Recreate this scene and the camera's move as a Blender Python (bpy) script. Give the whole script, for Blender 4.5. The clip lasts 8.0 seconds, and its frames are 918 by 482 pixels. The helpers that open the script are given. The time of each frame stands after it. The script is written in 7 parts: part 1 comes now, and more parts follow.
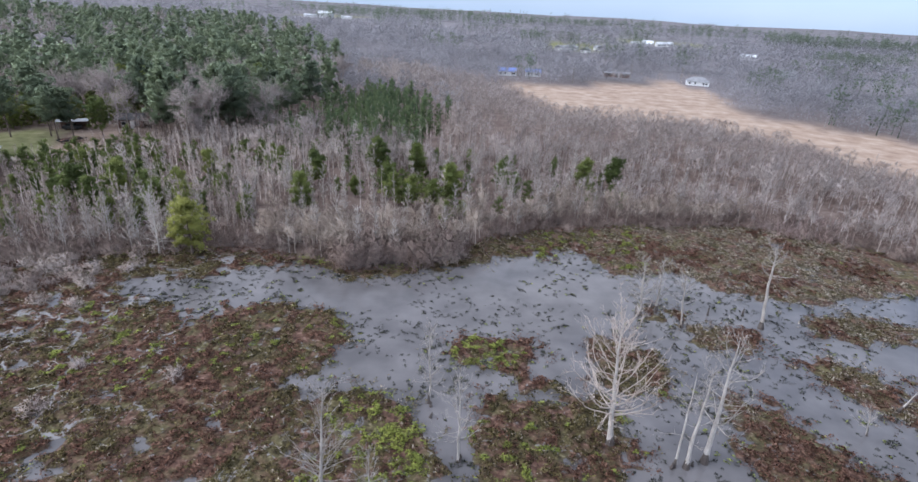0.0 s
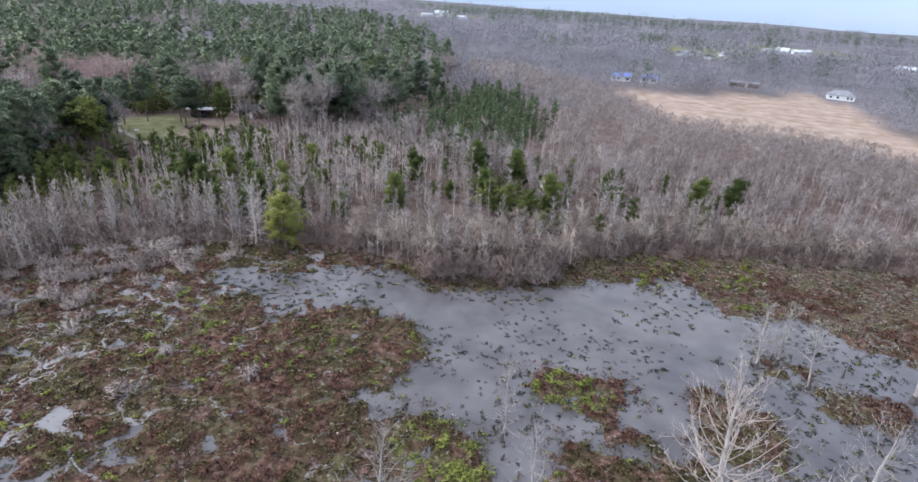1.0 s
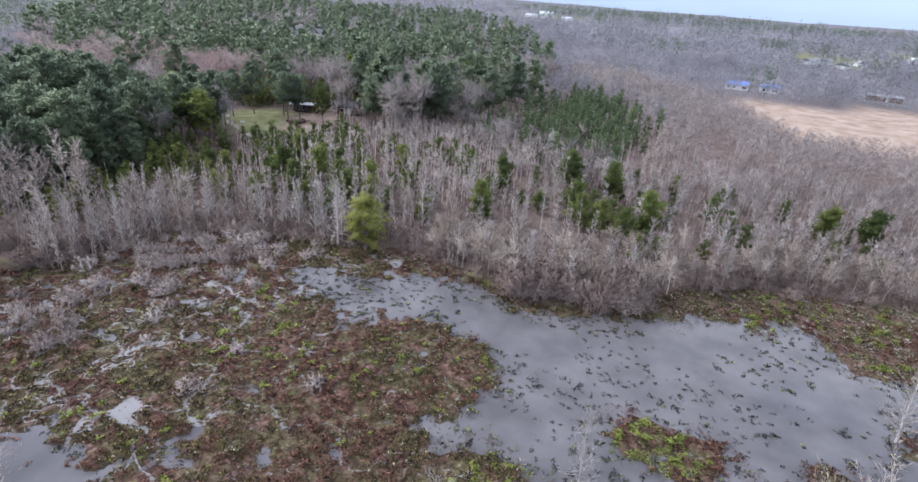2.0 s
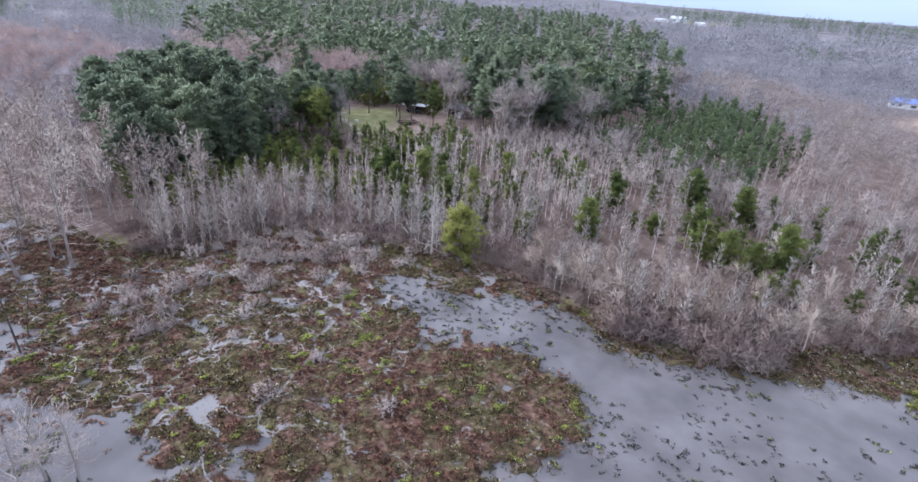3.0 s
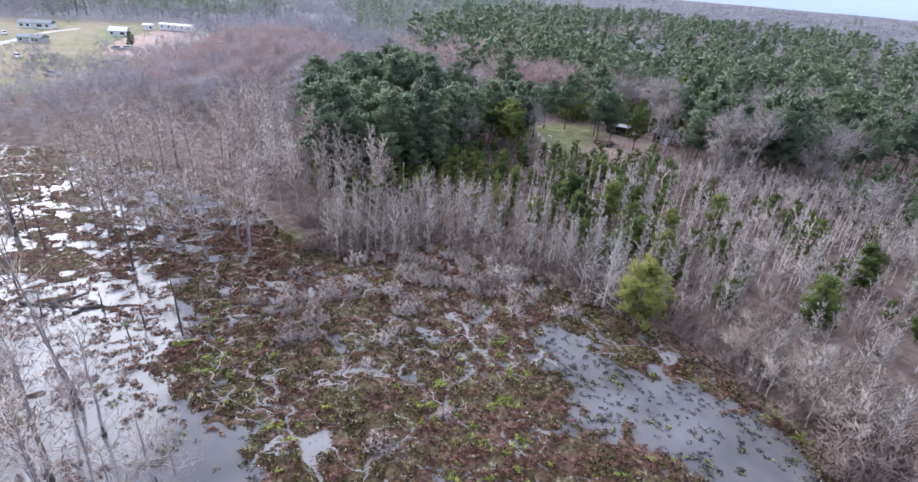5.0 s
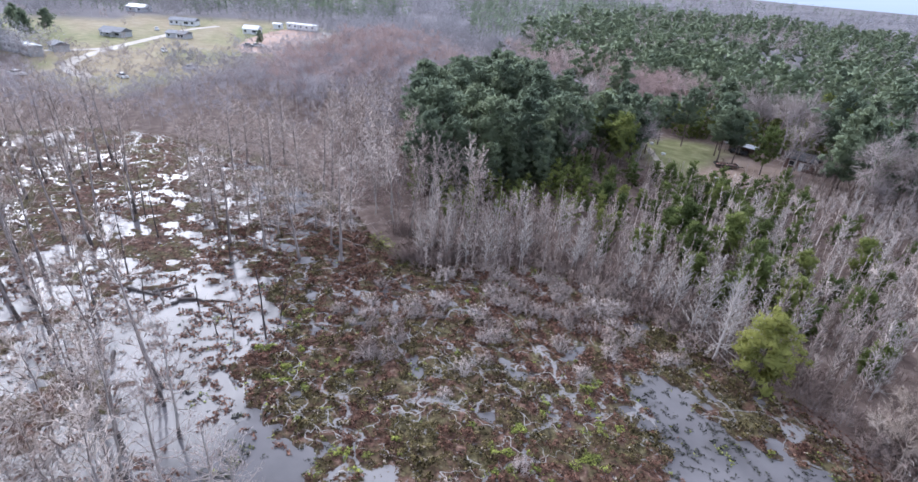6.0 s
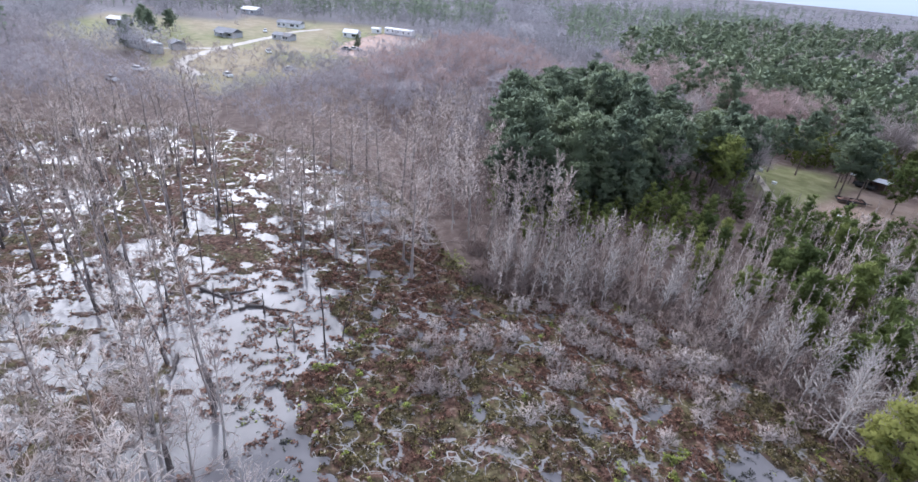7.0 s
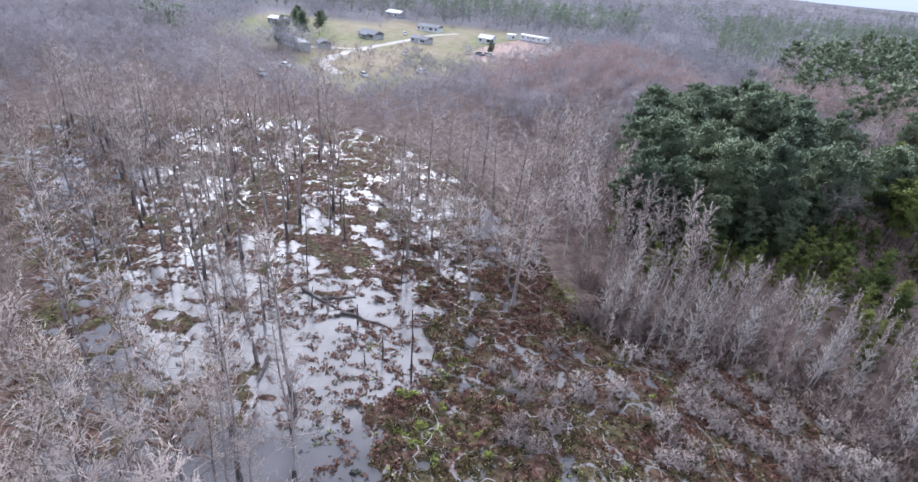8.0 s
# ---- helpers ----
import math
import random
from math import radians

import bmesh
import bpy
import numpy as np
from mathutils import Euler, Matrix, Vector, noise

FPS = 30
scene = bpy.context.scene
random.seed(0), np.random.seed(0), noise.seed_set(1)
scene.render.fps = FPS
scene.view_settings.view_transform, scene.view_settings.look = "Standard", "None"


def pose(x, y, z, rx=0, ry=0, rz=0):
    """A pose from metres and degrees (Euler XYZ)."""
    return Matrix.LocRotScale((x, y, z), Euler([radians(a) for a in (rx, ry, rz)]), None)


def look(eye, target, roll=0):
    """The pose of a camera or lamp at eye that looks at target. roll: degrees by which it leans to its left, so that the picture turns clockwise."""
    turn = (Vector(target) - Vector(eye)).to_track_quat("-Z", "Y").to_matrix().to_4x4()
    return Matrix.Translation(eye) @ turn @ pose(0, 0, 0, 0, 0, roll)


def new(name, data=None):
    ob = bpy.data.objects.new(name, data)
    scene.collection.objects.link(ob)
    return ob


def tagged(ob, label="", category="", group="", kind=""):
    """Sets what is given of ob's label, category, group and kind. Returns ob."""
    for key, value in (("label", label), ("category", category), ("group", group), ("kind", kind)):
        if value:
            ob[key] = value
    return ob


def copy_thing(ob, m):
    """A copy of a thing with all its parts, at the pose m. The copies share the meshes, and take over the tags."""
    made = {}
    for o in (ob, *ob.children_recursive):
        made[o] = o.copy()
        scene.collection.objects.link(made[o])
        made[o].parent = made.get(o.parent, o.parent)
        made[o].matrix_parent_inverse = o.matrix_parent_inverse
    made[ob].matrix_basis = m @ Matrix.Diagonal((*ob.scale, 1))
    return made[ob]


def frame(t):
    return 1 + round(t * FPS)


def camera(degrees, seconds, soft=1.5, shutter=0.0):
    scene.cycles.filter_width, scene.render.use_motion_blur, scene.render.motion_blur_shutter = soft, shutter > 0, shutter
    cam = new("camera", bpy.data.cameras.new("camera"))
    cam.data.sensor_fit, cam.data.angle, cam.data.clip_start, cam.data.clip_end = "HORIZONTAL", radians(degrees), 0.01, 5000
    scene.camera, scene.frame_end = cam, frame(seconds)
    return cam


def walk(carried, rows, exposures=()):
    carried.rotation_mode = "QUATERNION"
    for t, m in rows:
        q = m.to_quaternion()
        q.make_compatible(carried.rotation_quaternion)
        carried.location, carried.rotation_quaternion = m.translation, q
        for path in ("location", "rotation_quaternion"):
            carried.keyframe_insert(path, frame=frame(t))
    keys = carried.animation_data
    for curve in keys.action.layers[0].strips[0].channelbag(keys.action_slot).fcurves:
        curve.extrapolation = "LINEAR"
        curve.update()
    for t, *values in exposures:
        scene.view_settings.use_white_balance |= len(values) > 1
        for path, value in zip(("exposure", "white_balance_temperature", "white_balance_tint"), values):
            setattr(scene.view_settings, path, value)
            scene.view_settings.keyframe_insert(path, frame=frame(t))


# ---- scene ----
cam = camera(81.19, 8.0, soft=1.5)
# seconds, eye in metres, yaw, pitch and roll in degrees
EXPO = [(0.0, 0.16, 5850, 11), (1.5, 0.27, 5850, 12), (3.5, 0.46, 5650, 15), (8.0, 0.31, 5650, 15)]
PATH = [
    (0, 0.01, 0.01, 38.54, 4.24, -23.73, 3.34),
    (0.5, -0.15, 2.68, 38.55, 9.69, -24.02, 3.69),
    (1, -0.45, 5.28, 38.56, 15.25, -24.33, 4.01),
    (1.5, -1.00, 7.80, 38.53, 20.26, -24.60, 4.20),
    (1.7, -1.33, 8.84, 38.49, 22.25, -24.71, 4.33),
    (2.8, -3.73, 14.73, 38.13, 34.85, -25.48, 4.31),
    (3, -4.24, 15.75, 38.07, 37.47, -25.49, 4.45),
    (3.5, -5.70, 18.12, 37.94, 42.60, -25.67, 4.52),
    (4, -7.39, 20.32, 37.84, 46.78, -25.79, 4.57),
    (4.5, -9.30, 22.32, 37.73, 51.87, -25.98, 4.53),
    (5, -11.35, 24.06, 37.59, 58.69, -26.13, 4.84),
    (5.2, -12.25, 24.60, 37.57, 61.40, -26.21, 5.00),
    (6.3, -17.50, 26.77, 37.70, 72.64, -26.79, 5.10),
    (6.5, -18.51, 27.12, 37.69, 74.53, -26.77, 5.23),
    (7, -21.19, 27.81, 37.53, 79.26, -26.84, 5.50),
    (7.5, -24.00, 28.33, 37.37, 85.70, -27.11, 5.77),
    (8, -26.84, 28.73, 37.24, 92.79, -27.46, 5.88),
]
walk(cam, [(t, pose(x, y, z, 90 + pitch, 0, yaw) @ pose(0, 0, 0, 0, 0, roll)) for t, x, y, z, yaw, pitch, roll in PATH],
     exposures=EXPO)

# ---- sky and light: thin broken cloud, the sun veiled in the west ----
world = bpy.data.worlds.new("sky")
scene.world = world
world.use_nodes = True
wt = world.node_tree
wt.nodes.clear()


def wnode(kind, **kw):
    n = wt.nodes.new(kind)
    for k, v in kw.items():
        n.inputs[k].default_value = v
    return n


SUN_ELEV, SUN_ROT = radians(30), radians(-110)
sky = wt.nodes.new("ShaderNodeTexSky")
sky.sky_type, sky.sun_disc = "NISHITA", False
sky.sun_elevation, sky.sun_rotation = SUN_ELEV, SUN_ROT
sky.air_density, sky.dust_density, sky.ozone_density = 1.0, 0.6, 2.5
coord = wt.nodes.new("ShaderNodeTexCoord")
stretch = wt.nodes.new("ShaderNodeMapping")
stretch.inputs["Scale"].default_value = (1.0, 1.0, 2.6)
cloud = wnode("ShaderNodeTexNoise", Scale=2.1, Detail=7.0, Roughness=0.58)
ramp = wt.nodes.new("ShaderNodeValToRGB")
ramp.color_ramp.elements[0].position, ramp.color_ramp.elements[1].position = 0.34, 0.52
tone = wnode("ShaderNodeTexNoise", Scale=3.4, Detail=5.0, Roughness=0.6)
shade = wt.nodes.new("ShaderNodeValToRGB")
shade.color_ramp.elements[0].position, shade.color_ramp.elements[1].position = 0.35, 0.68
shade.color_ramp.elements[0].color = (6.2, 6.4, 7.1, 1)
shade.color_ramp.elements[1].color = (11.2, 11.2, 11.7, 1)
mix = wt.nodes.new("ShaderNodeMix")
mix.data_type = "RGBA"
back = wnode("ShaderNodeBackground", Strength=0.15)
out = wt.nodes.new("ShaderNodeOutputWorld")
wt.links.new(coord.outputs["Generated"], stretch.inputs["Vector"])
wt.links.new(stretch.outputs[0], cloud.inputs["Vector"])
wt.links.new(stretch.outputs[0], tone.inputs["Vector"])
wt.links.new(cloud.outputs["Fac"], ramp.inputs[0])
wt.links.new(tone.outputs["Fac"], shade.inputs[0])
rise = wt.nodes.new("ShaderNodeSeparateXYZ")
low = wt.nodes.new("ShaderNodeMapRange")
low.interpolation_type = "SMOOTHSTEP"
low.inputs["From Min"].default_value, low.inputs["From Max"].default_value = 0.12, 0.5
low.inputs["To Min"].default_value, low.inputs["To Max"].default_value = 0.05, 1.0
both = wt.nodes.new("ShaderNodeMath")
both.operation = "MULTIPLY"
wt.links.new(coord.outputs["Generated"], rise.inputs[0])
wt.links.new(rise.outputs["Z"], low.inputs["Value"])
wt.links.new(ramp.outputs["Color"], both.inputs[0])
wt.links.new(low.outputs[0], both.inputs[1])
wt.links.new(both.outputs[0], mix.inputs[0])
veil = wt.nodes.new("ShaderNodeMix")
veil.data_type = "RGBA"
veil.inputs[0].default_value = 0.72
veil.inputs[7].default_value = (3.2, 4.25, 6.0, 1)
wt.links.new(sky.outputs[0], veil.inputs[6])
wt.links.new(veil.outputs[2], mix.inputs[6])
# the clouds grow brighter towards the veiled sun
way = wt.nodes.new("ShaderNodeVectorMath")
way.operation = "DOT_PRODUCT"
way.inputs[1].default_value = (math.sin(SUN_ROT) * math.cos(SUN_ELEV), math.cos(SUN_ROT) * math.cos(SUN_ELEV), math.sin(SUN_ELEV))
glow = wt.nodes.new("ShaderNodeMapRange")
glow.interpolation_type = "SMOOTHSTEP"
glow.inputs["From Min"].default_value, glow.inputs["From Max"].default_value = 0.3, 1.0
glow.inputs["To Min"].default_value, glow.inputs["To Max"].default_value = 0.95, 2.0
lit = wt.nodes.new("ShaderNodeVectorMath")
lit.operation = "SCALE"
wt.links.new(coord.outputs["Generated"], way.inputs[0])
wt.links.new(way.outputs["Value"], glow.inputs["Value"])
wt.links.new(shade.outputs["Color"], lit.inputs[0])
over = wt.nodes.new("ShaderNodeMapRange")
over.interpolation_type = "SMOOTHSTEP"
over.inputs["From Min"].default_value, over.inputs["From Max"].default_value = 0.4, 0.85
over.inputs["To Min"].default_value, over.inputs["To Max"].default_value = 1.0, 0.8
dim = wt.nodes.new("ShaderNodeMath")
dim.operation = "MULTIPLY"
wt.links.new(rise.outputs["Z"], over.inputs["Value"])
wt.links.new(glow.outputs[0], dim.inputs[0])
wt.links.new(over.outputs[0], dim.inputs[1])
wt.links.new(dim.outputs[0], lit.inputs["Scale"])
wt.links.new(lit.outputs[0], mix.inputs[7])
wt.links.new(mix.outputs[2], back.inputs["Color"])
wt.links.new(back.outputs[0], out.inputs["Surface"])

sun_data = bpy.data.lights.new("sun", "SUN")
sun_data.energy, sun_data.angle, sun_data.color = 1.7, radians(34), (1.0, 0.95, 0.88)
sun = new("sun", sun_data)
sun.matrix_world = look((0, 0, 60), (0 - 40 * math.sin(SUN_ROT) * math.cos(SUN_ELEV), 0 - 40 * math.cos(SUN_ROT) * math.cos(SUN_ELEV), 60 - 40 * math.sin(SUN_ELEV)))

# ---- materials ----
def material(name, stops, scale=3.0, fine=22.0, rough=0.85, island=0.0, whole=0.0, patch=0.0, bump=0.0, spec=0.3, thin=0.0, blotch=1.5):
    """Colours that run over the stops by noise at two scales, by piece (island), by whole object and by patches of ground some metres wide."""
    m = bpy.data.materials.new(name)
    m.use_nodes = True
    nt = m.node_tree
    bsdf = nt.nodes["Principled BSDF"]
    bsdf.inputs["Roughness"].default_value = rough
    bsdf.inputs["Specular IOR Level"].default_value = spec
    geo = nt.nodes.new("ShaderNodeNewGeometry")

    def noise_of(s, detail):
        n = nt.nodes.new("ShaderNodeTexNoise")
        n.inputs["Scale"].default_value, n.inputs["Detail"].default_value = s, detail
        nt.links.new(geo.outputs["Position"], n.inputs["Vector"])
        return n.outputs["Fac"]

    def weighted(socket, w, shift):
        n = nt.nodes.new("ShaderNodeMath")
        n.operation = "MULTIPLY_ADD"
        n.inputs[1].default_value, n.inputs[2].default_value = w, shift
        nt.links.new(socket, n.inputs[0])
        return n.outputs[0]

    def plus(a, b):
        n = nt.nodes.new("ShaderNodeMath")
        nt.links.new(a, n.inputs[0])
        nt.links.new(b, n.inputs[1])
        return n.outputs[0]

    big, small = noise_of(scale, 3.0), noise_of(fine, 4.0)
    value = plus(weighted(big, blotch, 0.3 - 0.5 * blotch), weighted(small, 0.7, -0.15))
    if island:
        value = plus(value, weighted(geo.outputs["Random Per Island"], island, -island / 2))
    if whole:
        info = nt.nodes.new("ShaderNodeObjectInfo")
        value = plus(value, weighted(info.outputs["Random"], whole, -whole / 2))
    if patch:
        value = plus(value, weighted(noise_of(0.12, 3.0), patch * 2, -patch))
    r = nt.nodes.new("ShaderNodeValToRGB")
    els = r.color_ramp.elements
    while len(els) < len(stops):
        els.new(0.5)
    for i, (e, c) in enumerate(zip(els, stops)):
        e.position, e.color = i / max(1, len(stops) - 1), (*c, 1)
    nt.links.new(value, r.inputs[0])
    nt.links.new(r.outputs[0], bsdf.inputs["Base Color"])
    if thin:
        through_light = nt.nodes.new("ShaderNodeBsdfTranslucent")
        both = nt.nodes.new("ShaderNodeMixShader")
        both.inputs[0].default_value = thin
        nt.links.new(r.outputs[0], through_light.inputs["Color"])
        nt.links.new(bsdf.outputs[0], both.inputs[1])
        nt.links.new(through_light.outputs[0], both.inputs[2])
        nt.links.new(both.outputs[0], nt.nodes["Material Output"].inputs["Surface"])
    if bump:
        b = nt.nodes.new("ShaderNodeBump")
        b.inputs["Distance"].default_value = bump
        nt.links.new(small, b.inputs["Height"])
        nt.links.new(b.outputs[0], bsdf.inputs["Normal"])
    return m


PALE_BARK = material("pale_bark", [(0.305, 0.250, 0.217), (0.468, 0.393, 0.341), (0.611, 0.523, 0.454)], 0.8, 9, whole=0.5, patch=0.3)
PALE_TWIG = material("pale_twig", [(0.302, 0.238, 0.21), (0.5, 0.415, 0.37), (0.7, 0.605, 0.545)], 0.3, 0.9, whole=0.6, patch=0.6, island=0.08)
GREY_BARK = material("grey_bark", [(0.155, 0.126, 0.112), (0.3, 0.254, 0.232), (0.44, 0.39, 0.358)], 0.8, 9, whole=0.4)
GREY_TWIG = material("grey_twig", [(0.276, 0.229, 0.211), (0.421, 0.363, 0.339), (0.557, 0.494, 0.464)], 0.3, 0.9, island=0.08, whole=0.4, patch=0.7, thin=0.3)
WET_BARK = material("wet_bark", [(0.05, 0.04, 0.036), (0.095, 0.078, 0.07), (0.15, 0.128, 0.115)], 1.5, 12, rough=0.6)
RED_TWIG = material("tan_twig", [(0.33, 0.262, 0.225), (0.48, 0.4, 0.352), (0.63, 0.545, 0.485)], 0.3, 0.9, island=0.08, whole=0.4)
MAUVE_TWIG = material("mauve_twig", [(0.172, 0.121, 0.103), (0.290, 0.216, 0.185), (0.435, 0.347, 0.298)], 0.25, 0.9, island=0.08, whole=0.6, patch=0.3)
SILVER_BARK = material("silver_bark", [(0.248, 0.216, 0.189), (0.396, 0.356, 0.321), (0.552, 0.508, 0.466)], 0.7, 9, whole=0.5)
PINE_BARK = material("pine_bark", [(0.09, 0.065, 0.055), (0.17, 0.13, 0.11), (0.26, 0.21, 0.18)], 0.8, 9)
# old pines' green, raised partly so the colour carries the air's haze
PINE_OLD = material("pine_needle_dark", [(0.176, 0.218, 0.154), (0.242, 0.29, 0.196), (0.306, 0.354, 0.228)], 0.12, 0.6, island=0.04, whole=0.7, patch=0.7, spec=0.05, thin=0.8)
PINE_YOUNG = material("pine_needle_green", [(0.135, 0.172, 0.068), (0.236, 0.278, 0.1), (0.362, 0.39, 0.135)], 0.2, 0.6, island=0.06, whole=0.9, patch=0.3, spec=0.05, thin=0.75)
PINE_YELLOW = material("pine_needle_yellow", [(0.253, 0.265, 0.086), (0.391, 0.397, 0.127), (0.529, 0.517, 0.172)], 0.5, 0.6, island=0.06, spec=0.05, thin=0.55)
# twigs of the far woods, tinted blue-grey to put distance haze into the colour
HAZED_TWIG = material("hazed_far_twig", [(0.242, 0.23, 0.243), (0.344, 0.332, 0.348), (0.436, 0.426, 0.45)], 0.02, 0.2, island=0.06, patch=0.7, thin=0.4)
# twigs beyond the swamp: less red, bluer and paler, with haze painted in
HAZED_WEST_TWIG = material("hazed_west_twig", [(0.274, 0.243, 0.25), (0.402, 0.368, 0.382), (0.529, 0.495, 0.515)], 0.02, 0.2, island=0.06, patch=0.7, thin=0.4)
ROSE_TWIG = material("rose_twig", [(0.34, 0.232, 0.21), (0.46, 0.345, 0.318), (0.55, 0.45, 0.42)], 0.02, 0.2, island=0.06, patch=0.4, thin=0.4)
LEAF_RED = material("leaf_red_brown", [(0.044, 0.021, 0.014), (0.141, 0.065, 0.043), (0.292, 0.168, 0.116)], 1.9, 6, island=0.5, patch=0.25, blotch=2.5)
LEAF_OLIVE = material("leaf_olive", [(0.032, 0.026, 0.010), (0.115, 0.093, 0.034), (0.259, 0.207, 0.095)], 1.7, 6, island=0.5, patch=0.25, blotch=2.5)
WEED = material("dark_water_weed", [(0.02, 0.022, 0.018), (0.05, 0.052, 0.04), (0.1, 0.1, 0.068)], 1.7, 6, island=0.4)
LEAF_GREEN = material("leaf_yellow_green", [(0.1, 0.122, 0.03), (0.215, 0.245, 0.05), (0.36, 0.38, 0.085)], 0.5, 5, island=0.6)
LEAF_DRY = material("leaf_dry", [(0.24, 0.19, 0.14), (0.38, 0.32, 0.25), (0.52, 0.46, 0.38)], 0.5, 5, island=0.6)
PINE_STAND = material("pine_needle_deep", [(0.118, 0.164, 0.092), (0.19, 0.246, 0.132), (0.282, 0.34, 0.172)], 0.15, 0.6, island=0.06, patch=0.5, spec=0.05, thin=0.65)
MAUVE_LIGHT = material("tan_bush_twig", [(0.273, 0.215, 0.177), (0.412, 0.337, 0.281), (0.567, 0.478, 0.405)], 0.25, 0.9, island=0.08, whole=0.7)
EAST_TWIG = material("olive_grey_twig", [(0.279, 0.234, 0.210), (0.445, 0.383, 0.350), (0.639, 0.558, 0.523)], 0.25, 0.9, island=0.08, whole=0.4, patch=0.6, thin=0.3)

# ---- shapes ----
rng = np.random.default_rng(7)


def lattice(ix, iy, seed):
    h = (ix.astype(np.int64) * 374761393 + iy.astype(np.int64) * 668265263 + seed * 1442695041) & 0xFFFFFFFF
    h = ((h ^ (h >> 13)) * 1274126177) & 0xFFFFFFFF
    return ((h ^ (h >> 16)) & 0xFFFF) / 32767.5 - 1


def vnoise(x, y, seed):
    ix, iy = np.floor(x), np.floor(y)
    u, v = x - ix, y - iy
    u, v = u * u * (3 - 2 * u), v * v * (3 - 2 * v)
    a, b = lattice(ix, iy, seed), lattice(ix + 1, iy, seed)
    c, d = lattice(ix, iy + 1, seed), lattice(ix + 1, iy + 1, seed)
    return (a * (1 - u) + b * u) * (1 - v) + (c * (1 - u) + d * u) * v


def fbm(x, y, size, octaves=3, seed=1):
    total, amp = 0, 0.6
    for k in range(octaves):
        total = total + amp * vnoise(x / size + 17.3 * k, y / size - 9.1 * k, seed + k)
        size, amp = size / 2.1, amp * 0.5
    return total


def inside(x, y, poly):
    """Signed distance to the outline: positive within."""
    best, odd = np.full(np.shape(x), 1e9), np.zeros(np.shape(x), bool)
    for (ax, ay), (bx, by) in zip(poly, poly[1:] + poly[:1]):
        dx, dy = bx - ax, by - ay
        s = np.clip(((x - ax) * dx + (y - ay) * dy) / (dx * dx + dy * dy), 0, 1)
        best = np.minimum(best, np.hypot(x - ax - s * dx, y - ay - s * dy))
        if ay != by:
            odd ^= ((ay > y) != (by > y)) & (x < dx * (y - ay) / dy + ax)
    return np.where(odd, best, -best)


def mesh_of(name, arrays, mats, smooth=False):
    """A mesh from arrays of places, of triangles or quads and, for soft foliage, of normals."""
    me = bpy.data.meshes.new(name)
    verts, faces = arrays[:2]
    verts, faces = np.asarray(verts, np.float32), np.asarray(faces, np.int32)
    k = faces.shape[1]
    me.vertices.add(len(verts))
    me.vertices.foreach_set("co", verts.ravel())
    me.loops.add(faces.size)
    me.loops.foreach_set("vertex_index", faces.ravel())
    me.polygons.add(len(faces))
    me.polygons.foreach_set("loop_start", np.arange(0, faces.size, k, dtype=np.int32))
    for m in mats if isinstance(mats, (list, tuple)) else [mats]:
        me.materials.append(m)
    soft_shade = len(arrays) == 3
    me.polygons.foreach_set("use_smooth", np.full(len(faces), smooth or soft_shade))
    me.update(calc_edges=True)
    if soft_shade:
        me.normals_split_custom_set_from_vertices(np.asarray(arrays[2], np.float32))
    return me


def join(pieces):
    """Arrays of several pieces as one; with normals where every piece has them."""
    faces, n = [], 0
    for p in pieces:
        faces.append(p[1] + n)
        n += len(p[0])
    out = [np.concatenate([p[0] for p in pieces]), np.concatenate(faces)]
    if all(len(p) == 3 for p in pieces):
        out.append(np.concatenate([p[2] for p in pieces]))
    return tuple(out)


def facing(v, f, n):
    """Turns each face to the side on which its normals lie."""
    flat_n = np.cross(v[f[:, 1]] - v[f[:, 0]], v[f[:, 2]] - v[f[:, 0]])
    away = np.einsum("ij,ij->i", flat_n, n[f].sum(1)) < 0
    f = f.copy()
    f[away] = f[away][:, ::-1]
    return v, f, n


def soft(arrays, h, w, low=0.3, high=0.9):
    """A leafless crown shaded as one rounded mass of twigs, h high and w wide."""
    v, f = arrays[:2]
    n = unit(np.stack([v[:, 0] / (0.5 * w), v[:, 1] / (0.5 * w), low + (high - low) * np.clip(v[:, 2] / h, 0, 1) + 0 * v[:, 0]], 1))
    return facing(v, f, n)


def unit(a):
    return a / np.maximum(np.linalg.norm(a, axis=-1, keepdims=True), 1e-9)


def spikes(p, q, r):
    """Tapering three-sided shoots from p to q."""
    p, q, r = np.atleast_2d(p), np.atleast_2d(q), np.broadcast_to(r, (len(np.atleast_2d(p)),))
    d = unit(q - p)
    side = unit(np.cross(d, np.where(np.abs(d[:, 2:3]) > 0.9, [[1.0, 0, 0]], [[0, 0, 1.0]])))
    other = np.cross(d, side)
    n = len(p)
    ring = [p + r[:, None] * (math.cos(a) * side + math.sin(a) * other) for a in (0, 2.094, 4.189)]
    verts = np.stack([*ring, q], 1).reshape(-1, 3)
    faces = (np.arange(n)[:, None, None] * 4 + np.array([[0, 1, 3], [1, 2, 3], [2, 0, 3]])).reshape(-1, 3)
    return verts, faces


def slivers(p, q, r, g):
    """The finest twigs: one thin tapering blade each."""
    p, q = p.reshape(-1, 3), q.reshape(-1, 3)
    side = unit(np.cross(q - p, g.normal(0, 1, p.shape))) * r
    return np.stack([p - side, p + side, q], 1).reshape(-1, 3), np.arange(3 * len(p)).reshape(-1, 3)


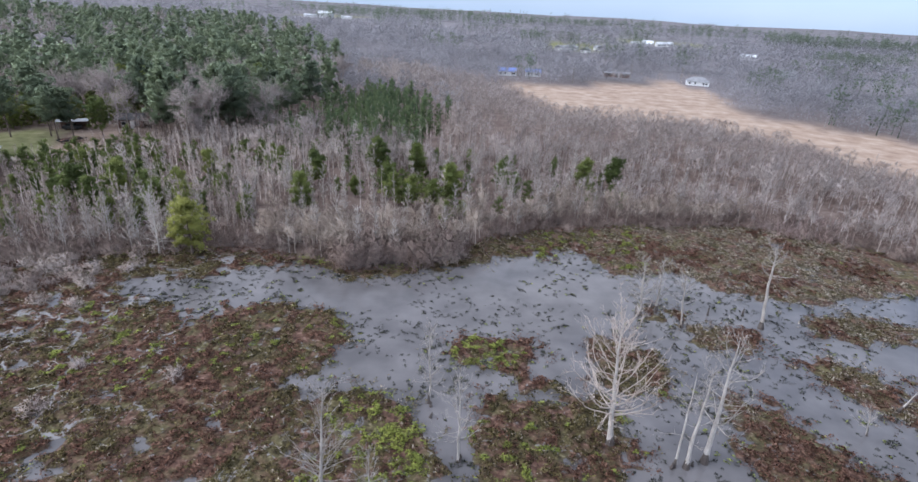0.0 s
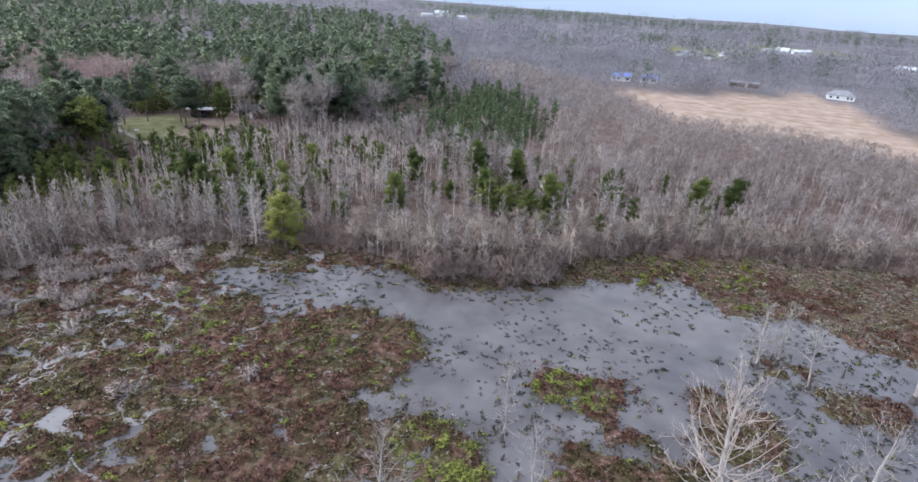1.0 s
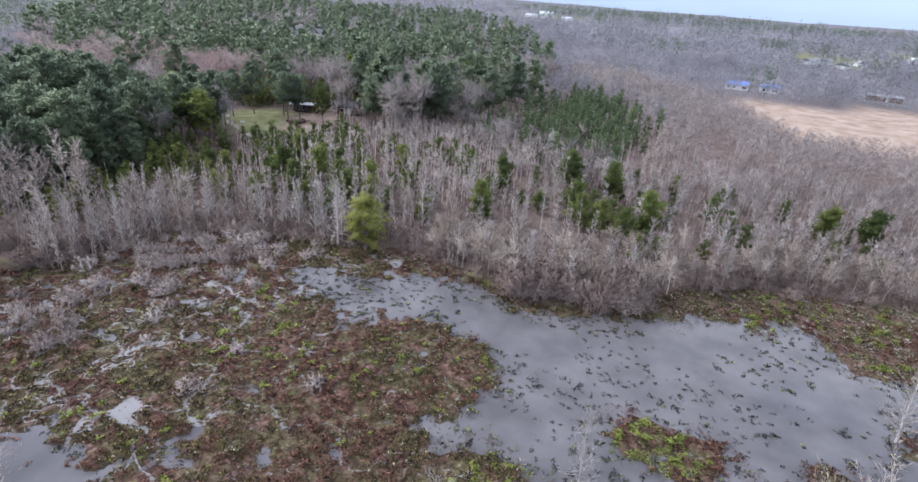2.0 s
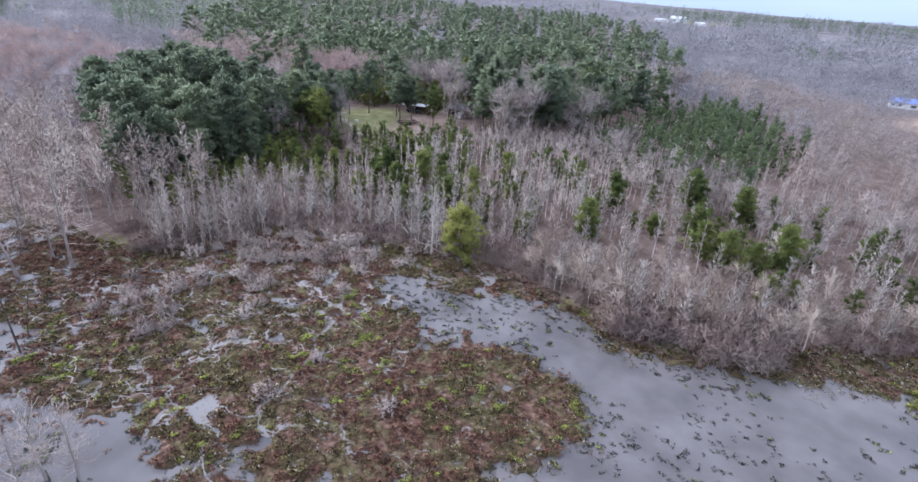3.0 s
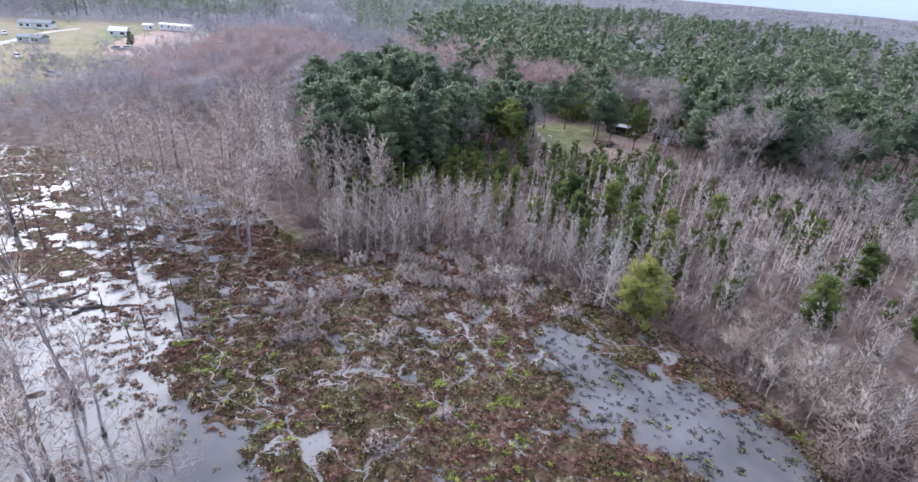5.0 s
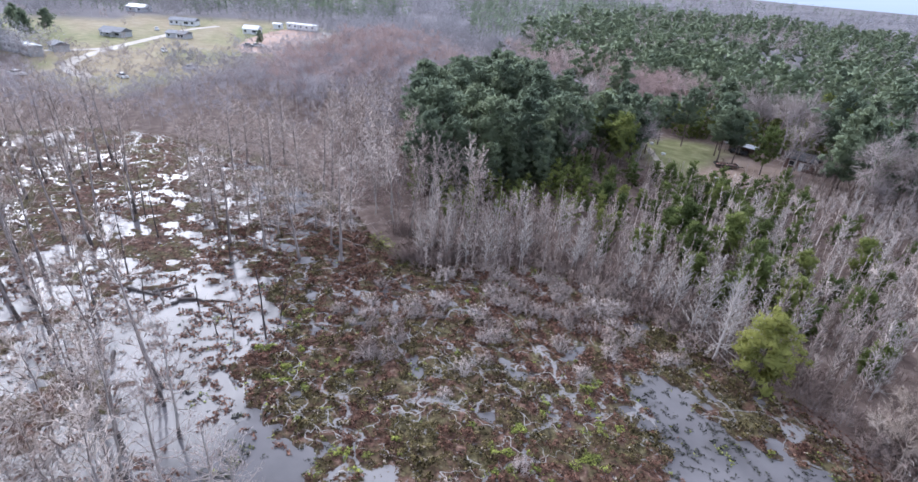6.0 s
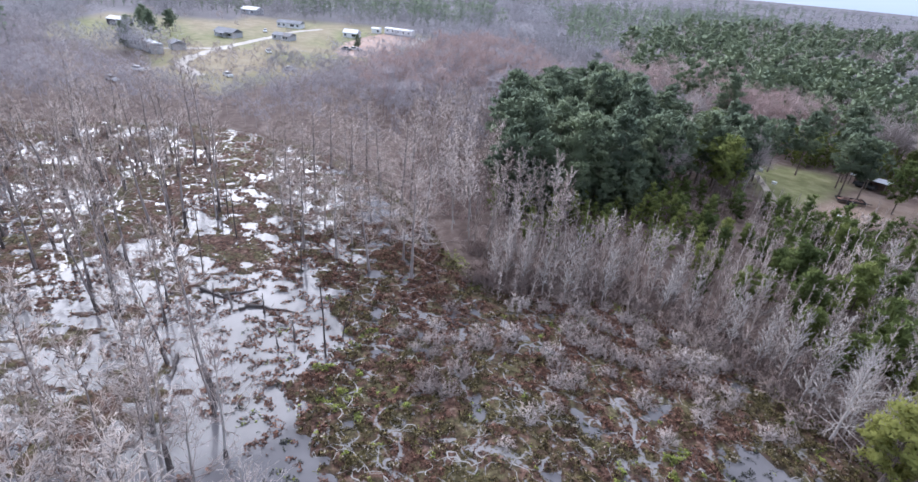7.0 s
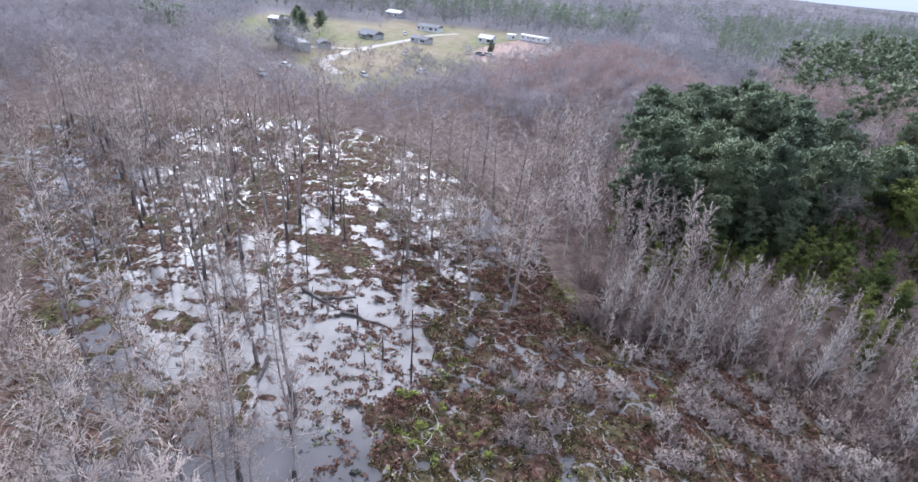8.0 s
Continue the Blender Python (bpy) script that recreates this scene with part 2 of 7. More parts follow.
def tube(path, radii, sides=5):
    path = np.asarray(path, float)
    d = unit(np.gradient(path, axis=0))
    side = unit(np.cross(d, [0.31, 0.95, 0.02]))
    other = np.cross(d, side)
    a = np.arange(sides) * 2 * math.pi / sides
    verts = (path[:, None] + np.asarray(radii)[:, None, None] * (np.cos(a)[None, :, None] * side[:, None] + np.sin(a)[None, :, None] * other[:, None])).reshape(-1, 3)
    k, s = np.meshgrid(np.arange(len(path) - 1), np.arange(sides), indexing="ij")
    i, j = (k * sides + s).ravel(), (k * sides + (s + 1) % sides).ravel()
    return verts, np.concatenate([np.stack([i, j, j + sides], 1), np.stack([i, j + sides, i + sides], 1)])


def bare_tree(seed, h, r, start=0.25, boughs=20, reach=0.2, rise=50, twigs=5, twig=0.45, twig_r=0.02, fine=0, bend=0.03, sides=5, lean=0.0, segs=5, spread=0.6):
    """A leafless tree: a bent, tapered trunk, boughs that climb at an angle, twigs on these and finer twigs on those. Returns trunk and crown."""
    g = np.random.default_rng(seed)
    s = np.linspace(0, 1, segs + 1)
    path = np.stack([np.cumsum(np.r_[0, g.normal(0, bend * h / segs, segs)]) + lean * h * s, np.cumsum(np.r_[0, g.normal(0, bend * h / segs, segs)]), h * s], 1)
    path[0, 2] = -0.3
    trunk = tube(path, r * (1 - s) ** 0.85 + 0.008 + r * 0.5 * (s == 0), sides)
    at = np.sort(g.uniform(start, 0.98, boughs))
    base = np.stack([np.interp(at, s, path[:, k]) for k in range(3)], 1)
    az = np.arange(boughs) * 2.4 + g.uniform(-0.6, 0.6, boughs)
    up = np.radians(rise + g.normal(0, 10, boughs) + 18 * (at - 0.5))
    length = reach * h * (1.15 - 0.8 * at) * g.uniform(0.6, 1.2, boughs)
    way = np.stack([np.cos(az) * np.cos(up), np.sin(az) * np.cos(up), np.sin(up)], 1)
    knee = base + way * length[:, None] * 0.55
    tip = knee + unit(way + np.array([0, 0, 0.35]) + g.normal(0, 0.18, way.shape)) * length[:, None] * 0.5
    br = np.maximum(r * 0.3 * (1.05 - at), twig_r * 1.1)
    out = [spikes(base, knee + (tip - knee) * 0.25, br), spikes(knee - (knee - base) * 0.1, tip, br * 0.7)]
    if twigs:
        u = g.uniform(0.2, 1.0, (boughs, twigs, 1))
        p = np.where(u < 0.55, base[:, None] + (knee - base)[:, None] * u / 0.55, knee[:, None] + (tip - knee)[:, None] * (u - 0.55) / 0.45)
        d = unit(way[:, None] + g.normal(0, spread, (boughs, twigs, 3)) + np.array([0, 0, 0.25]))
        q = p + d * (length[:, None, None] * twig * g.uniform(0.5, 1.1, (boughs, twigs, 1)))
        out.append(slivers(p, q, twig_r * 1.2, g))
        if fine:
            u = g.uniform(0.25, 0.95, (boughs, twigs, fine, 1))
            p2 = p[:, :, None] + (q - p)[:, :, None] * u
            d2 = unit(d[:, :, None] + g.normal(0, spread, p2.shape))
            q2 = p2 + d2 * (length[:, None, None, None] * twig * 0.5 * g.uniform(0.5, 1.1, u.shape))
            out.append(slivers(p2, q2, twig_r, g))
    return trunk, soft(join(out), h, max(1.2, 1.6 * reach * h), 0.35, 0.8)


def boughed_tree(seed, h, r, start=0.3, boughs=22, reach=0.3, low=10, high=60, curl=0.1, subs=5, twigs=5, twig_r=0.018, lean=0.0, sides=7):
    """A dead tree with long curved boughs: a bent trunk, boughs as bent tubes that leave it flatter below and steeper above, side shoots and thin twigs."""
    g = np.random.default_rng(seed)
    s = np.linspace(0, 1, 9)
    path = np.stack([np.cumsum(np.r_[0, g.normal(0, 0.006 * h, 8)]) + lean * h * s, np.cumsum(np.r_[0, g.normal(0, 0.006 * h, 8)]), h * s], 1)
    path[0, 2] = -0.3
    trunk = tube(path, r * (1 - s) ** 0.8 + 0.012 + r * 0.45 * (s == 0), sides)
    out, shoots = [], []
    for k, at in enumerate(np.sort(g.uniform(start, 0.97, boughs))):
        az, up = k * 2.4 + g.uniform(-0.5, 0.5), math.radians(low + (high - low) * (at - start) / (1 - start) + g.normal(0, 8))
        d = np.array([math.cos(az) * math.cos(up), math.sin(az) * math.cos(up), math.sin(up)])
        length = reach * h * (1.2 - 0.75 * at) * g.uniform(0.55, 1.2)
        p = [np.array([np.interp(at, s, path[:, i]) for i in range(3)])]
        for _ in range(6):
            d = d + g.normal(0, 0.16, 3) + [0, 0, curl]
            d = d / np.linalg.norm(d)
            p.append(p[-1] + d * length / 6)
        p = np.array(p)
        br = max(0.02, r * 0.36 * (1.1 - at))
        out.append(tube(p, br * np.linspace(1, 0.25, 7), 4))
        u = np.sort(g.uniform(1.2, 6, subs))
        i = np.minimum(u.astype(int), 5)
        q = p[i] + (p[i + 1] - p[i]) * (u - i)[:, None]
        way = unit(unit(p[i + 1] - p[i]) + g.normal(0, 0.55, (subs, 3)) + [0, 0, 0.2])
        knee = q + way * length * g.uniform(0.1, 0.22, (subs, 1))
        tip = knee + unit(way + g.normal(0, 0.35, (subs, 3)) + [0, 0, 0.25]) * length * g.uniform(0.1, 0.22, (subs, 1))
        out += [spikes(q, knee + (tip - knee) * 0.15, br * 0.4), spikes(knee, tip, br * 0.3)]
        a = g.uniform(0.1, 1.0, (subs, twigs, 1))
        b = np.where(a < 0.5, q[:, None] + (knee - q)[:, None] * 2 * a, knee[:, None] + (tip - knee)[:, None] * (2 * a - 1))
        shoots.append(slivers(b, b + unit(way[:, None] + g.normal(0, 0.6, b.shape) + [0, 0, 0.3]) * length * g.uniform(0.06, 0.18, (subs, twigs, 1)), twig_r, g))
    return trunk, join(out + shoots)


def round_tree(seed, h, r, crown=0.75, width=0.5, limbs=7, twigs=9, twig=0.2, twig_r=0.04, fine=0, sides=4, segs=3):
    """A leafless tree that forks into spreading limbs and fills a rounded crown with twigs. Returns trunk and crown."""
    g = np.random.default_rng(seed)
    s = np.linspace(0, 1, segs + 1)
    top = h * (1 - crown * 0.5)
    path = np.stack([np.cumsum(np.r_[0, g.normal(0, 0.02 * h, segs)]), np.cumsum(np.r_[0, g.normal(0, 0.02 * h, segs)]), top * s], 1)
    path[0, 2] = -0.3
    trunk = tube(path, r * (1 - 0.75 * s) + r * 0.5 * (s == 0), sides)
    at = g.uniform(0.45, 1.0, limbs)
    p = np.stack([np.interp(at, s, path[:, k]) for k in range(3)], 1)
    az = np.arange(limbs) * 2.4 + g.uniform(-0.5, 0.5, limbs)
    up = g.uniform(0.1, 1.35, limbs)
    mid = np.array([path[-1, 0], path[-1, 1], h * (1 - crown * 0.55)])
    size = np.array([width * h / 2, width * h / 2, crown * h * 0.55])
    q = mid + size * np.stack([np.cos(az) * np.cos(up), np.sin(az) * np.cos(up), np.sin(up)], 1) * g.uniform(0.65, 0.95, (limbs, 1))
    out = [spikes(p, q, np.maximum(r * 0.45, twig_r))]
    u = g.uniform(0.3, 1.0, (limbs, twigs, 1))
    b = p[:, None] + (q - p)[:, None] * u
    d = unit(unit((b - mid) / size) * 0.8 + unit(q - p)[:, None] * 0.5 + g.normal(0, 0.55, (limbs, twigs, 3)) + np.array([0, 0, 0.2]))
    t = b + d * h * twig * g.uniform(0.5, 1.15, u.shape)
    out.append(slivers(b, t, twig_r * 1.2, g))
    if fine:
        u = g.uniform(0.2, 0.9, (limbs, twigs, fine, 1))
        b2 = b[:, :, None] + (t - b)[:, :, None] * u
        d2 = unit(d[:, :, None] + g.normal(0, 0.6, b2.shape))
        out.append(slivers(b2, b2 + d2 * h * twig * 0.55 * g.uniform(0.5, 1.2, u.shape), twig_r, g))
    return trunk, soft(join(out), h, width * h, 0.1, 0.9)


def hazy_tree(seed, h, r, crown=0.8, width=0.55, clumps=9, sprays=14, limbs=5, spray=0.085, thin=0.05, stem=True):
    """A leafless tree seen from far: trunk, limbs, and a crown of loose sheaves of twigs."""
    g = np.random.default_rng(seed)
    top = h * (1 - crown * 0.45)
    out = [tube(np.array([[0, 0, -0.3], [h * 0.02 * g.normal(), h * 0.02 * g.normal(), top]]), [r, r * 0.5], 3)] if stem else []
    k = np.arange(clumps)
    a, up = k * 2.4 + g.uniform(-0.4, 0.4, clumps), np.arcsin(np.clip(1 - 1.5 * (k + 0.5) / clumps, -0.5, 1))
    c = np.stack([np.cos(a) * np.cos(up) * width * h * 0.36, np.sin(a) * np.cos(up) * width * h * 0.36, h * (1 - crown * 0.52) + np.sin(up) * crown * h * 0.38], 1) * g.uniform(0.85, 1.1, (clumps, 1))
    if limbs:
        root = np.array([0, 0, top * 0.5]) + np.array([0, 0, 1.0]) * (top * 0.5 * g.uniform(0, 1, (limbs, 1)))
        out.append(spikes(root, c[:limbs], r * 0.5))
    p = np.repeat(c, sprays, 0)
    outward = unit(p - np.array([0, 0, h * (1 - crown * 0.75)]))
    d = unit(outward * 0.7 + g.normal(0, 0.75, p.shape))
    start = p + g.normal(0, 0.05 * h * width, p.shape)
    out.append(slivers(start - d * h * spray * 0.6, start + d * h * spray * g.uniform(0.7, 1.8, (len(p), 1)), thin, g))
    return soft(join(out), h, width * h, 0.8, 1.3)


def bush(seed, h, w, stems=16, twigs=5, twig_r=0.02, fine=0):
    """A many-stemmed leafless bush: stems that spread to a lumpy dome, and twigs every way on them."""
    g = np.random.default_rng(seed)
    a = np.arange(stems) * 2.4 + g.uniform(-0.4, 0.4, stems)
    up = np.arcsin(np.clip((np.arange(stems) + 0.5) / stems, 0.12, 1))
    far = g.uniform(0.6, 1.0, stems)
    p = np.stack([0.12 * w * np.cos(a), 0.12 * w * np.sin(a), np.full(stems, -0.15)], 1)
    q = np.stack([0.5 * w * far * np.cos(up) * np.cos(a), 0.5 * w * far * np.cos(up) * np.sin(a), h * (0.15 + 0.8 * far * np.sin(up))], 1)
    stem = spikes(p, q, twig_r * 1.6)
    u = g.uniform(0.35, 1.0, (stems, twigs, 1))
    b = p[:, None] + (q - p)[:, None] * u
    d = unit(unit(q - p)[:, None] * 0.8 + g.normal(0, 0.65, (stems, twigs, 3)) + np.array([0, 0, 0.15]))
    t = b + d * h * 0.3 * g.uniform(0.5, 1.1, u.shape)
    out = [slivers(b, t, twig_r * 1.2, g)]
    if fine:
        u = g.uniform(0.2, 0.9, (stems, twigs, fine, 1))
        b2 = b[:, :, None] + (t - b)[:, :, None] * u
        d2 = unit(d[:, :, None] + g.normal(0, 0.8, b2.shape))
        out.append(slivers(b2, b2 + d2 * h * 0.17 * g.uniform(0.6, 1.3, u.shape), twig_r, g))
    return stem, soft(join(out), h, w, 0.1, 0.9)


def whole(parts):
    """Trunk and crown of a leafless tree as one."""
    (v, f), crown = parts
    return join([facing(v, f, unit(v * [1, 1, 0] + [0.01, 0, 0.15])), crown])


GEM_V = np.array([(1, 0, 0), (-1, 0, 0), (0, 1, 0), (0, -1, 0), (0, 0, 1), (0, 0, -1)], float)
GEM_F = np.array([(0, 2, 4), (2, 1, 4), (1, 3, 4), (3, 0, 4), (2, 0, 5), (1, 2, 5), (3, 1, 5), (0, 3, 5)])


def needle_clumps(centres, mid, size, count, g, flat=0.7, core=True):
    """Tufts of needles round each centre, denser towards the rim, over a small solid heart; shaded as rounded masses."""
    n = len(centres)
    s = size * g.uniform(0.7, 1.3, (n, 1, 1))
    squash = np.array([1, 1, flat])
    d = unit(g.normal(0, 1, (n, count, 3)) + np.array([0, 0, 0.25]))
    p = centres[:, None] + d * s * squash * g.uniform(0.3, 1.0, (n, count, 1)) ** 0.6
    way = unit(d * 0.7 + g.normal(0, 0.6, d.shape) + np.array([0, 0, 0.3]))
    side = unit(np.cross(way, g.normal(0, 1, d.shape))) * s * 0.15
    long = way * s * g.uniform(0.28, 0.55, (n, count, 1))
    verts = np.stack([p - side - long * 0.35, p + side - long * 0.35, p + long], 2)
    out = unit(0.24 * d[:, :, None] + 0.9 * unit(verts - mid) + 0.06 * g.normal(0, 1, (n, count, 1, 3)) + np.array([0, 0, 0.45]))
    pieces = [facing(verts.reshape(-1, 3), np.arange(3 * n * count).reshape(-1, 3), out.reshape(-1, 3))]
    if core:
        cv = centres[:, None] + GEM_V[None] * s * squash * 0.55
        cn = unit(GEM_V[None] * 0.5 + 0.5 * unit(cv - mid))
        pieces.append((cv.reshape(-1, 3), (GEM_F[None] + np.arange(n)[:, None, None] * 6).reshape(-1, 3), cn.reshape(-1, 3)))
    return join(pieces)


def pine_tree(seed, h, r, start=0.3, boughs=14, width=0.28, tufts_each=5, count=20, size=0.8, flat=0.7, sides=6, cone=1.0, core=True):
    """A pine: a straight trunk, boughs of uneven length, and along the outer half of each bough a row of needle tufts."""
    g = np.random.default_rng(seed)
    s = np.linspace(0, 1, 5)
    path = np.stack([h * 0.02 * g.normal(0, 1, 5) * s, h * 0.02 * g.normal(0, 1, 5) * s, h * s], 1)
    path[0, 2] = -0.3
    trunk = [tube(path, r * (1 - 0.9 * s) + r * 0.4 * (s == 0), sides)]
    at = start + (0.95 - start) * (np.arange(boughs) + g.uniform(0, 1, boughs)) / boughs
    k = (at - start) / (1 - start)
    wide = width * h * (np.sin(np.clip(k * 0.75 + 0.22, 0, 1) * math.pi) ** 0.7 * (1 - cone) + cone * (1.06 - k)) * g.uniform(0.6, 1.2, boughs)
    az = np.arange(boughs) * 2.4 + g.uniform(-0.6, 0.6, boughs)
    root = np.stack([np.interp(at, s, path[:, 0]), np.interp(at, s, path[:, 1]), at * h - 0.2 * wide], 1)
    tip = root + np.stack([wide * np.cos(az), wide * np.sin(az), (0.15 + 0.35 * k) * wide], 1)
    u = np.linspace(0.3, 1.0, tufts_each)[None, :, None] + g.uniform(-0.1, 0.1, (boughs, tufts_each, 1))
    c = root[:, None] + (tip - root)[:, None] * u + g.normal(0, 0.13, (boughs, tufts_each, 3)) * wide[:, None, None]
    c = np.concatenate([c.reshape(-1, 3), [[path[-1, 0], path[-1, 1], h - 0.3 * size]]])
    if core:
        trunk.append(spikes(root, tip, r * 0.22))
    mid = np.array([path[2, 0], path[2, 1], h * (start + 0.35 * (1 - start))])
    return join(trunk), needle_clumps(c, mid, size, count, g, flat, core)


def whole_pine(*args, **kw):
    """Trunk and crown of a pine as one."""
    (v, f), crown = pine_tree(*args, **kw)
    return join([facing(v, f, unit(v * [1, 1, 0] + [0, 0, 0.01])), crown])


def scattered(variants, spots, sizes, g, tilt=0.03):
    """Many copies of the variants as one array each: turned, sized and leaning a little. spots: x, y, z."""
    pick = g.integers(0, len(variants), len(spots))
    pieces = []
    for k, (v, f, *normals) in enumerate(variants):
        sel = np.where(pick == k)[0]
        if not len(sel):
            continue
        a, sc = g.uniform(0, 6.283, len(sel)), np.asarray(sizes)[sel]
        c, s = np.cos(a)[:, None], np.sin(a)[:, None]
        x, y, z = v[None, :, 0], v[None, :, 1], v[None, :, 2]
        lx, ly = g.normal(0, tilt, (2, len(sel), 1))
        w = sc[:, None] * g.uniform(0.85, 1.15, (len(sel), 1))
        out = np.stack([(c * x - s * y) * w + lx * z * sc[:, None], (s * x + c * y) * w + ly * z * sc[:, None], z * sc[:, None]], 2) + np.asarray(spots)[sel][:, None]
        piece = [out.reshape(-1, 3), (f[None] + np.arange(len(sel))[:, None, None] * len(v)).reshape(-1, 3)]
        for nn in normals:
            nx_, ny_ = nn[None, :, 0], nn[None, :, 1]
            piece.append(np.stack([c * nx_ - s * ny_, s * nx_ + c * ny_, np.broadcast_to(nn[None, :, 2], (len(sel), len(nn)))], 2).reshape(-1, 3))
        pieces.append(tuple(piece))
    return join(pieces)


def thing(name, parts, label, category, group="", kind=""):
    """An Empty with its parts: (name, arrays, material, label)."""
    root = new(name)
    tagged(root, label, category, group, kind)
    for part_name, arrays, mat, note in parts:
        ob = new(part_name, mesh_of(part_name, arrays, mat, smooth=part_name in ("trunk", "crown")))
        ob.parent = root
        if note:
            ob["label"] = note
    return root


def plant_out(root_list, spots, sizes, g, lean=2.0):
    """Copies of the built things to all the spots but those that the first ones take."""
    for n, ((x, y, z), s) in enumerate(zip(spots, sizes)):
        m = pose(x, y, z, g.normal(0, lean), g.normal(0, lean), g.uniform(0, 360))
        k = int(g.integers(0, len(root_list))) if n >= len(root_list) else n
        root = root_list[k]
        ob = root if n < len(root_list) else copy_thing(root, m)
        ob.matrix_basis = m @ Matrix.Diagonal((s, s, s, 1))


def scatter_in(poly, count, g, gap=0.0, wave=0.0, wsize=12.0, wseed=5, edge=0.0):
    """Spots within an outline, thinned by a noise (wave) and kept apart by a gap."""
    xs, ys = [p[0] for p in poly], [p[1] for p in poly]
    kept, cells = [], {}
    for _ in range(60):
        x, y = g.uniform(min(xs), max(xs), count), g.uniform(min(ys), max(ys), count)
        ok = inside(x, y, poly) + edge * vnoise(x / 7, y / 7, 3) > 0
        if wave:
            ok &= fbm(x, y, wsize, 3, wseed) > g.uniform(-wave, wave, count) - 0.15
        for px, py in zip(x[ok], y[ok]):
            if gap:
                cx, cy = int(px // gap), int(py // gap)
                if any((px - qx) ** 2 + (py - qy) ** 2 < gap * gap for i in (-1, 0, 1) for j in (-1, 0, 1) for qx, qy in cells.get((cx + i, cy + j), ())):
                    continue
                cells.setdefault((cx, cy), []).append((px, py))
            kept.append((px, py))
            if len(kept) >= count:
                return np.array(kept)
    return np.array(kept)

# ---- the lie of the land ----
SWAMP = [(140, 60), (110, 78), (95, 84), (74, 95), (54, 106), (42, 104), (23, 99), (6, 93), (-1, 88), (-4, 83), (-8, 77), (-13, 74), (-18, 72), (-23, 71), (-27, 73.5),
         (-40, 74.5), (-52, 72), (-62, 68.5), (-71, 65), (-75, 61), (-77, 49), (-79, 42), (-90, 38), (-105, 36), (-127, 26), (-140, 12), (-152, -10), (-150, -50),
         (-130, -66), (-108, -58), (-90, -38), (-74, -22), (-62, -13), (-50, -7), (-35, -15), (0, -25), (60, -20), (120, 10)]
POOL_EAST = [(-54, 62), (-46, 66), (-36, 70), (-28, 73.5), (-22, 70), (-15, 72), (-9, 75.5), (-6, 79), (2, 81), (12, 87), (21, 80), (34, 80), (40, 74), (50, 75), (70, 83), (95, 70),
             (90, 30), (45, 10), (0, 8), (-4, 35), (-5, 42), (-9, 45), (-15, 45), (-19, 42), (-22, 44), (-21, 47), (-18, 51), (-17, 55), (-21, 59), (-26, 62), (-30, 61), (-36, 59), (-37, 54), (-43, 58)]
POOL_WEST = [(-40, 12), (-38, 15), (-41.5, 17.5), (-39.5, 20), (-43.5, 22), (-41, 24.5), (-43.5, 27), (-46, 27), (-51, 28.5), (-56, 23), (-63, 19.5), (-66, 23.5), (-70, 26), (-78, 24), (-83, 21), (-85, 9), (-95, 9), (-110, 10), (-119, 5), (-120, -1), (-104, -10),
             (-118, -18), (-128, -8), (-148, -16), (-142, -50), (-128, -61), (-110, -49), (-88, -32), (-74, -17), (-62, -9), (-50, -2)]
OPEN_WEST = [(-117, 4), (-105, 1), (-96, -3), (-88, -8), (-78, -13), (-66, -11), (-60, -5), (-54, -3), (-44, 4), (-38, 12), (-38, 30), (-54, 22), (-66, 25), (-76, 28), (-82, 16), (-92, 8), (-107, 6)]
WEST_PONDS = [(-111, -28, 6), (-107, -17, 5), (-120, -5, 4), (-98, -34, 5), (-109, -44, 4)]
SPECKLED = [(-76, 29), (-82, 36), (-104, 35), (-125, 24), (-138, 10), (-120, 5), (-96, 8), (-86, 9), (-78, 20)]
ISLES = [
    [(-6, 53), (-3, 57), (0, 58.5), (4, 57.5), (5.5, 55), (2, 52), (-3, 51.5)],
    [(0, 30), (-1, 38), (1, 47), (5, 49), (9, 47), (13, 49), (15, 41), (12, 30)],
    [(-15, 30), (-14, 41), (-11, 45.5), (-8, 44), (-5, 38), (-4, 30)],
    [(13, 49), (14, 58), (17, 61), (21, 56), (24, 55), (21, 51)],
    [(27, 60), (27, 66), (32, 67.5), (37, 64), (33, 61.5)],
    [(44, 66), (46, 70), (52, 73.5), (60, 70), (58, 66), (50, 66)],
    [(38, 58), (42, 61), (49, 57), (56, 55), (58, 48), (50, 45), (44, 50)],
    [(27, 34), (27, 50), (32, 49), (36, 44), (42, 38), (38, 30)],
    [(22, 66), (24, 70), (28, 69), (27, 66)],
]
CLEARING = [(-134, 116), (-112, 108), (-102, 113), (-101, 125), (-106, 137), (-113, 152), (-127, 142), (-136, 130)]
LAWN = [(-134, 116), (-112, 108.5), (-108, 113), (-113, 123), (-121, 135), (-130, 137), (-136, 130)]
YARD = [(-107, 111), (-101, 115), (-101, 126), (-107, 142), (-119, 138), (-112, 124)]
TAN_FIELD = [(-2, 296), (20, 230), (62, 228), (86, 212), (104, 188), (114, 156), (150, 140), (190, 160), (164, 204), (136, 228), (110, 244), (108, 275), (116, 328), (103, 366), (43, 320)]
HOUSE_FIELD = [(-182, -14), (-200, -36), (-240, -52), (-276, -104), (-340, -112), (-372, -40), (-380, 10), (-360, 66), (-320, 60), (-268, 34), (-222, 8)]
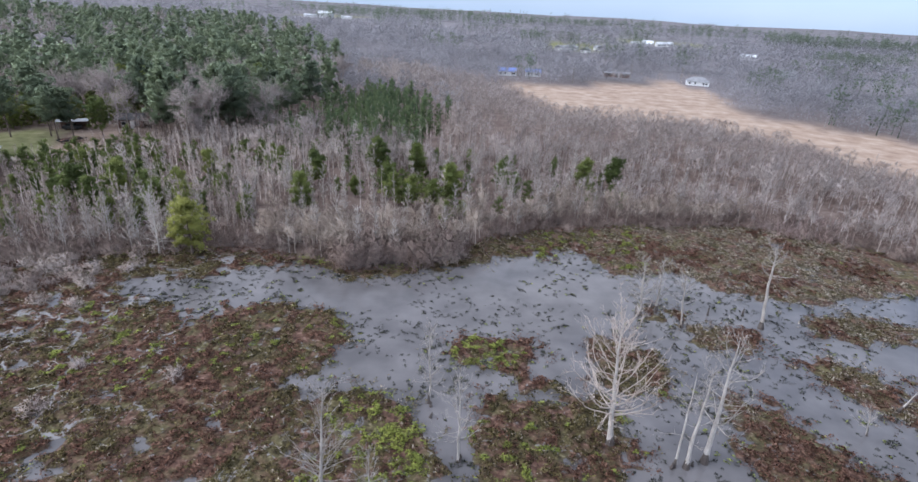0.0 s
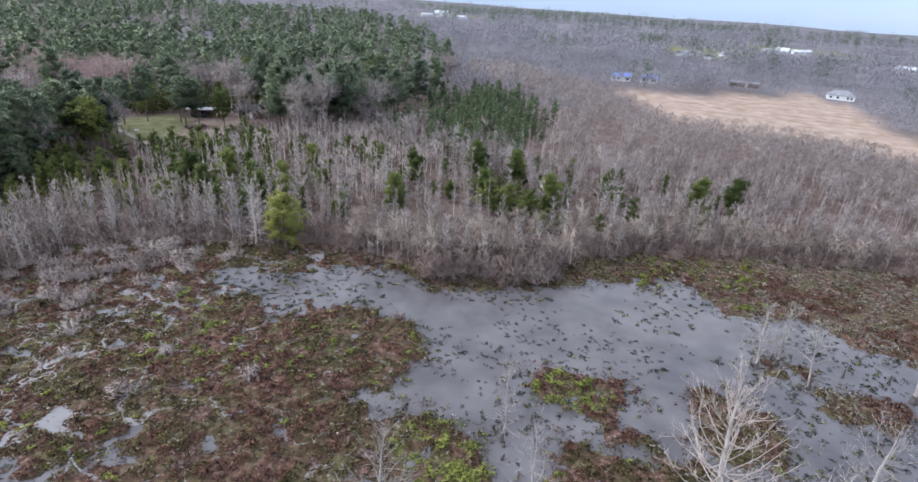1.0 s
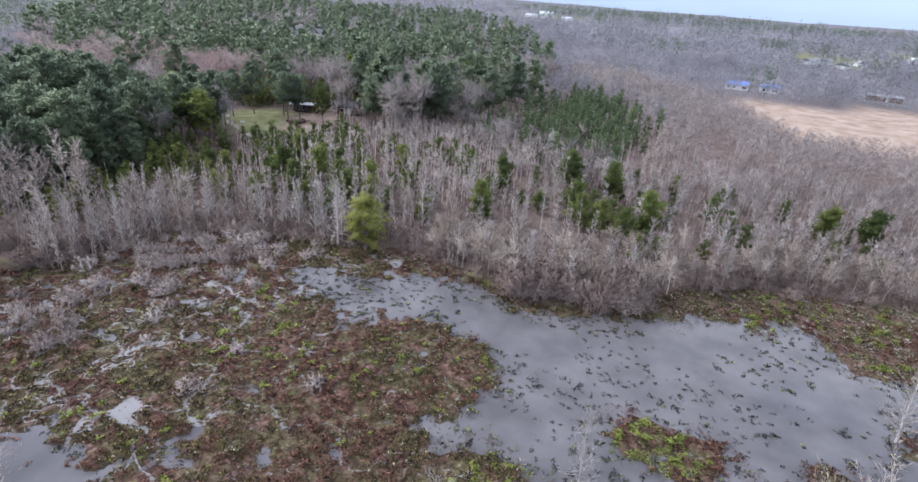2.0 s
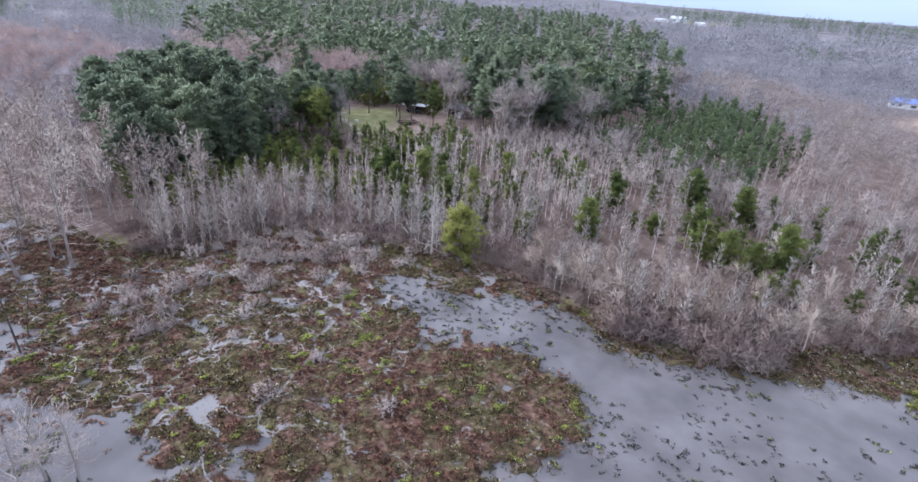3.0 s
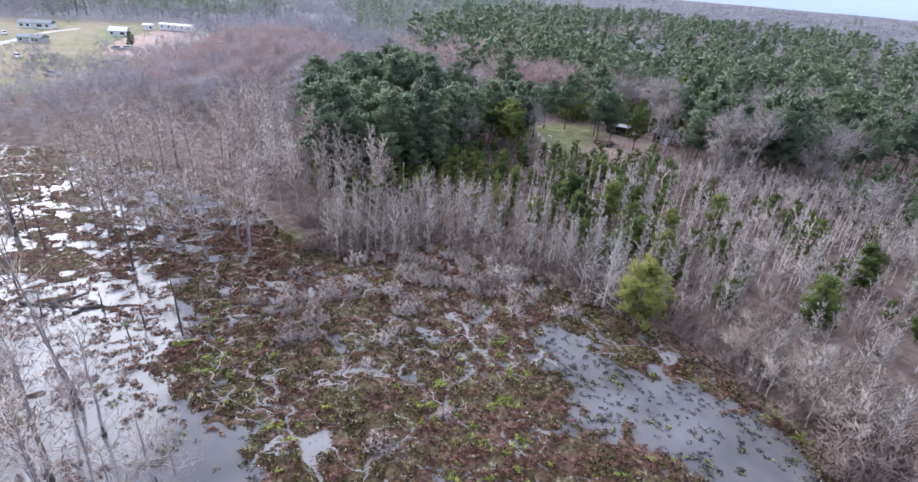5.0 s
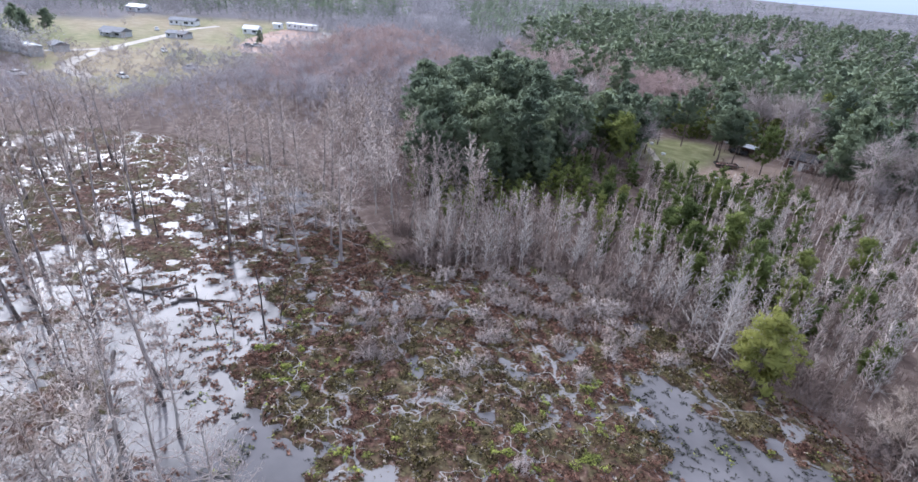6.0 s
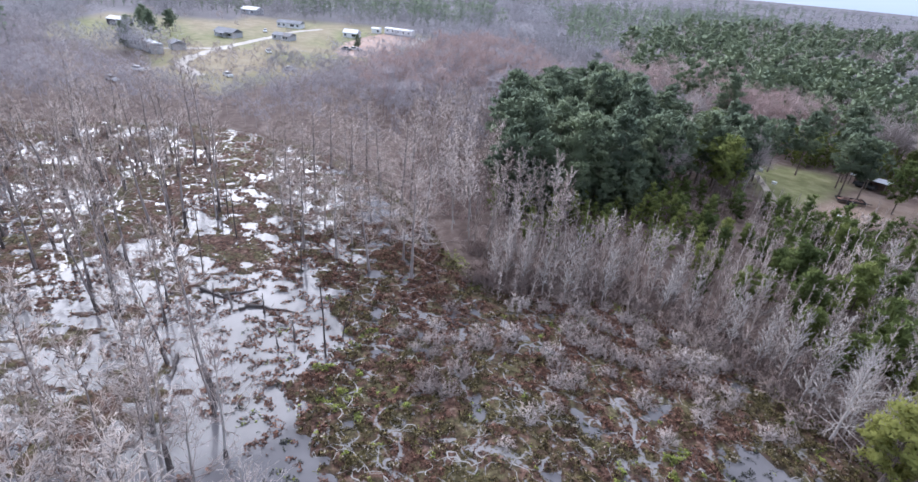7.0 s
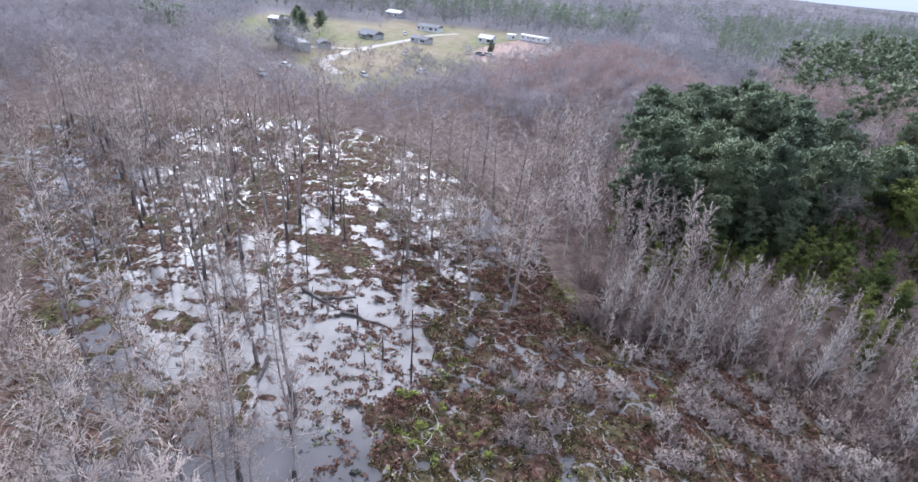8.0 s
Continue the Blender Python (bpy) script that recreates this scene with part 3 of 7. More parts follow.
FAR_FIELDS = [[(-470, 1180), (-330, 1180), (-330, 1330), (-470, 1380)], [(30, 640), (100, 620), (130, 720), (40, 740)], [(150, 860), (260, 800), (300, 930), (180, 960)],
              [(-560, -190), (-480, -250), (-560, -420), (-700, -380)], [(-420, -150), (-380, -190), (-470, -260), (-520, -180)]]


def runs_at(x, y):
    """Two wandering noises: little runs of water follow where either is nought."""
    return fbm(x + 2 * fbm(x, y, 4, 2, 31), y, 8.0, 3, 33), fbm(x, y + 1.5 * fbm(x, y, 3, 2, 37), 3.6, 3, 39)


def runs_wide(x, y):
    """How wide the runs are from place to place."""
    west = np.clip((-26 - x) / 20, 0.25, 1)
    return west * np.clip(fbm(x, y, 11, 2, 35) + 0.42, 0, 0.8)


def wet_at(x, y):
    """How far within open water, in metres: positive in water, negative on the mats of marsh plants."""
    w = np.maximum(inside(x, y, POOL_EAST), inside(x, y, POOL_WEST))
    for isle in ISLES:
        w = np.minimum(w, -inside(x, y, isle))
    w = w + 2.3 * fbm(x, y, 5.0, 4, 11) + 2.6 * fbm(x, y, 1.5, 2, 13)
    isles = np.clip((x + 24) / 8, 0, 1)
    w = w + isles * (1.6 * fbm(x, y, 2.8, 2, 15) + 0.15)
    # hummocks through the western pool, and few in the eastern one
    west = np.clip((-48 - x) / 8, 0, 1)
    hum = 0.7 * fbm(x, y, 1.6, 2, 21) + 0.55 * fbm(x, y, 9.0, 2, 23) - (0.06 + 0.44 * (1 - west)) - 0.3 * np.clip(-inside(x, y, [(-125, 12), (-50, 12), (-50, -60), (-125, -60)]) / 30, -0.3, 0)
    open_bay = np.clip(inside(x, y, [(-88, 6), (-86, 24), (-68, 28), (-50, 30), (-38, 28), (-38, 10), (-58, 8), (-70, 4)]) / 4, 0, 1)
    hum = hum - 0.22 * open_bay
    closed = np.clip(0.4 - inside(x, y, OPEN_WEST) / 5, 0, 1) * (x < -40) * (y < 40)
    for px, py, r in WEST_PONDS:
        closed = closed * (1 - np.exp(-((x - px) ** 2 + (y - py) ** 2) / (r * r)))
    w = np.minimum(w, 4.0 - 40.0 * np.clip(hum + 0.44 * closed - 0.1, 0, 0.4))
    # water glints everywhere between the hummocks of the cypress grove
    speckled = np.clip(inside(x, y, SPECKLED) / 4 + 0.5, 0, 1)
    w = np.maximum(w, 1.5 * (fbm(x, y, 2.2, 3, 43) - 0.16 - 1.2 * (1 - speckled)))
    # small standing puddles
    puddle = fbm(x, y, 2.4, 3, 41)
    return np.maximum(w, 1.6 * (puddle - 0.55 - 0.06 * np.clip((x + 40) / 30, 0, 1)))


def height_at(x, y):
    land = -inside(x, y, SWAMP) + 1.2 * fbm(x, y, 4, 3, 3)
    wet = np.minimum(wet_at(x, y), -land * 0.8 - 0.15)
    bed = np.where(wet > 0, -0.06 - 0.3 * np.clip(wet / 1.5, 0, 1), 0.09 * np.clip(-wet / 0.5, 0, 1) + 0.02)
    mat = np.clip(-wet, 0, 1) * (0.2 * fbm(x, y, 1.3, 3, 51) + 0.08)
    rise = 0.12 + np.clip(land, 0, 40) * 0.012 + 0.12 * fbm(x, y, 3, 3, 53)
    z = np.where(land > 0, np.maximum(rise, 0.05), bed + mat)
    far = np.clip((np.hypot(x + 30, y - 40) - 500) / 2500, 0, 1)
    return z + far * (14 * fbm(x, y, 900, 3, 61) + 4), wet, land


def spaced(marks, reach, grow):
    """Grid lines in stretches of their own step, and ever wider out to the horizon."""
    mid = np.concatenate([np.arange(a, b - step / 2, step) for (a, step), (b, _) in zip(marks, marks[1:])] + [[marks[-1][0]]])

    def out_from(s):
        d, far = 0.0, []
        while d < reach:
            s *= grow
            d += s
            far.append(d)
        return np.array(far)

    return np.concatenate([mid[0] - out_from(marks[0][1])[::-1], mid, mid[-1] + out_from(marks[-2][1])])


gx = spaced([(-125, 0.65), (-82, 0.42), (-14, 0.7), (46, 0)], 4700, 1.13)
gy = spaced([(-32, 0.7), (22, 0.42), (68, 0.7), (92, 0)], 4700, 1.13)
mx, my = np.meshgrid(gx, gy)
mz, mwet, mland = height_at(mx, my)
ny, nx = mx.shape
quad = (np.arange(ny - 1)[:, None] * nx + np.arange(nx - 1)[None]).ravel()


def ground_material():
    m = bpy.data.materials.new("earth_and_litter")
    m.use_nodes = True
    nt = m.node_tree
    bsdf = nt.nodes["Principled BSDF"]
    bsdf.inputs["Roughness"].default_value = 0.9
    bsdf.inputs["Specular IOR Level"].default_value = 0.2
    geo = nt.nodes.new("ShaderNodeNewGeometry")

    def ramp_of(size, detail, stops, lo=0.3, hi=0.7):
        n = nt.nodes.new("ShaderNodeTexNoise")
        n.inputs["Scale"].default_value, n.inputs["Detail"].default_value, n.inputs["Roughness"].default_value = 1 / size, detail, 0.62
        nt.links.new(geo.outputs["Position"], n.inputs["Vector"])
        r = nt.nodes.new("ShaderNodeValToRGB")
        while len(r.color_ramp.elements) < len(stops):
            r.color_ramp.elements.new(0.5)
        for i, (e, c) in enumerate(zip(r.color_ramp.elements, stops)):
            e.position, e.color = lo + (hi - lo) * i / (len(stops) - 1), (*c, 1)
        nt.links.new(n.outputs["Fac"], r.inputs[0])
        return r.outputs[0], n.outputs["Fac"]

    def mixed(fac, a, b):
        n = nt.nodes.new("ShaderNodeMix")
        n.data_type = "RGBA"
        nt.links.new(fac, n.inputs[0])
        nt.links.new(a, n.inputs[6])
        nt.links.new(b, n.inputs[7])
        return n.outputs[2]

    def attr(name):
        n = nt.nodes.new("ShaderNodeAttribute")
        n.attribute_name = name
        return n.outputs["Fac"]

    litter, grain = ramp_of(2.2, 8, [(0.075, 0.052, 0.043), (0.15, 0.108, 0.09), (0.25, 0.195, 0.165)])
    russet, _ = ramp_of(0.55, 8, [(0.014, 0.009, 0.006), (0.076, 0.041, 0.029), (0.148, 0.085, 0.062), (0.27, 0.193, 0.147)], 0.34, 0.7)
    moss, _ = ramp_of(0.5, 8, [(0.016, 0.012, 0.007), (0.07, 0.057, 0.027), (0.121, 0.103, 0.049), (0.243, 0.21, 0.134)], 0.34, 0.7)
    patches, _ = ramp_of(3.5, 5, [(0, 0, 0), (1, 1, 1)], 0.44, 0.58)
    marsh = mixed(patches, russet, moss)
    mud, _ = ramp_of(0.8, 6, [(0.035, 0.03, 0.026), (0.07, 0.06, 0.052), (0.1, 0.09, 0.08)])
    lawn, _ = ramp_of(3.0, 7, [(0.135, 0.14, 0.055), (0.21, 0.21, 0.095), (0.3, 0.285, 0.155)])
    straw, _ = ramp_of(7.0, 9, [(0.25, 0.168, 0.12), (0.385, 0.282, 0.212), (0.49, 0.388, 0.308)])
    wood, _ = ramp_of(90.0, 10, [(0.085, 0.085, 0.085), (0.165, 0.15, 0.155), (0.2, 0.182, 0.188), (0.25, 0.23, 0.235)], 0.36, 0.68)
    col = mixed(attr("far"), litter, wood)
    col = mixed(attr("marsh"), col, marsh)
    col = mixed(attr("mud"), col, mud)
    col = mixed(attr("lawn"), col, lawn)
    col = mixed(attr("straw"), col, straw)

    # thin runs of water and small puddles lying on the mats
    def math_of(op, a, b=None, clamp=False):
        n = nt.nodes.new("ShaderNodeMath")
        n.operation, n.use_clamp = op, clamp
        for i, s in enumerate((a, b)):
            if isinstance(s, (int, float)):
                n.inputs[i].default_value = s
            elif s is not None:
                nt.links.new(s, n.inputs[i])
        return n.outputs[0]

    wide = math_of("MULTIPLY", attr("run_wide"), 0.05)
    line = math_of("MINIMUM", math_of("ABSOLUTE", attr("run_one")), math_of("ABSOLUTE", attr("run_two")))
    _, ragged = ramp_of(0.35, 4, [(0, 0, 0), (1, 1, 1)])
    _, pools = ramp_of(0.75, 6, [(0, 0, 0), (1, 1, 1)])
    line = math_of("ADD", line, math_of("MULTIPLY", math_of("SUBTRACT", ragged, 0.5), 0.2))
    film = math_of("MULTIPLY", math_of("SUBTRACT", wide, line), 60.0, True)
    pool = math_of("MULTIPLY", math_of("SUBTRACT", math_of("ADD", pools, math_of("MULTIPLY", attr("run_wide"), 0.06)), 0.655), 40.0, True)
    film = math_of("MULTIPLY", math_of("MAXIMUM", film, pool), attr("marsh"), True)
    shallow = nt.nodes.new("ShaderNodeRGB")
    shallow.outputs[0].default_value = (0.21, 0.198, 0.19, 1)
    col = mixed(film, col, shallow.outputs[0])
    nt.links.new(math_of("MULTIPLY_ADD", film, -0.79), bsdf.inputs["Roughness"])
    bsdf.inputs["Roughness"].links[0].from_node.inputs[2].default_value = 0.9
    nt.links.new(math_of("MULTIPLY_ADD", film, 0.3), bsdf.inputs["Specular IOR Level"])
    bsdf.inputs["Specular IOR Level"].links[0].from_node.inputs[2].default_value = 0.2
    nt.links.new(col, bsdf.inputs["Base Color"])
    b = nt.nodes.new("ShaderNodeBump")
    b.inputs["Distance"].default_value = 0.12
    nt.links.new(math_of("SUBTRACT", 1.0, film), b.inputs["Strength"])
    nt.links.new(grain, b.inputs["Height"])
    level = nt.nodes.new("ShaderNodeMix")
    level.data_type = "VECTOR"
    level.inputs[5].default_value = (0, 0, 1)
    nt.links.new(film, level.inputs[0])
    nt.links.new(b.outputs[0], level.inputs[4])
    nt.links.new(level.outputs[1], bsdf.inputs["Normal"])
    return m


ground_mesh = mesh_of("ground", (np.stack([mx, my, mz], 2).reshape(-1, 3), np.stack([quad, quad + 1, quad + nx + 1, quad + nx], 1)), ground_material(), smooth=True)


def lay(name, values):
    a = ground_mesh.attributes.new(name, "FLOAT", "POINT")
    a.data.foreach_set("value", np.clip(values, -1, 1).astype(np.float32).ravel())


lay("marsh", np.clip(0.5 - mland / 1.5, 0, 1))
lay("mud", np.clip(mwet / 0.5 + 0.6, 0, 1) * (mland < 0))
lay("far", np.clip((np.hypot(mx + 30, my - 40) - 170) / 200, 0, 1))
one, two = runs_at(mx, my)
lay("run_one", one)
lay("run_two", two)
lay("run_wide", runs_wide(mx, my))
lawn = np.maximum(inside(mx, my, LAWN), inside(mx, my, HOUSE_FIELD))
for field in FAR_FIELDS:
    lawn = np.maximum(lawn, inside(mx, my, field))
lay("lawn", np.clip(0.5 + lawn / 4, 0, 1))
yard = np.clip(0.5 + inside(mx, my, YARD) / 4, 0, 0.8)
dry = np.clip(0.5 + inside(mx, my, HOUSE_FIELD) / 4, 0, 1) * np.clip(0.2 + 1.2 * fbm(mx, my, 28, 3, 67), 0, 0.55)
lay("straw", np.maximum(np.clip(0.5 + inside(mx, my, TAN_FIELD) / 5, 0, 1), np.maximum(yard, dry)))
ground = tagged(new("ground", ground_mesh), "brown marsh mats, leaf litter and fields running flat to the horizon", "ground", kind="structure")


def water_material():
    m = bpy.data.materials.new("still_swamp_water")
    m.use_nodes = True
    nt = m.node_tree
    bsdf = nt.nodes["Principled BSDF"]
    bsdf.inputs["Roughness"].default_value = 0.07
    bsdf.inputs["IOR"].default_value = 1.333
    geo = nt.nodes.new("ShaderNodeNewGeometry")
    n = nt.nodes.new("ShaderNodeTexNoise")
    n.inputs["Scale"].default_value, n.inputs["Detail"].default_value = 0.16, 5
    r = nt.nodes.new("ShaderNodeValToRGB")
    r.color_ramp.elements[0].position, r.color_ramp.elements[1].position = 0.35, 0.7
    r.color_ramp.elements[0].color, r.color_ramp.elements[1].color = (0.1, 0.094, 0.096, 1), (0.175, 0.163, 0.164, 1)
    w = nt.nodes.new("ShaderNodeTexNoise")
    w.inputs["Scale"].default_value, w.inputs["Detail"].default_value = 3.0, 3
    b = nt.nodes.new("ShaderNodeBump")
    b.inputs["Distance"].default_value, b.inputs["Strength"].default_value = 0.012, 0.35
    nt.links.new(geo.outputs["Position"], n.inputs["Vector"])
    nt.links.new(geo.outputs["Position"], w.inputs["Vector"])
    nt.links.new(n.outputs["Fac"], r.inputs[0])
    nt.links.new(r.outputs[0], bsdf.inputs["Base Color"])
    nt.links.new(w.outputs["Fac"], b.inputs["Height"])
    nt.links.new(b.outputs[0], bsdf.inputs["Normal"])
    return m


wxy = np.array(SWAMP)
wv = np.c_[wxy, np.zeros(len(wxy))]
bm = bmesh.new()
bm.faces.new([bm.verts.new(p) for p in wv])
bmesh.ops.triangulate(bm, faces=bm.faces[:])
bmesh.ops.recalc_face_normals(bm, faces=bm.faces[:])
for f in bm.faces:
    if f.normal.z < 0:
        f.normal_flip()
water_mesh = bpy.data.meshes.new("water")
bm.to_mesh(water_mesh)
bm.free()
water_mesh.materials.append(water_material())
water = tagged(new("water", water_mesh), "still grey swamp water mirroring the clouded sky", "water", kind="structure")


def on_ground(xy):
    x, y = np.asarray(xy, float)[:, 0], np.asarray(xy, float)[:, 1]
    return np.stack([x, y, height_at(x, y)[0]], 1)


# ---- little runs of pale water that branch between the mats ----
def water_runs(g, step=2.3):
    """Crooked tapering ribbons along some of the links between jittered spots of the marsh. Returns arrays and the middle line's points."""
    nx_, ny_ = int(56 / step), int(46 / step)
    spot = np.stack(np.meshgrid(np.arange(nx_) * step - 84, np.arange(ny_) * step + 24, indexing="ij"), 2) + g.uniform(-0.42, 0.42, (nx_, ny_, 2)) * step
    pieces, lines = [], []
    for i in range(nx_ - 1):
        for j in range(ny_ - 1):
            for a, b in ((spot[i, j], spot[i + 1, j]), (spot[i, j], spot[i, j + 1]), (spot[i, j], spot[i + 1, j + 1])):
                mid = (a + b) / 2
                wide = float(runs_wide(mid[:1], mid[1:])[0]) * (0.55 + 0.45 * float(fbm(mid[:1], mid[1:], 5.0, 2, 45)[0]))
                if g.uniform() > 0.17 + 0.25 * wide or wide < 0.07 or mid[0] > -44 or float(wet_at(mid[:1], mid[1:])[0]) > -0.2:
                    continue
                u = np.linspace(0, 1, 10)
                across = np.array([a[1] - b[1], b[0] - a[0]])
                wob = np.cumsum(np.r_[0, g.normal(0, 0.12, 9)])
                wob = wob - u * wob[-1]
                line = a + (b - a) * u[:, None] + across * wob[:, None]
                d = unit(np.gradient(line, axis=0))
                half = (0.03 + 0.12 * wide * g.uniform(0.4, 1.3)) * g.uniform(0.4, 1.6, 10) * (1.0 - 0.6 * u)
                side = np.stack([-d[:, 1], d[:, 0]], 1) * half[:, None]
                rim = np.stack([line - side, line + side], 1).reshape(-1, 2)
                v = np.c_[rim, height_at(rim[:, 0], rim[:, 1])[0] + 0.05]
                k = np.arange(9) * 2
                pieces.append((v, np.concatenate([np.stack([k, k + 2, k + 3], 1), np.stack([k, k + 3, k + 1], 1)])))
                lines.append(line)
    v, f = join(pieces)
    return facing(v, f, np.tile([0.0, 0.0, 1.0], (len(v), 1))), np.concatenate(lines)


SILT = material("wet_pale_silt", [(0.19, 0.168, 0.145), (0.28, 0.255, 0.225), (0.38, 0.352, 0.315)], 0.8, 9, rough=0.3, spec=0.5)
run_arrays, run_points = water_runs(np.random.default_rng(13))
tagged(new("water_runs", mesh_of("water_runs", run_arrays, SILT)), "thin branching runs of pale water between marsh mats", "water", kind="stuff")
RUN_CELLS = np.zeros((400, 300), bool)
RUN_CELLS[np.clip(((run_points[:, 0] + 90) / 0.2).astype(int), 0, 399), np.clip(((run_points[:, 1] - 20) / 0.2).astype(int), 0, 299)] = True


def on_run(x, y):
    """Whether a spot lies on one of the runs."""
    i, j = ((x + 90) / 0.2).astype(int), ((y - 20) / 0.2).astype(int)
    ok = (i >= 0) & (i < 400) & (j >= 0) & (j < 300)
    return ok & RUN_CELLS[np.clip(i, 0, 399), np.clip(j, 0, 299)]


# ---- low marsh plants: four kinds of small tufts ----
def tufts(name, label, mat, spots, size, blades, up, g, mound=0.0):
    n = len(spots)
    swell = np.clip(vnoise(spots[:, 0] / 0.75, spots[:, 1] / 0.75, 9) + 0.16, 0, 1) * mound
    s = size * g.uniform(0.5, 1.5, n) * (1 + 0.6 * (swell - 0.4 * mound))
    spots = spots + np.stack([0 * s, 0 * s, 0.3 * swell], 1)
    root = np.repeat(spots, blades, 0)
    ss = np.repeat(s, blades)[:, None]
    a = g.uniform(0, 6.283, n * blades)
    rad = np.sqrt(g.uniform(0, 1, n * blades))
    d = unit(np.stack([np.cos(a), np.sin(a), g.uniform(*up, n * blades)], 1))
    mid = root + np.stack([np.cos(a) * rad, np.sin(a) * rad, 0.45 * (1 - rad * rad) + 0.1 * g.uniform(0, 1, n * blades)], 1) * ss * 0.85
    b = g.uniform(0, 6.283, n * blades)
    side = np.stack([np.cos(b), np.sin(b), g.normal(0, 0.25, n * blades)], 1) * ss * 0.36
    tip = mid + d * ss * 0.5
    verts = np.stack([mid - side - d * ss * 0.22, mid + side - d * ss * 0.22, tip], 1).reshape(-1, 3)
    faces = np.arange(3 * n * blades).reshape(-1, 3)
    normals = np.repeat(unit(np.stack([np.cos(a) * rad, np.sin(a) * rad, np.full(n * blades, 0.9)], 1) + g.normal(0, 0.2, (n * blades, 3))), 3, 0)
    return tagged(new(name, mesh_of(name, facing(verts, faces, normals), mat)), label, "marsh plants", kind="stuff")


g = np.random.default_rng(11)
cx, cy = g.uniform(-100, 68, 640000), g.uniform(16, 106, 640000)
wx, wy = g.uniform(-150, -50, 60000), g.uniform(-62, 40, 60000)
sx, sy = g.uniform(-50, 68, 30000), g.uniform(-22, 16, 30000)
cx, cy = np.r_[cx, wx, sx], np.r_[cy, wy, sy]
cz, cw, cl = height_at(cx, cy)
near_tree = inside(cx, cy, SWAMP)
one, two = runs_at(cx, cy)
mat_ok = (cw < np.where(cx > -30, 2.2 * g.uniform(0, 1, len(cx)) ** 3 - 0.1, 0.22 * g.uniform(-0.5, 1, len(cx)))) & (near_tree > -1) & (vnoise(cx / 0.75, cy / 0.75, 9) > -0.42) & (np.minimum(np.abs(one), np.abs(two)) > 0.05 * runs_wide(cx, cy)) & ~(on_run(cx, cy) & (g.uniform(0, 1, len(cx)) < 0.9))
red = fbm(cx, cy, 9, 3, 71) + 0.5 * vnoise(cx / 1.2, cy / 1.2, 5)
grn = 0.55 * fbm(cx, cy, 9, 3, 73) + 0.75 * vnoise(cx / 0.9, cy / 0.9, 6) + 0.2 * np.exp(-(cw / 1.2) ** 2)
isle_green = np.clip(inside(cx, cy, ISLES[1]) / 3 + 1, 0, 1) * 0.3 + np.clip(inside(cx, cy, ISLES[2]) / 3 + 1, 0, 1) * 0.55 + np.clip(inside(cx, cy, ISLES[0]) / 3 + 1, 0, 1) * 0.5
grn = grn + isle_green + 0.28 * np.exp(-np.abs(inside(cx, cy, POOL_WEST)) / 3.0) * (cx > -72) + 0.12 * ((cy < 42) & (cx > -50) & (cx < -24)) - 0.3 * np.clip((cx - 24) / 10, 0, 1) + 0.24 * ((cy > 72) & (cx > -8) & (cx < 26)) - 0.4 * np.clip((-72 - cx) / 8, 0, 1)
shore_strip = np.clip(1 - near_tree / 7, 0, 1)
is_green = mat_ok & (grn > 0.78)
is_red = mat_ok & ~is_green & (red - 0.3 * ((cx > -22) & ((cx < 26) | (cy > 74))) - 0.6 * shore_strip + 0.3 * np.clip((-65 - cx) / 10, 0, 1) > -0.12)
is_dry = mat_ok & ~is_green & ~is_red & (g.uniform(0, 1, len(cx)) < 0.12 + 0.5 * np.clip((cx - 14) / 14, 0, 1) + 0.2 * ((cy > 74) & (cx > -6)))
is_olive = mat_ok & ~is_green & ~is_red & ~is_dry
for name, label, mat, sel, size, blades, up, most in (
    ("red_brown_groundcover", "low red-brown winter plants matted over the marsh", LEAF_RED, is_red, 0.17, 4, (0.2, 1.4), 105000),
    ("olive_groundcover", "olive-brown sedge and moss tufts over the marsh", LEAF_OLIVE, is_olive, 0.17, 4, (0.3, 1.8), 88000),
    ("yellow_green_groundcover", "bright yellow-green leafy clumps at the water's edge", LEAF_GREEN, is_green, 0.18, 6, (0.2, 1.2), 16000),
    ("dry_grass", "pale dry grass tufts standing in the marsh", LEAF_DRY, is_dry, 0.2, 4, (0.6, 2.0), 20000),
):
    pick = np.where(sel)[0]
    pick = pick[g.permutation(len(pick))[:most]]
    tufts(name, label, mat, np.stack([cx[pick], cy[pick], np.maximum(cz[pick], 0.0)], 1), size, blades, up, g, 1.0)
# small clumps that stand in the open water
ex, ey = g.uniform(-90, 70, 260000), g.uniform(14, 95, 260000)
ez, ew, el = height_at(ex, ey)
ok = (ew > 0.1) & (ew < 9) & (el < -0.5) & (fbm(ex, ey, 6, 3, 81) + 0.35 * np.exp(-ew) > np.where((ex > -30) & (ew < 2.6), -0.1, 0.04)) & (vnoise(ex / 0.8, ey / 0.8, 83) > 0.42)
pts = np.stack([ex[ok], ey[ok], np.zeros(ok.sum())], 1)[:18000]
tufts("emergent_clump", "dark green water plants standing out of the pool", WEED, pts[::2], 0.2, 6, (0.2, 1.2), g)
tufts("floating_leaf_clump", "yellow-green leaf clumps floating on the pool", LEAF_GREEN, pts[1::8], 0.2, 6, (0.1, 0.9), g)

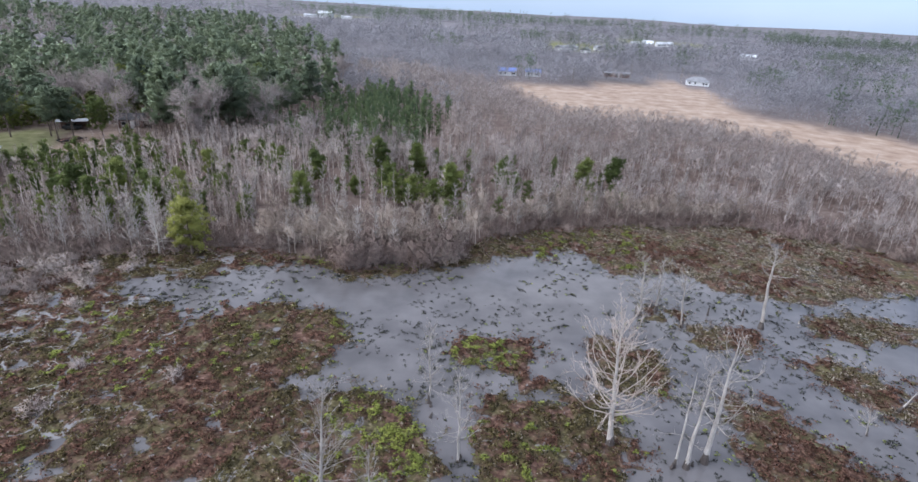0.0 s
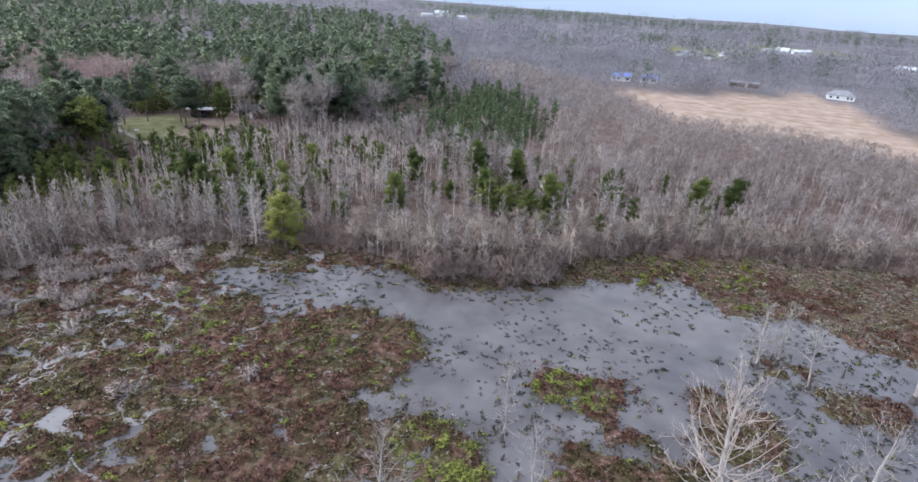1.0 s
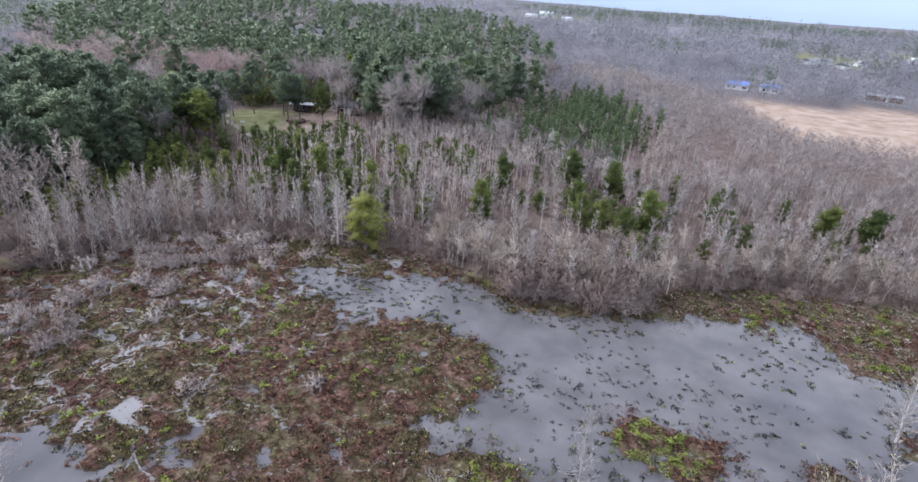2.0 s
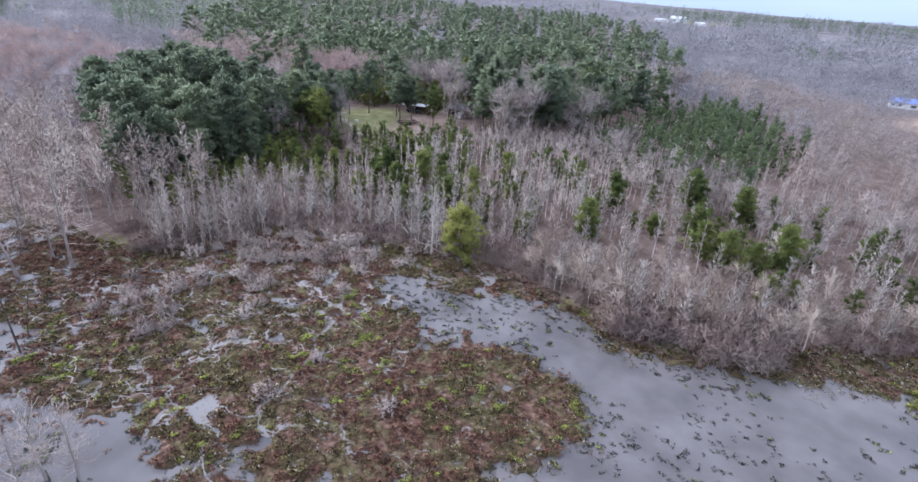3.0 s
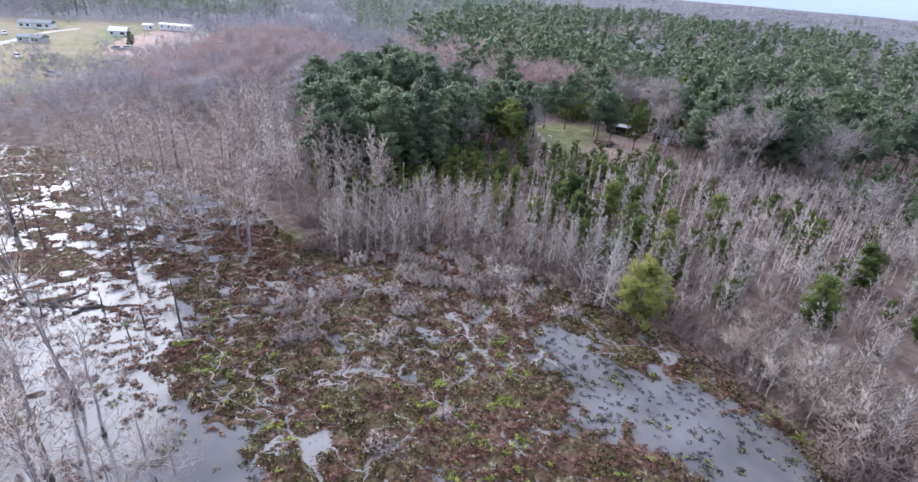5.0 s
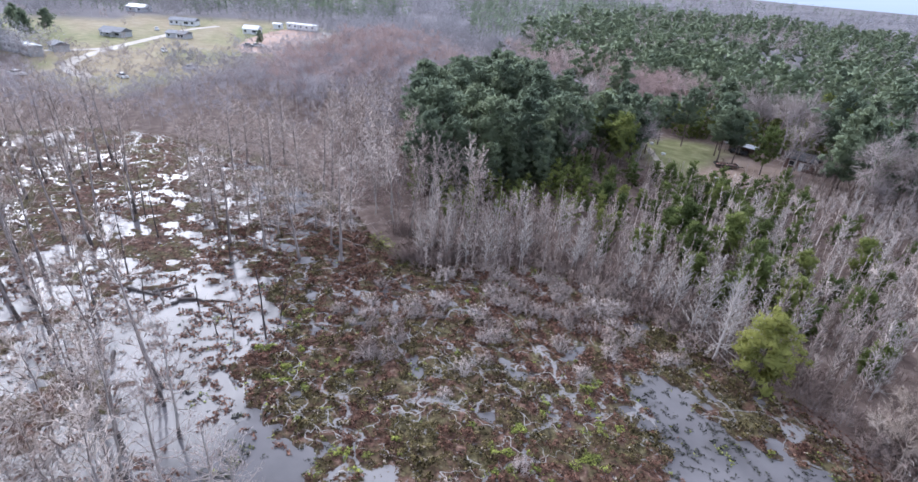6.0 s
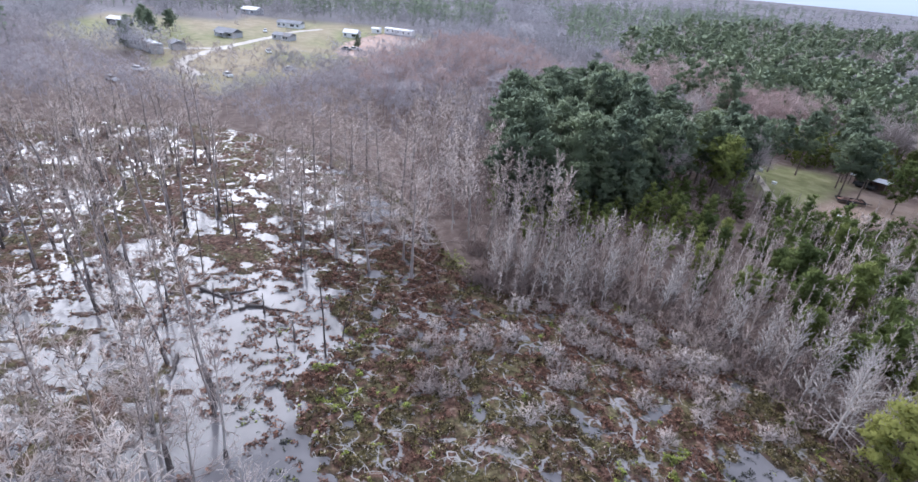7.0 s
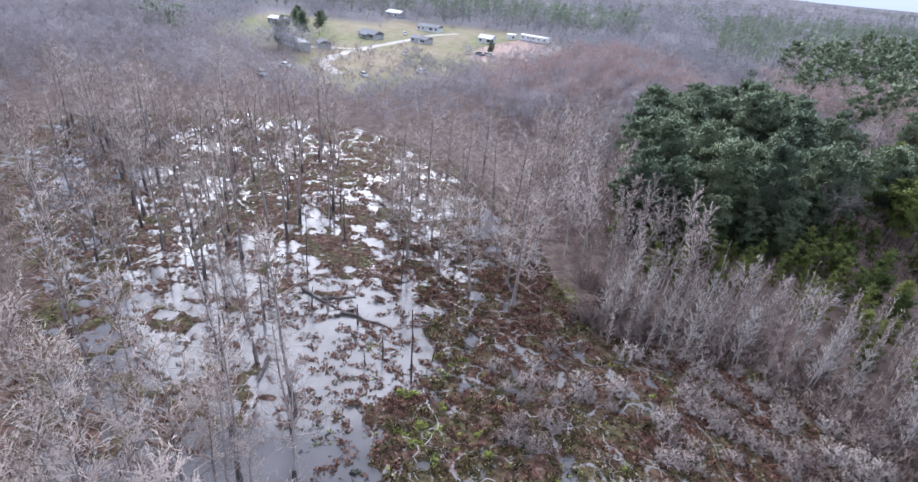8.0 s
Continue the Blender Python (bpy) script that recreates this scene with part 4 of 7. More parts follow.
sx, sy = g.uniform(-52, 62, 7000), g.uniform(26, 92, 7000)
sz, sw, sl = height_at(sx, sy)
ok = (sw > 0.4) & (sl < -0.8) & (fbm(sx, sy, 8, 2, 89) + 0.7 * (sx < -34) > g.uniform(-0.25, 0.5, len(sx)))
pts = np.stack([sx[ok], sy[ok], np.zeros(ok.sum())], 1)
pts = np.repeat(pts, 3, 0) + g.normal(0, 0.16, (3 * len(pts), 3)) * [1, 1, 0]
tufts("water_weed", "small dark tufts of weed dotted over open water", WEED, pts, 0.19, 5, (0.2, 1.2), g)

# dark hummocks of sedge in the flooded wood
hx, hy = g.uniform(-148, -44, 90000), g.uniform(-58, 27, 90000)
hz, hw, hl = height_at(hx, hy)
ok = (hw > -0.5) & (hl < -0.5) & (fbm(hx, hy, 7, 3, 85) + 0.9 * vnoise(hx / 0.9, hy / 0.9, 87) > np.where((hy < 8) | (hx < -86), 0.14, 0.36))
pts = np.stack([hx[ok], hy[ok], np.zeros(ok.sum())], 1)[:30000]
tufts("sedge_hummock", "dark red-brown sedge hummocks standing in flood water", LEAF_RED, pts, 0.24, 6, (0.1, 0.9), g)

# ---- trees ----
SAPLINGS = [(-77, 44), (-92, 42), (-92, 62), (-86, 78), (-95, 110), (-60, 138), (-20, 135), (-12, 150), (20, 165), (60, 165), (100, 140), (92, 100), (74, 97), (55, 108), (25, 101), (4, 95), (-8, 79), (-25, 75), (-40, 77), (-62, 70.5), (-74, 65)]
OPENING = [(-46, 86), (-40, 118), (0, 126), (8, 102), (-4, 90), (-30, 83)]
g = np.random.default_rng(23)
sap = scatter_in(SAPLINGS, 1600, g, gap=1.3, wave=0.55, wsize=14, wseed=91)
sap = sap[(inside(sap[:, 0], sap[:, 1], OPENING) < 0) | (g.uniform(0, 1, len(sap)) < 0.2)]
depth = -inside(sap[:, 0], sap[:, 1], SWAMP)
order = np.argsort(depth + 0.25 * np.abs(sap[:, 0] + 40))
front = order[:290]
near, rest = sap[front[sap[front, 0] < -42]], sap[order[290:]]
bushy = sap[front[sap[front, 0] >= -42]]
models = []
for k in range(7):
    trunk, crown = bare_tree(100 + k, 8.5, 0.055, start=0.13, boughs=30, reach=0.15, rise=64, twigs=6, twig=0.45, twig_r=0.024, fine=4, spread=0.36)
    models.append(thing("bare_sapling", [("trunk", trunk, PALE_BARK, ""), ("crown", crown, PALE_TWIG, "")], "slender pale grey leafless sapling on the swamp's bank", "tree", "bare saplings on the bank"))
plant_out(models, on_ground(near), g.uniform(0.6, 1.15, len(near)), g, 2.5)
models = []
for k in range(5):
    trunk, crown = round_tree(120 + k, 6.0, 0.08, crown=0.88, width=0.7, limbs=11, twigs=9, twig=0.2, twig_r=0.017, fine=9)
    models.append(thing("bushy_bare_tree", [("trunk", trunk, PALE_BARK, ""), ("crown", crown, MAUVE_LIGHT, "")], "low bushy tan-grey leafless tree on the bank", "tree", "bushy bare trees on the bank"))
plant_out(models, on_ground(bushy), g.uniform(0.6, 1.2, len(bushy)), g, 2.5)
small_round = [whole(round_tree(130 + k, 6.5, 0.08, crown=0.88, width=0.55, limbs=7, twigs=9, twig=0.19, twig_r=0.037, fine=3)) for k in range(5)]
spires = [whole(bare_tree(140 + k, 8.5, 0.06, start=0.18, boughs=16, reach=0.15, rise=64, twigs=5, twig=0.45, twig_r=0.034, fine=3, segs=2, sides=4, spread=0.36)) for k in range(6)]
lean_models = small_round[:2] + spires
west_part = rest[:, 0] < -38
wood_west = scattered(lean_models, on_ground(rest[west_part]), g.uniform(0.55, 1.1, west_part.sum()), g)
wood_east = scattered(small_round + spires[:3], on_ground(rest[~west_part]), g.uniform(0.5, 1.2, (~west_part).sum()), g)
tagged(new("eastern_thicket", mesh_of("eastern_thicket", wood_east, EAST_TWIG)), "olive-grey leafless thicket behind the eastern pool", "woodland", kind="stuff")
tagged(new("young_bare_wood", mesh_of("young_bare_wood", wood_west, PALE_TWIG)), "thicket of pale grey leafless saplings behind the swamp", "woodland", kind="stuff")

# white-limbed trees that stand out along the bank
WHITE_TWIG = material("whitish_bark", [(0.400, 0.354, 0.319), (0.530, 0.475, 0.432), (0.660, 0.601, 0.551)], 0.4, 2.0, whole=0.4)
FEATHERS = [(-56.5, 73.2, 9), (-60.5, 72, 9.5), (-63, 71, 8.5), (-66, 69.5, 8), (-77, 53, 8.5), (-78.5, 50.5, 9), (-80, 48, 8.5), (-79, 56, 8), (-76.5, 58, 8.5), (-81.5, 46, 9), (-74.5, 66, 8),
            (-25, 77, 8), (-22, 76, 9), (-19.5, 78, 8.5), (-16, 77, 7.5), (-30, 79, 8), (-12, 81, 8), (-35, 82, 7), (-5, 90, 7.5), (2, 96, 8)]
models = []
for k in range(4):
    trunk, crown = bare_tree(180 + k, 9, 0.08, start=0.14, boughs=44, reach=0.21, rise=48, twigs=6, twig=0.45, twig_r=0.03, fine=3, spread=0.36)
    models.append(thing("white_limbed_tree", [("trunk", trunk, WHITE_TWIG, ""), ("crown", crown, WHITE_TWIG, "")], "leafless tree with dense whitish feathery boughs on the bank", "tree", "white-limbed trees on the bank"))
fe = np.array(FEATHERS)
along = scatter_in([(-81, 44), (-77, 62), (-63, 70), (-50, 74), (-48, 84), (-66, 82), (-86, 66), (-88, 46)], 30, g, gap=2.6)
fe = np.concatenate([fe, np.c_[along, g.uniform(6.5, 9.5, len(along))]])
along = scatter_in([(-45, 76), (-20, 74), (0, 92), (20, 101), (18, 112), (-6, 108), (-30, 96), (-50, 96)], 26, g, gap=3.0)
fe = np.concatenate([fe, np.c_[along, g.uniform(5.5, 8.5, len(along))]])
along = scatter_in([(-62, 80), (-46, 84), (-20, 92), (20, 104), (45, 110), (50, 128), (-10, 136), (-60, 132), (-84, 104)], 120, g, gap=3.2, wave=0.4, wsize=10, wseed=137)
fe = np.concatenate([fe, np.c_[along, g.uniform(5.5, 9.0, len(along))]])
plant_out(models, on_ground(fe), fe[:, 2] / 9, g, 1.5)

trunk, crown = boughed_tree(191, 10.8, 0.15, 0.12, 64, 0.3, 8, 58, 0.08, 5, 6, 0.02)
white_tree = thing("white_limbed_tree", [("trunk", trunk, WHITE_TWIG, ""), ("crown", crown, WHITE_TWIG, "")], "tall whitish leafless tree standing clear on the marsh's bank", "tree", "white-limbed trees on the bank")
white_tree.matrix_basis = pose(-52.6, 72.0, 0.1, 0, 0, 25)

# underbrush
ub = scatter_in(SAPLINGS, 1100, g, gap=1.2, wave=0.6, wsize=9, wseed=95)
brush = [whole(bush(160 + k, 2.2, 3.4, 9, 5, 0.034, 2)) for k in range(5)]
arr = scattered(brush, on_ground(ub), g.uniform(0.5, 1.3, len(ub)), g)
tagged(new("underbrush", mesh_of("underbrush", arr, MAUVE_TWIG)), "mauve-brown leafless underbrush below the saplings", "underbrush", kind="stuff")

bank_scrub = scatter_in([(-79, 43), (-76, 60), (-64, 68.5), (-50, 72), (-48, 77), (-66, 75), (-81, 64), (-86, 44)], 170, g, gap=1.1)
arr = scattered(brush, on_ground(bank_scrub), g.uniform(0.7, 1.3, len(bank_scrub)), g)
tagged(new("bank_scrub", mesh_of("bank_scrub", arr, MAUVE_TWIG)), "dense mauve-brown leafless scrub between marsh and saplings", "underbrush", kind="stuff")

rosy = scatter_in([(52, 104), (58, 101), (68, 103), (70, 109), (60, 110), (53, 109)], 34, g, gap=1.3)
arr = scattered(brush, on_ground(rosy), g.uniform(0.8, 1.4, len(rosy)), g)
tagged(new("rosy_brush", mesh_of("rosy_brush", arr, ROSE_TWIG)), "rosy-brown leafless brush on the eastern bank", "underbrush", kind="stuff")

# bushes on the bank
line = SWAMP[2:23]
spots, sizes = [], []
for (ax, ay), (bx, by) in zip(line, line[1:]):
    n = max(1, int(math.hypot(bx - ax, by - ay) / (0.62 - 0.3 * (-27 < ax < -3))))
    for k in range(n):
        u = g.uniform()
        back = g.uniform(2.2 if -52 < ax < -9 else -0.4, 7.5)
        nx_, ny_ = (by - ay), -(bx - ax)
        ln = math.hypot(nx_, ny_)
        big = 1.0 + 0.7 * (-27 < ax < -3)
        spots.append((ax + u * (bx - ax) + nx_ / ln * back, ay + u * (by - ay) + ny_ / ln * back))
        sizes.append(big * g.uniform(0.6, 1.2))
models = []
for k in range(5):
    stem, crown = bush(200 + k, 3.0, 3.8, 20, 8, 0.019, 4)
    models.append(thing("bare_bush", [("stem", stem, GREY_BARK, ""), ("crown", crown, MAUVE_TWIG, "")], "rounded mauve-grey leafless bush at the water's edge", "bush", "bare bushes on the bank"))
ledge = []
for (ax, ay), (bx, by) in zip(line, line[1:]):
    ln = math.hypot(bx - ax, by - ay)
    u, back = g.uniform(0, 1, int(ln * 26)), g.uniform(-0.5, 2.6, int(ln * 26))
    ledge.append(np.stack([ax + u * (bx - ax) + (by - ay) / ln * back, ay + u * (by - ay) - (bx - ax) / ln * back], 1))
ledge = on_ground(np.concatenate(ledge))
mossy = fbm(ledge[:, 0], ledge[:, 1], 4, 3, 149)
tufts("ledge_sedge", "dead brown sedge along the water's edge", LEAF_RED, ledge[mossy < 0.0], 0.24, 6, (0.2, 1.0), g)
tufts("ledge_moss", "olive moss and sedge on the muddy ledge", LEAF_OLIVE, ledge[(mossy >= 0.0) & (mossy < 0.22)], 0.24, 6, (0.2, 0.9), g)
tufts("ledge_green", "yellow-green moss cushions on the muddy ledge", LEAF_GREEN, ledge[mossy >= 0.22], 0.2, 6, (0.1, 0.8), g)
keep = np.argsort(g.uniform(0, 1, len(spots)))[:290]
plant_out(models, on_ground(np.array(spots))[keep], np.array(sizes)[keep], g, 3)
# low bushes out on the marsh
g = np.random.default_rng(29)
mb = [(-62, 34), (-68, 41), (-64, 48), (-66, 53), (-67, 43), (-63, 59), (-68, 33), (-57, 43), (-43, 37), (-33, 44), (-63, 34), (-68, 55), (-65, 60), (-64, 63), (-63, 67), (-63, 50), (-69, 44), (-54, 40), (-44, 44)]
more = scatter_in([(-76, 38), (-76, 60), (-66, 66), (-55, 66), (-52, 58), (-56, 46), (-58, 32), (-70, 29)], 34, g, gap=1.8)
more = np.concatenate([more, scatter_in([(-78, 46), (-75, 60), (-63, 68), (-54, 70), (-50, 66), (-60, 60), (-68, 50)], 40, g, gap=1.5)])
mb = np.concatenate([np.array(mb), more])
models = []
for k in range(4):
    stem, crown = bush(230 + k, 1.9, 2.9, 18, 7, 0.024, 5)
    models.append(thing("marsh_bush", [("stem", stem, GREY_BARK, ""), ("crown", crown, PALE_TWIG, "")], "low pale grey leafless bush standing in the marsh", "bush", "low bushes on the marsh"))
plant_out(models, on_ground(mb), g.uniform(0.6, 1.25, len(mb)), g, 3)

# pines at the swamp's edge
PINES = [(-37, 92, 9), (-40, 110, 8), (-24, 106, 8), (-21, 101, 7.5), (-17, 100, 7.5), (-13, 100, 7), (-10, 105, 9), (-20, 120, 9), (-29, 121, 9), (-30, 104, 5), (-10, 93, 5.5), (-7, 98, 4),
         (-45, 86, 6), (-64, 88, 8), (3, 113, 6), (19, 121, 8), (26, 123, 8.5), (-31, 127, 8), (-71, 83, 8), (-71, 90, 9), (-66, 80, 6), (-60, 84, 8), (-56, 87, 7), (-11, 112, 7), (-77, 86, 9)]
g = np.random.default_rng(31)
models = []
for k in range(5):
    trunk, crown = pine_tree(300 + k, 8, 0.12, start=0.25, boughs=22, width=0.3, tufts_each=4, count=24, size=0.72, flat=0.8, cone=0.2)
    models.append(thing("young_pine", [("trunk", trunk, PINE_BARK, ""), ("crown", crown, PINE_YOUNG, "")], "bushy green young pine among leafless saplings", "tree", "young pines at the swamp"))
extra = scatter_in([(-96, 78), (-80, 70), (-66, 76), (-52, 80), (-48, 96), (-62, 110), (-92, 105)], 40, g, gap=2.4, wave=0.4, wsize=8)
spots = np.concatenate([np.array(PINES)[:, :2], extra])
sizes = np.r_[np.array(PINES)[:, 2] / 8.4, g.uniform(0.4, 0.85, len(extra))]
plant_out(models, on_ground(spots), sizes, g, 1.5)
trunk, crown = pine_tree(340, 9.4, 0.16, start=0.2, boughs=30, width=0.31, tufts_each=5, count=32, size=0.66, flat=0.75, cone=0.05)
ob = thing("yellow_pine", [("trunk", trunk, PINE_BARK, ""), ("crown", crown, PINE_YELLOW, "")], "yellow-green young pine at the marsh's edge", "tree")
ob.matrix_basis = pose(-47.5, 72.5, 0.15, 0, 0, 40)

# small pines scattered through the young wood
sp = scatter_in([(-95, 84), (-74, 78), (-50, 84), (-10, 96), (28, 108), (30, 128), (-18, 134), (-58, 136), (-92, 110)], 75, g, gap=3.0, wave=0.5, wsize=10, wseed=131)
sp_mods = [whole_pine(350 + k, 6, 0.09, start=0.22, boughs=11, width=0.28, tufts_each=3, count=11, size=0.66, flat=0.85, cone=0.25, sides=4) for k in range(4)]
sp = np.concatenate([sp, scatter_in([(-90, 92), (-103, 100), (-108, 104), (-97, 112), (-96, 126), (-86, 126), (-82, 100)], 46, g, gap=2.2)])
arr = scattered(sp_mods, on_ground(sp), g.uniform(0.55, 1.05, len(sp)), g)
tagged(new("scattered_young_pines", mesh_of("scattered_young_pines", arr, PINE_YOUNG)), "green young pines scattered through leafless thicket", "woodland", kind="stuff")

# young pine stand
STAND = [(-66, 143), (-70, 180), (-66, 208), (-54, 236), (-32, 226), (-20, 180), (-20, 137), (-36, 131), (-52, 140)]
st = scatter_in(STAND, 360, g, gap=2.7, edge=24, wave=0.9, wsize=12)
mods = [whole_pine(360 + k, 8, 0.12, start=0.1, boughs=14, width=0.27, tufts_each=3, count=9, size=0.7, flat=0.85, cone=0.75, sides=4) for k in range(5)]
deep = np.clip(inside(st[:, 0], st[:, 1], STAND) / 20, 0, 1)
st = st[g.uniform(0, 1, len(st)) < 0.34 + 0.7 * deep]
arr = scattered(mods, on_ground(st), g.uniform(0.4, 1.15, len(st)), g)
tagged(new("pine_plantation", mesh_of("pine_plantation", arr, PINE_STAND)), "dense stand of deep green young pines", "woodland", kind="stuff")

among = scatter_in([(-74, 138), (-76, 170), (-60, 190), (-14, 200), (-8, 150), (-14, 130), (-40, 124), (-62, 132)], 260, g, gap=1.8, wave=0.5, wsize=12, wseed=133)
arr = scattered(spires + small_round[:2], on_ground(among), g.uniform(0.6, 1.1, len(among)), g)
tagged(new("saplings_among_pines", mesh_of("saplings_among_pines", arr, PALE_TWIG)), "pale leafless saplings standing through the young pines", "woodland", kind="stuff")

# tall pines on the knoll
KNOLL = [(-101, 60), (-104, 51), (-120, 52), (-145, 60), (-174, 76), (-170, 98), (-142, 107), (-128, 101), (-113, 86), (-105, 73)]
kn = scatter_in(KNOLL, 100, g, gap=4.4)
kn = kn[inside(kn[:, 0], kn[:, 1], [(-117, 87), (-121, 102), (-134, 104), (-137, 88)]) < 0]
models = []
for k in range(5):
    trunk, crown = pine_tree(400 + k, 20, 0.24, start=0.4, boughs=24, width=0.24, tufts_each=5, count=34, size=1.05, flat=0.65, cone=0.1)
    models.append(thing("tall_pine", [("trunk", trunk, PINE_BARK, ""), ("crown", crown, PINE_OLD, "")], "tall dark green pine in a dense wood", "tree", "tall pines of the knoll"))
tall_models = models
plant_out(models, on_ground(kn), g.uniform(0.5, 0.95, len(kn)), g, 1.5)
skirt = scatter_in([(-102, 58), (-106, 51), (-124, 52), (-122, 72), (-112, 84), (-104, 76)], 46, g, gap=2.6)
skirt_pines = [whole_pine(430 + k, 10, 0.14, start=0.12, boughs=22, width=0.27, tufts_each=4, count=14, size=0.85, flat=0.75, cone=0.25, sides=4) for k in range(5)]
arr = scattered(skirt_pines, on_ground(skirt), g.uniform(0.5, 1.0, len(skirt)), g)
tagged(new("knoll_skirt_pines", mesh_of("knoll_skirt_pines", arr, PINE_OLD)), "dark green middling pines that close the knoll's foot", "woodland", kind="stuff")
low = scatter_in([(-91, 54), (-100, 48), (-122, 50), (-120, 70), (-100, 88), (-86, 80)], 56, g, gap=1.8)
arr = scattered(mods, on_ground(low), g.uniform(0.45, 0.85, len(low)), g)
low = scatter_in([(-136, 132), (-128, 147), (-112, 160), (-118, 168), (-142, 154), (-150, 138)], 45, g, gap=2.2)
arr = join([arr, scattered(mods, on_ground(low), g.uniform(0.6, 1.2, len(low)), g)])
tagged(new("pine_thicket", mesh_of("pine_thicket", arr, PINE_YOUNG)), "green young pines crowding below tall ones", "woodland", kind="stuff")

# the great pine wood
BIGWOOD = [(-72, 136), (-66, 150), (-64, 196), (-82, 265), (-150, 430), (-330, 700), (-620, 620), (-520, 330), (-330, 180), (-235, 120), (-160, 121), (-138, 134), (-129, 145), (-113, 156), (-98, 140)]
bw = scatter_in(BIGWOOD, 1250, g, gap=5.2, wave=1.1, wsize=40, wseed=97, edge=10)
bw = bw[(np.hypot(bw[:, 0] + 20, bw[:, 1] - 20) < 420) | (g.uniform(0, 1, len(bw)) < 0.6)]
edge_wood = scatter_in([(-72, 137), (-66, 150), (-64, 196), (-82, 225), (-150, 260), (-240, 200), (-235, 122), (-160, 122), (-138, 136), (-129, 147), (-113, 158), (-98, 141)], 190, g, gap=5.6)
bw = np.concatenate([bw, edge_wood])
# hardwoods keep some spots of the pine wood to themselves
HARDWOOD = [[(-190, 112), (-188, 156), (-212, 162), (-218, 112)], [(-147, 127), (-147, 147), (-167, 149), (-169, 127)], [(-117, 87), (-121, 102), (-134, 104), (-137, 88)], [(-97, 157), (-91, 196), (-104, 207), (-113, 170)],
            [(-71, 208), (-69, 240), (-82, 247), (-85, 212)], [(-284, 306), (-282, 330), (-312, 332), (-310, 304)], [(-118, 145), (-114, 160), (-128, 163), (-133, 148)]]
for poly in HARDWOOD:
    bw = bw[inside(bw[:, 0], bw[:, 1], poly) < 0]
nearw = np.hypot(bw[:, 0] + 20, bw[:, 1] - 20) < 175
old = [whole_pine(440 + k, 20, 0.22, start=0.45, boughs=11, width=0.23, tufts_each=3, count=7, size=1.9, flat=0.75, cone=0.0, sides=4) for k in range(6)]
far_old = [whole_pine(460 + k, 17, 0.22, start=0.2, boughs=5, width=0.3, tufts_each=2, count=7, size=2.6, cone=0.3, sides=3, core=False) for k in range(6)]
plant_out([copy_thing(models[0], pose(-105, 150, 0))], on_ground(bw[nearw]), g.uniform(0.48, 1.02, nearw.sum()), g, 1.5)
arr = scattered(old, on_ground(bw[~nearw]), g.uniform(0.45, 1.0, (~nearw).sum()), g)
tagged(new("pine_wood", mesh_of("pine_wood", arr, PINE_OLD)), "broad wood of tall dark pines", "woodland", kind="stuff")

# pale hardwoods that stand between the knoll, the clearing and the pine wood
grey_mid = [hazy_tree(480 + k, 14, 0.08, crown=0.85, width=0.62, clumps=12, sprays=25, thin=0.047, spray=0.08) for k in range(6)]
bb = scatter_in(BIGWOOD, 230, g, gap=3, wave=0.3, wsize=22, wseed=99)
arr = scattered(grey_mid, on_ground(bb), g.uniform(0.9, 1.4, len(bb)), g)
tagged(new("bare_trees_in_pine_wood", mesh_of("bare_trees_in_pine_wood", arr, GREY_TWIG)), "pale leafless hardwoods scattered through the pines", "woodland", kind="stuff")

gap_wood = scatter_in([(-101, 109), (-60, 128), (-20, 132), (-30, 140), (-62, 150), (-72, 142), (-98, 146), (-103, 130)], 110, g, gap=2.0)
gap_wood = gap_wood[inside(gap_wood[:, 0], gap_wood[:, 1], CLEARING) < -20]
arr = scattered(small_round, on_ground(gap_wood), g.uniform(0.8, 1.5, len(gap_wood)), g)
tagged(new("wood_margin", mesh_of("wood_margin", arr, GREY_TWIG)), "grey leafless trees along the pine wood's margin", "woodland", kind="stuff")

margin = np.array([(-84, 133), (-80, 131), (-79, 136), (-75, 135), (-69, 140), (-88, 150), (-66, 146), (-92, 143), (-84, 148), (-106.5, 140.5), (-70, 158), (-78, 139), (-112, 104), (-125, 105), (-140, 110), (-150, 112)]) + g.uniform(-1.5, 1.5, (16, 2))
for model, kept in ((models[1], [(-126, 103), (-121, 97), (-128, 107), (-114, 101), (-133, 110), (-117, 104), (-123, 108.5), (-119, 99.5), (-116, 128.4), (-113.4, 130.5), (-121, 132), (-98.5, 146), (-103, 152), (-124, 113), (-132, 113), (-90, 134), (-83, 138), (-78, 141), (-129, 128), (-131, 122), (-125, 137), (-70, 150)]),):
    for x, y in kept:
        m = pose(x, y, 0.4, 0, 0, g.uniform(0, 360))
        copy_thing(model, m).matrix_basis = m @ Matrix.Diagonal((*([g.uniform(0.6, 0.85)] * 3), 1))
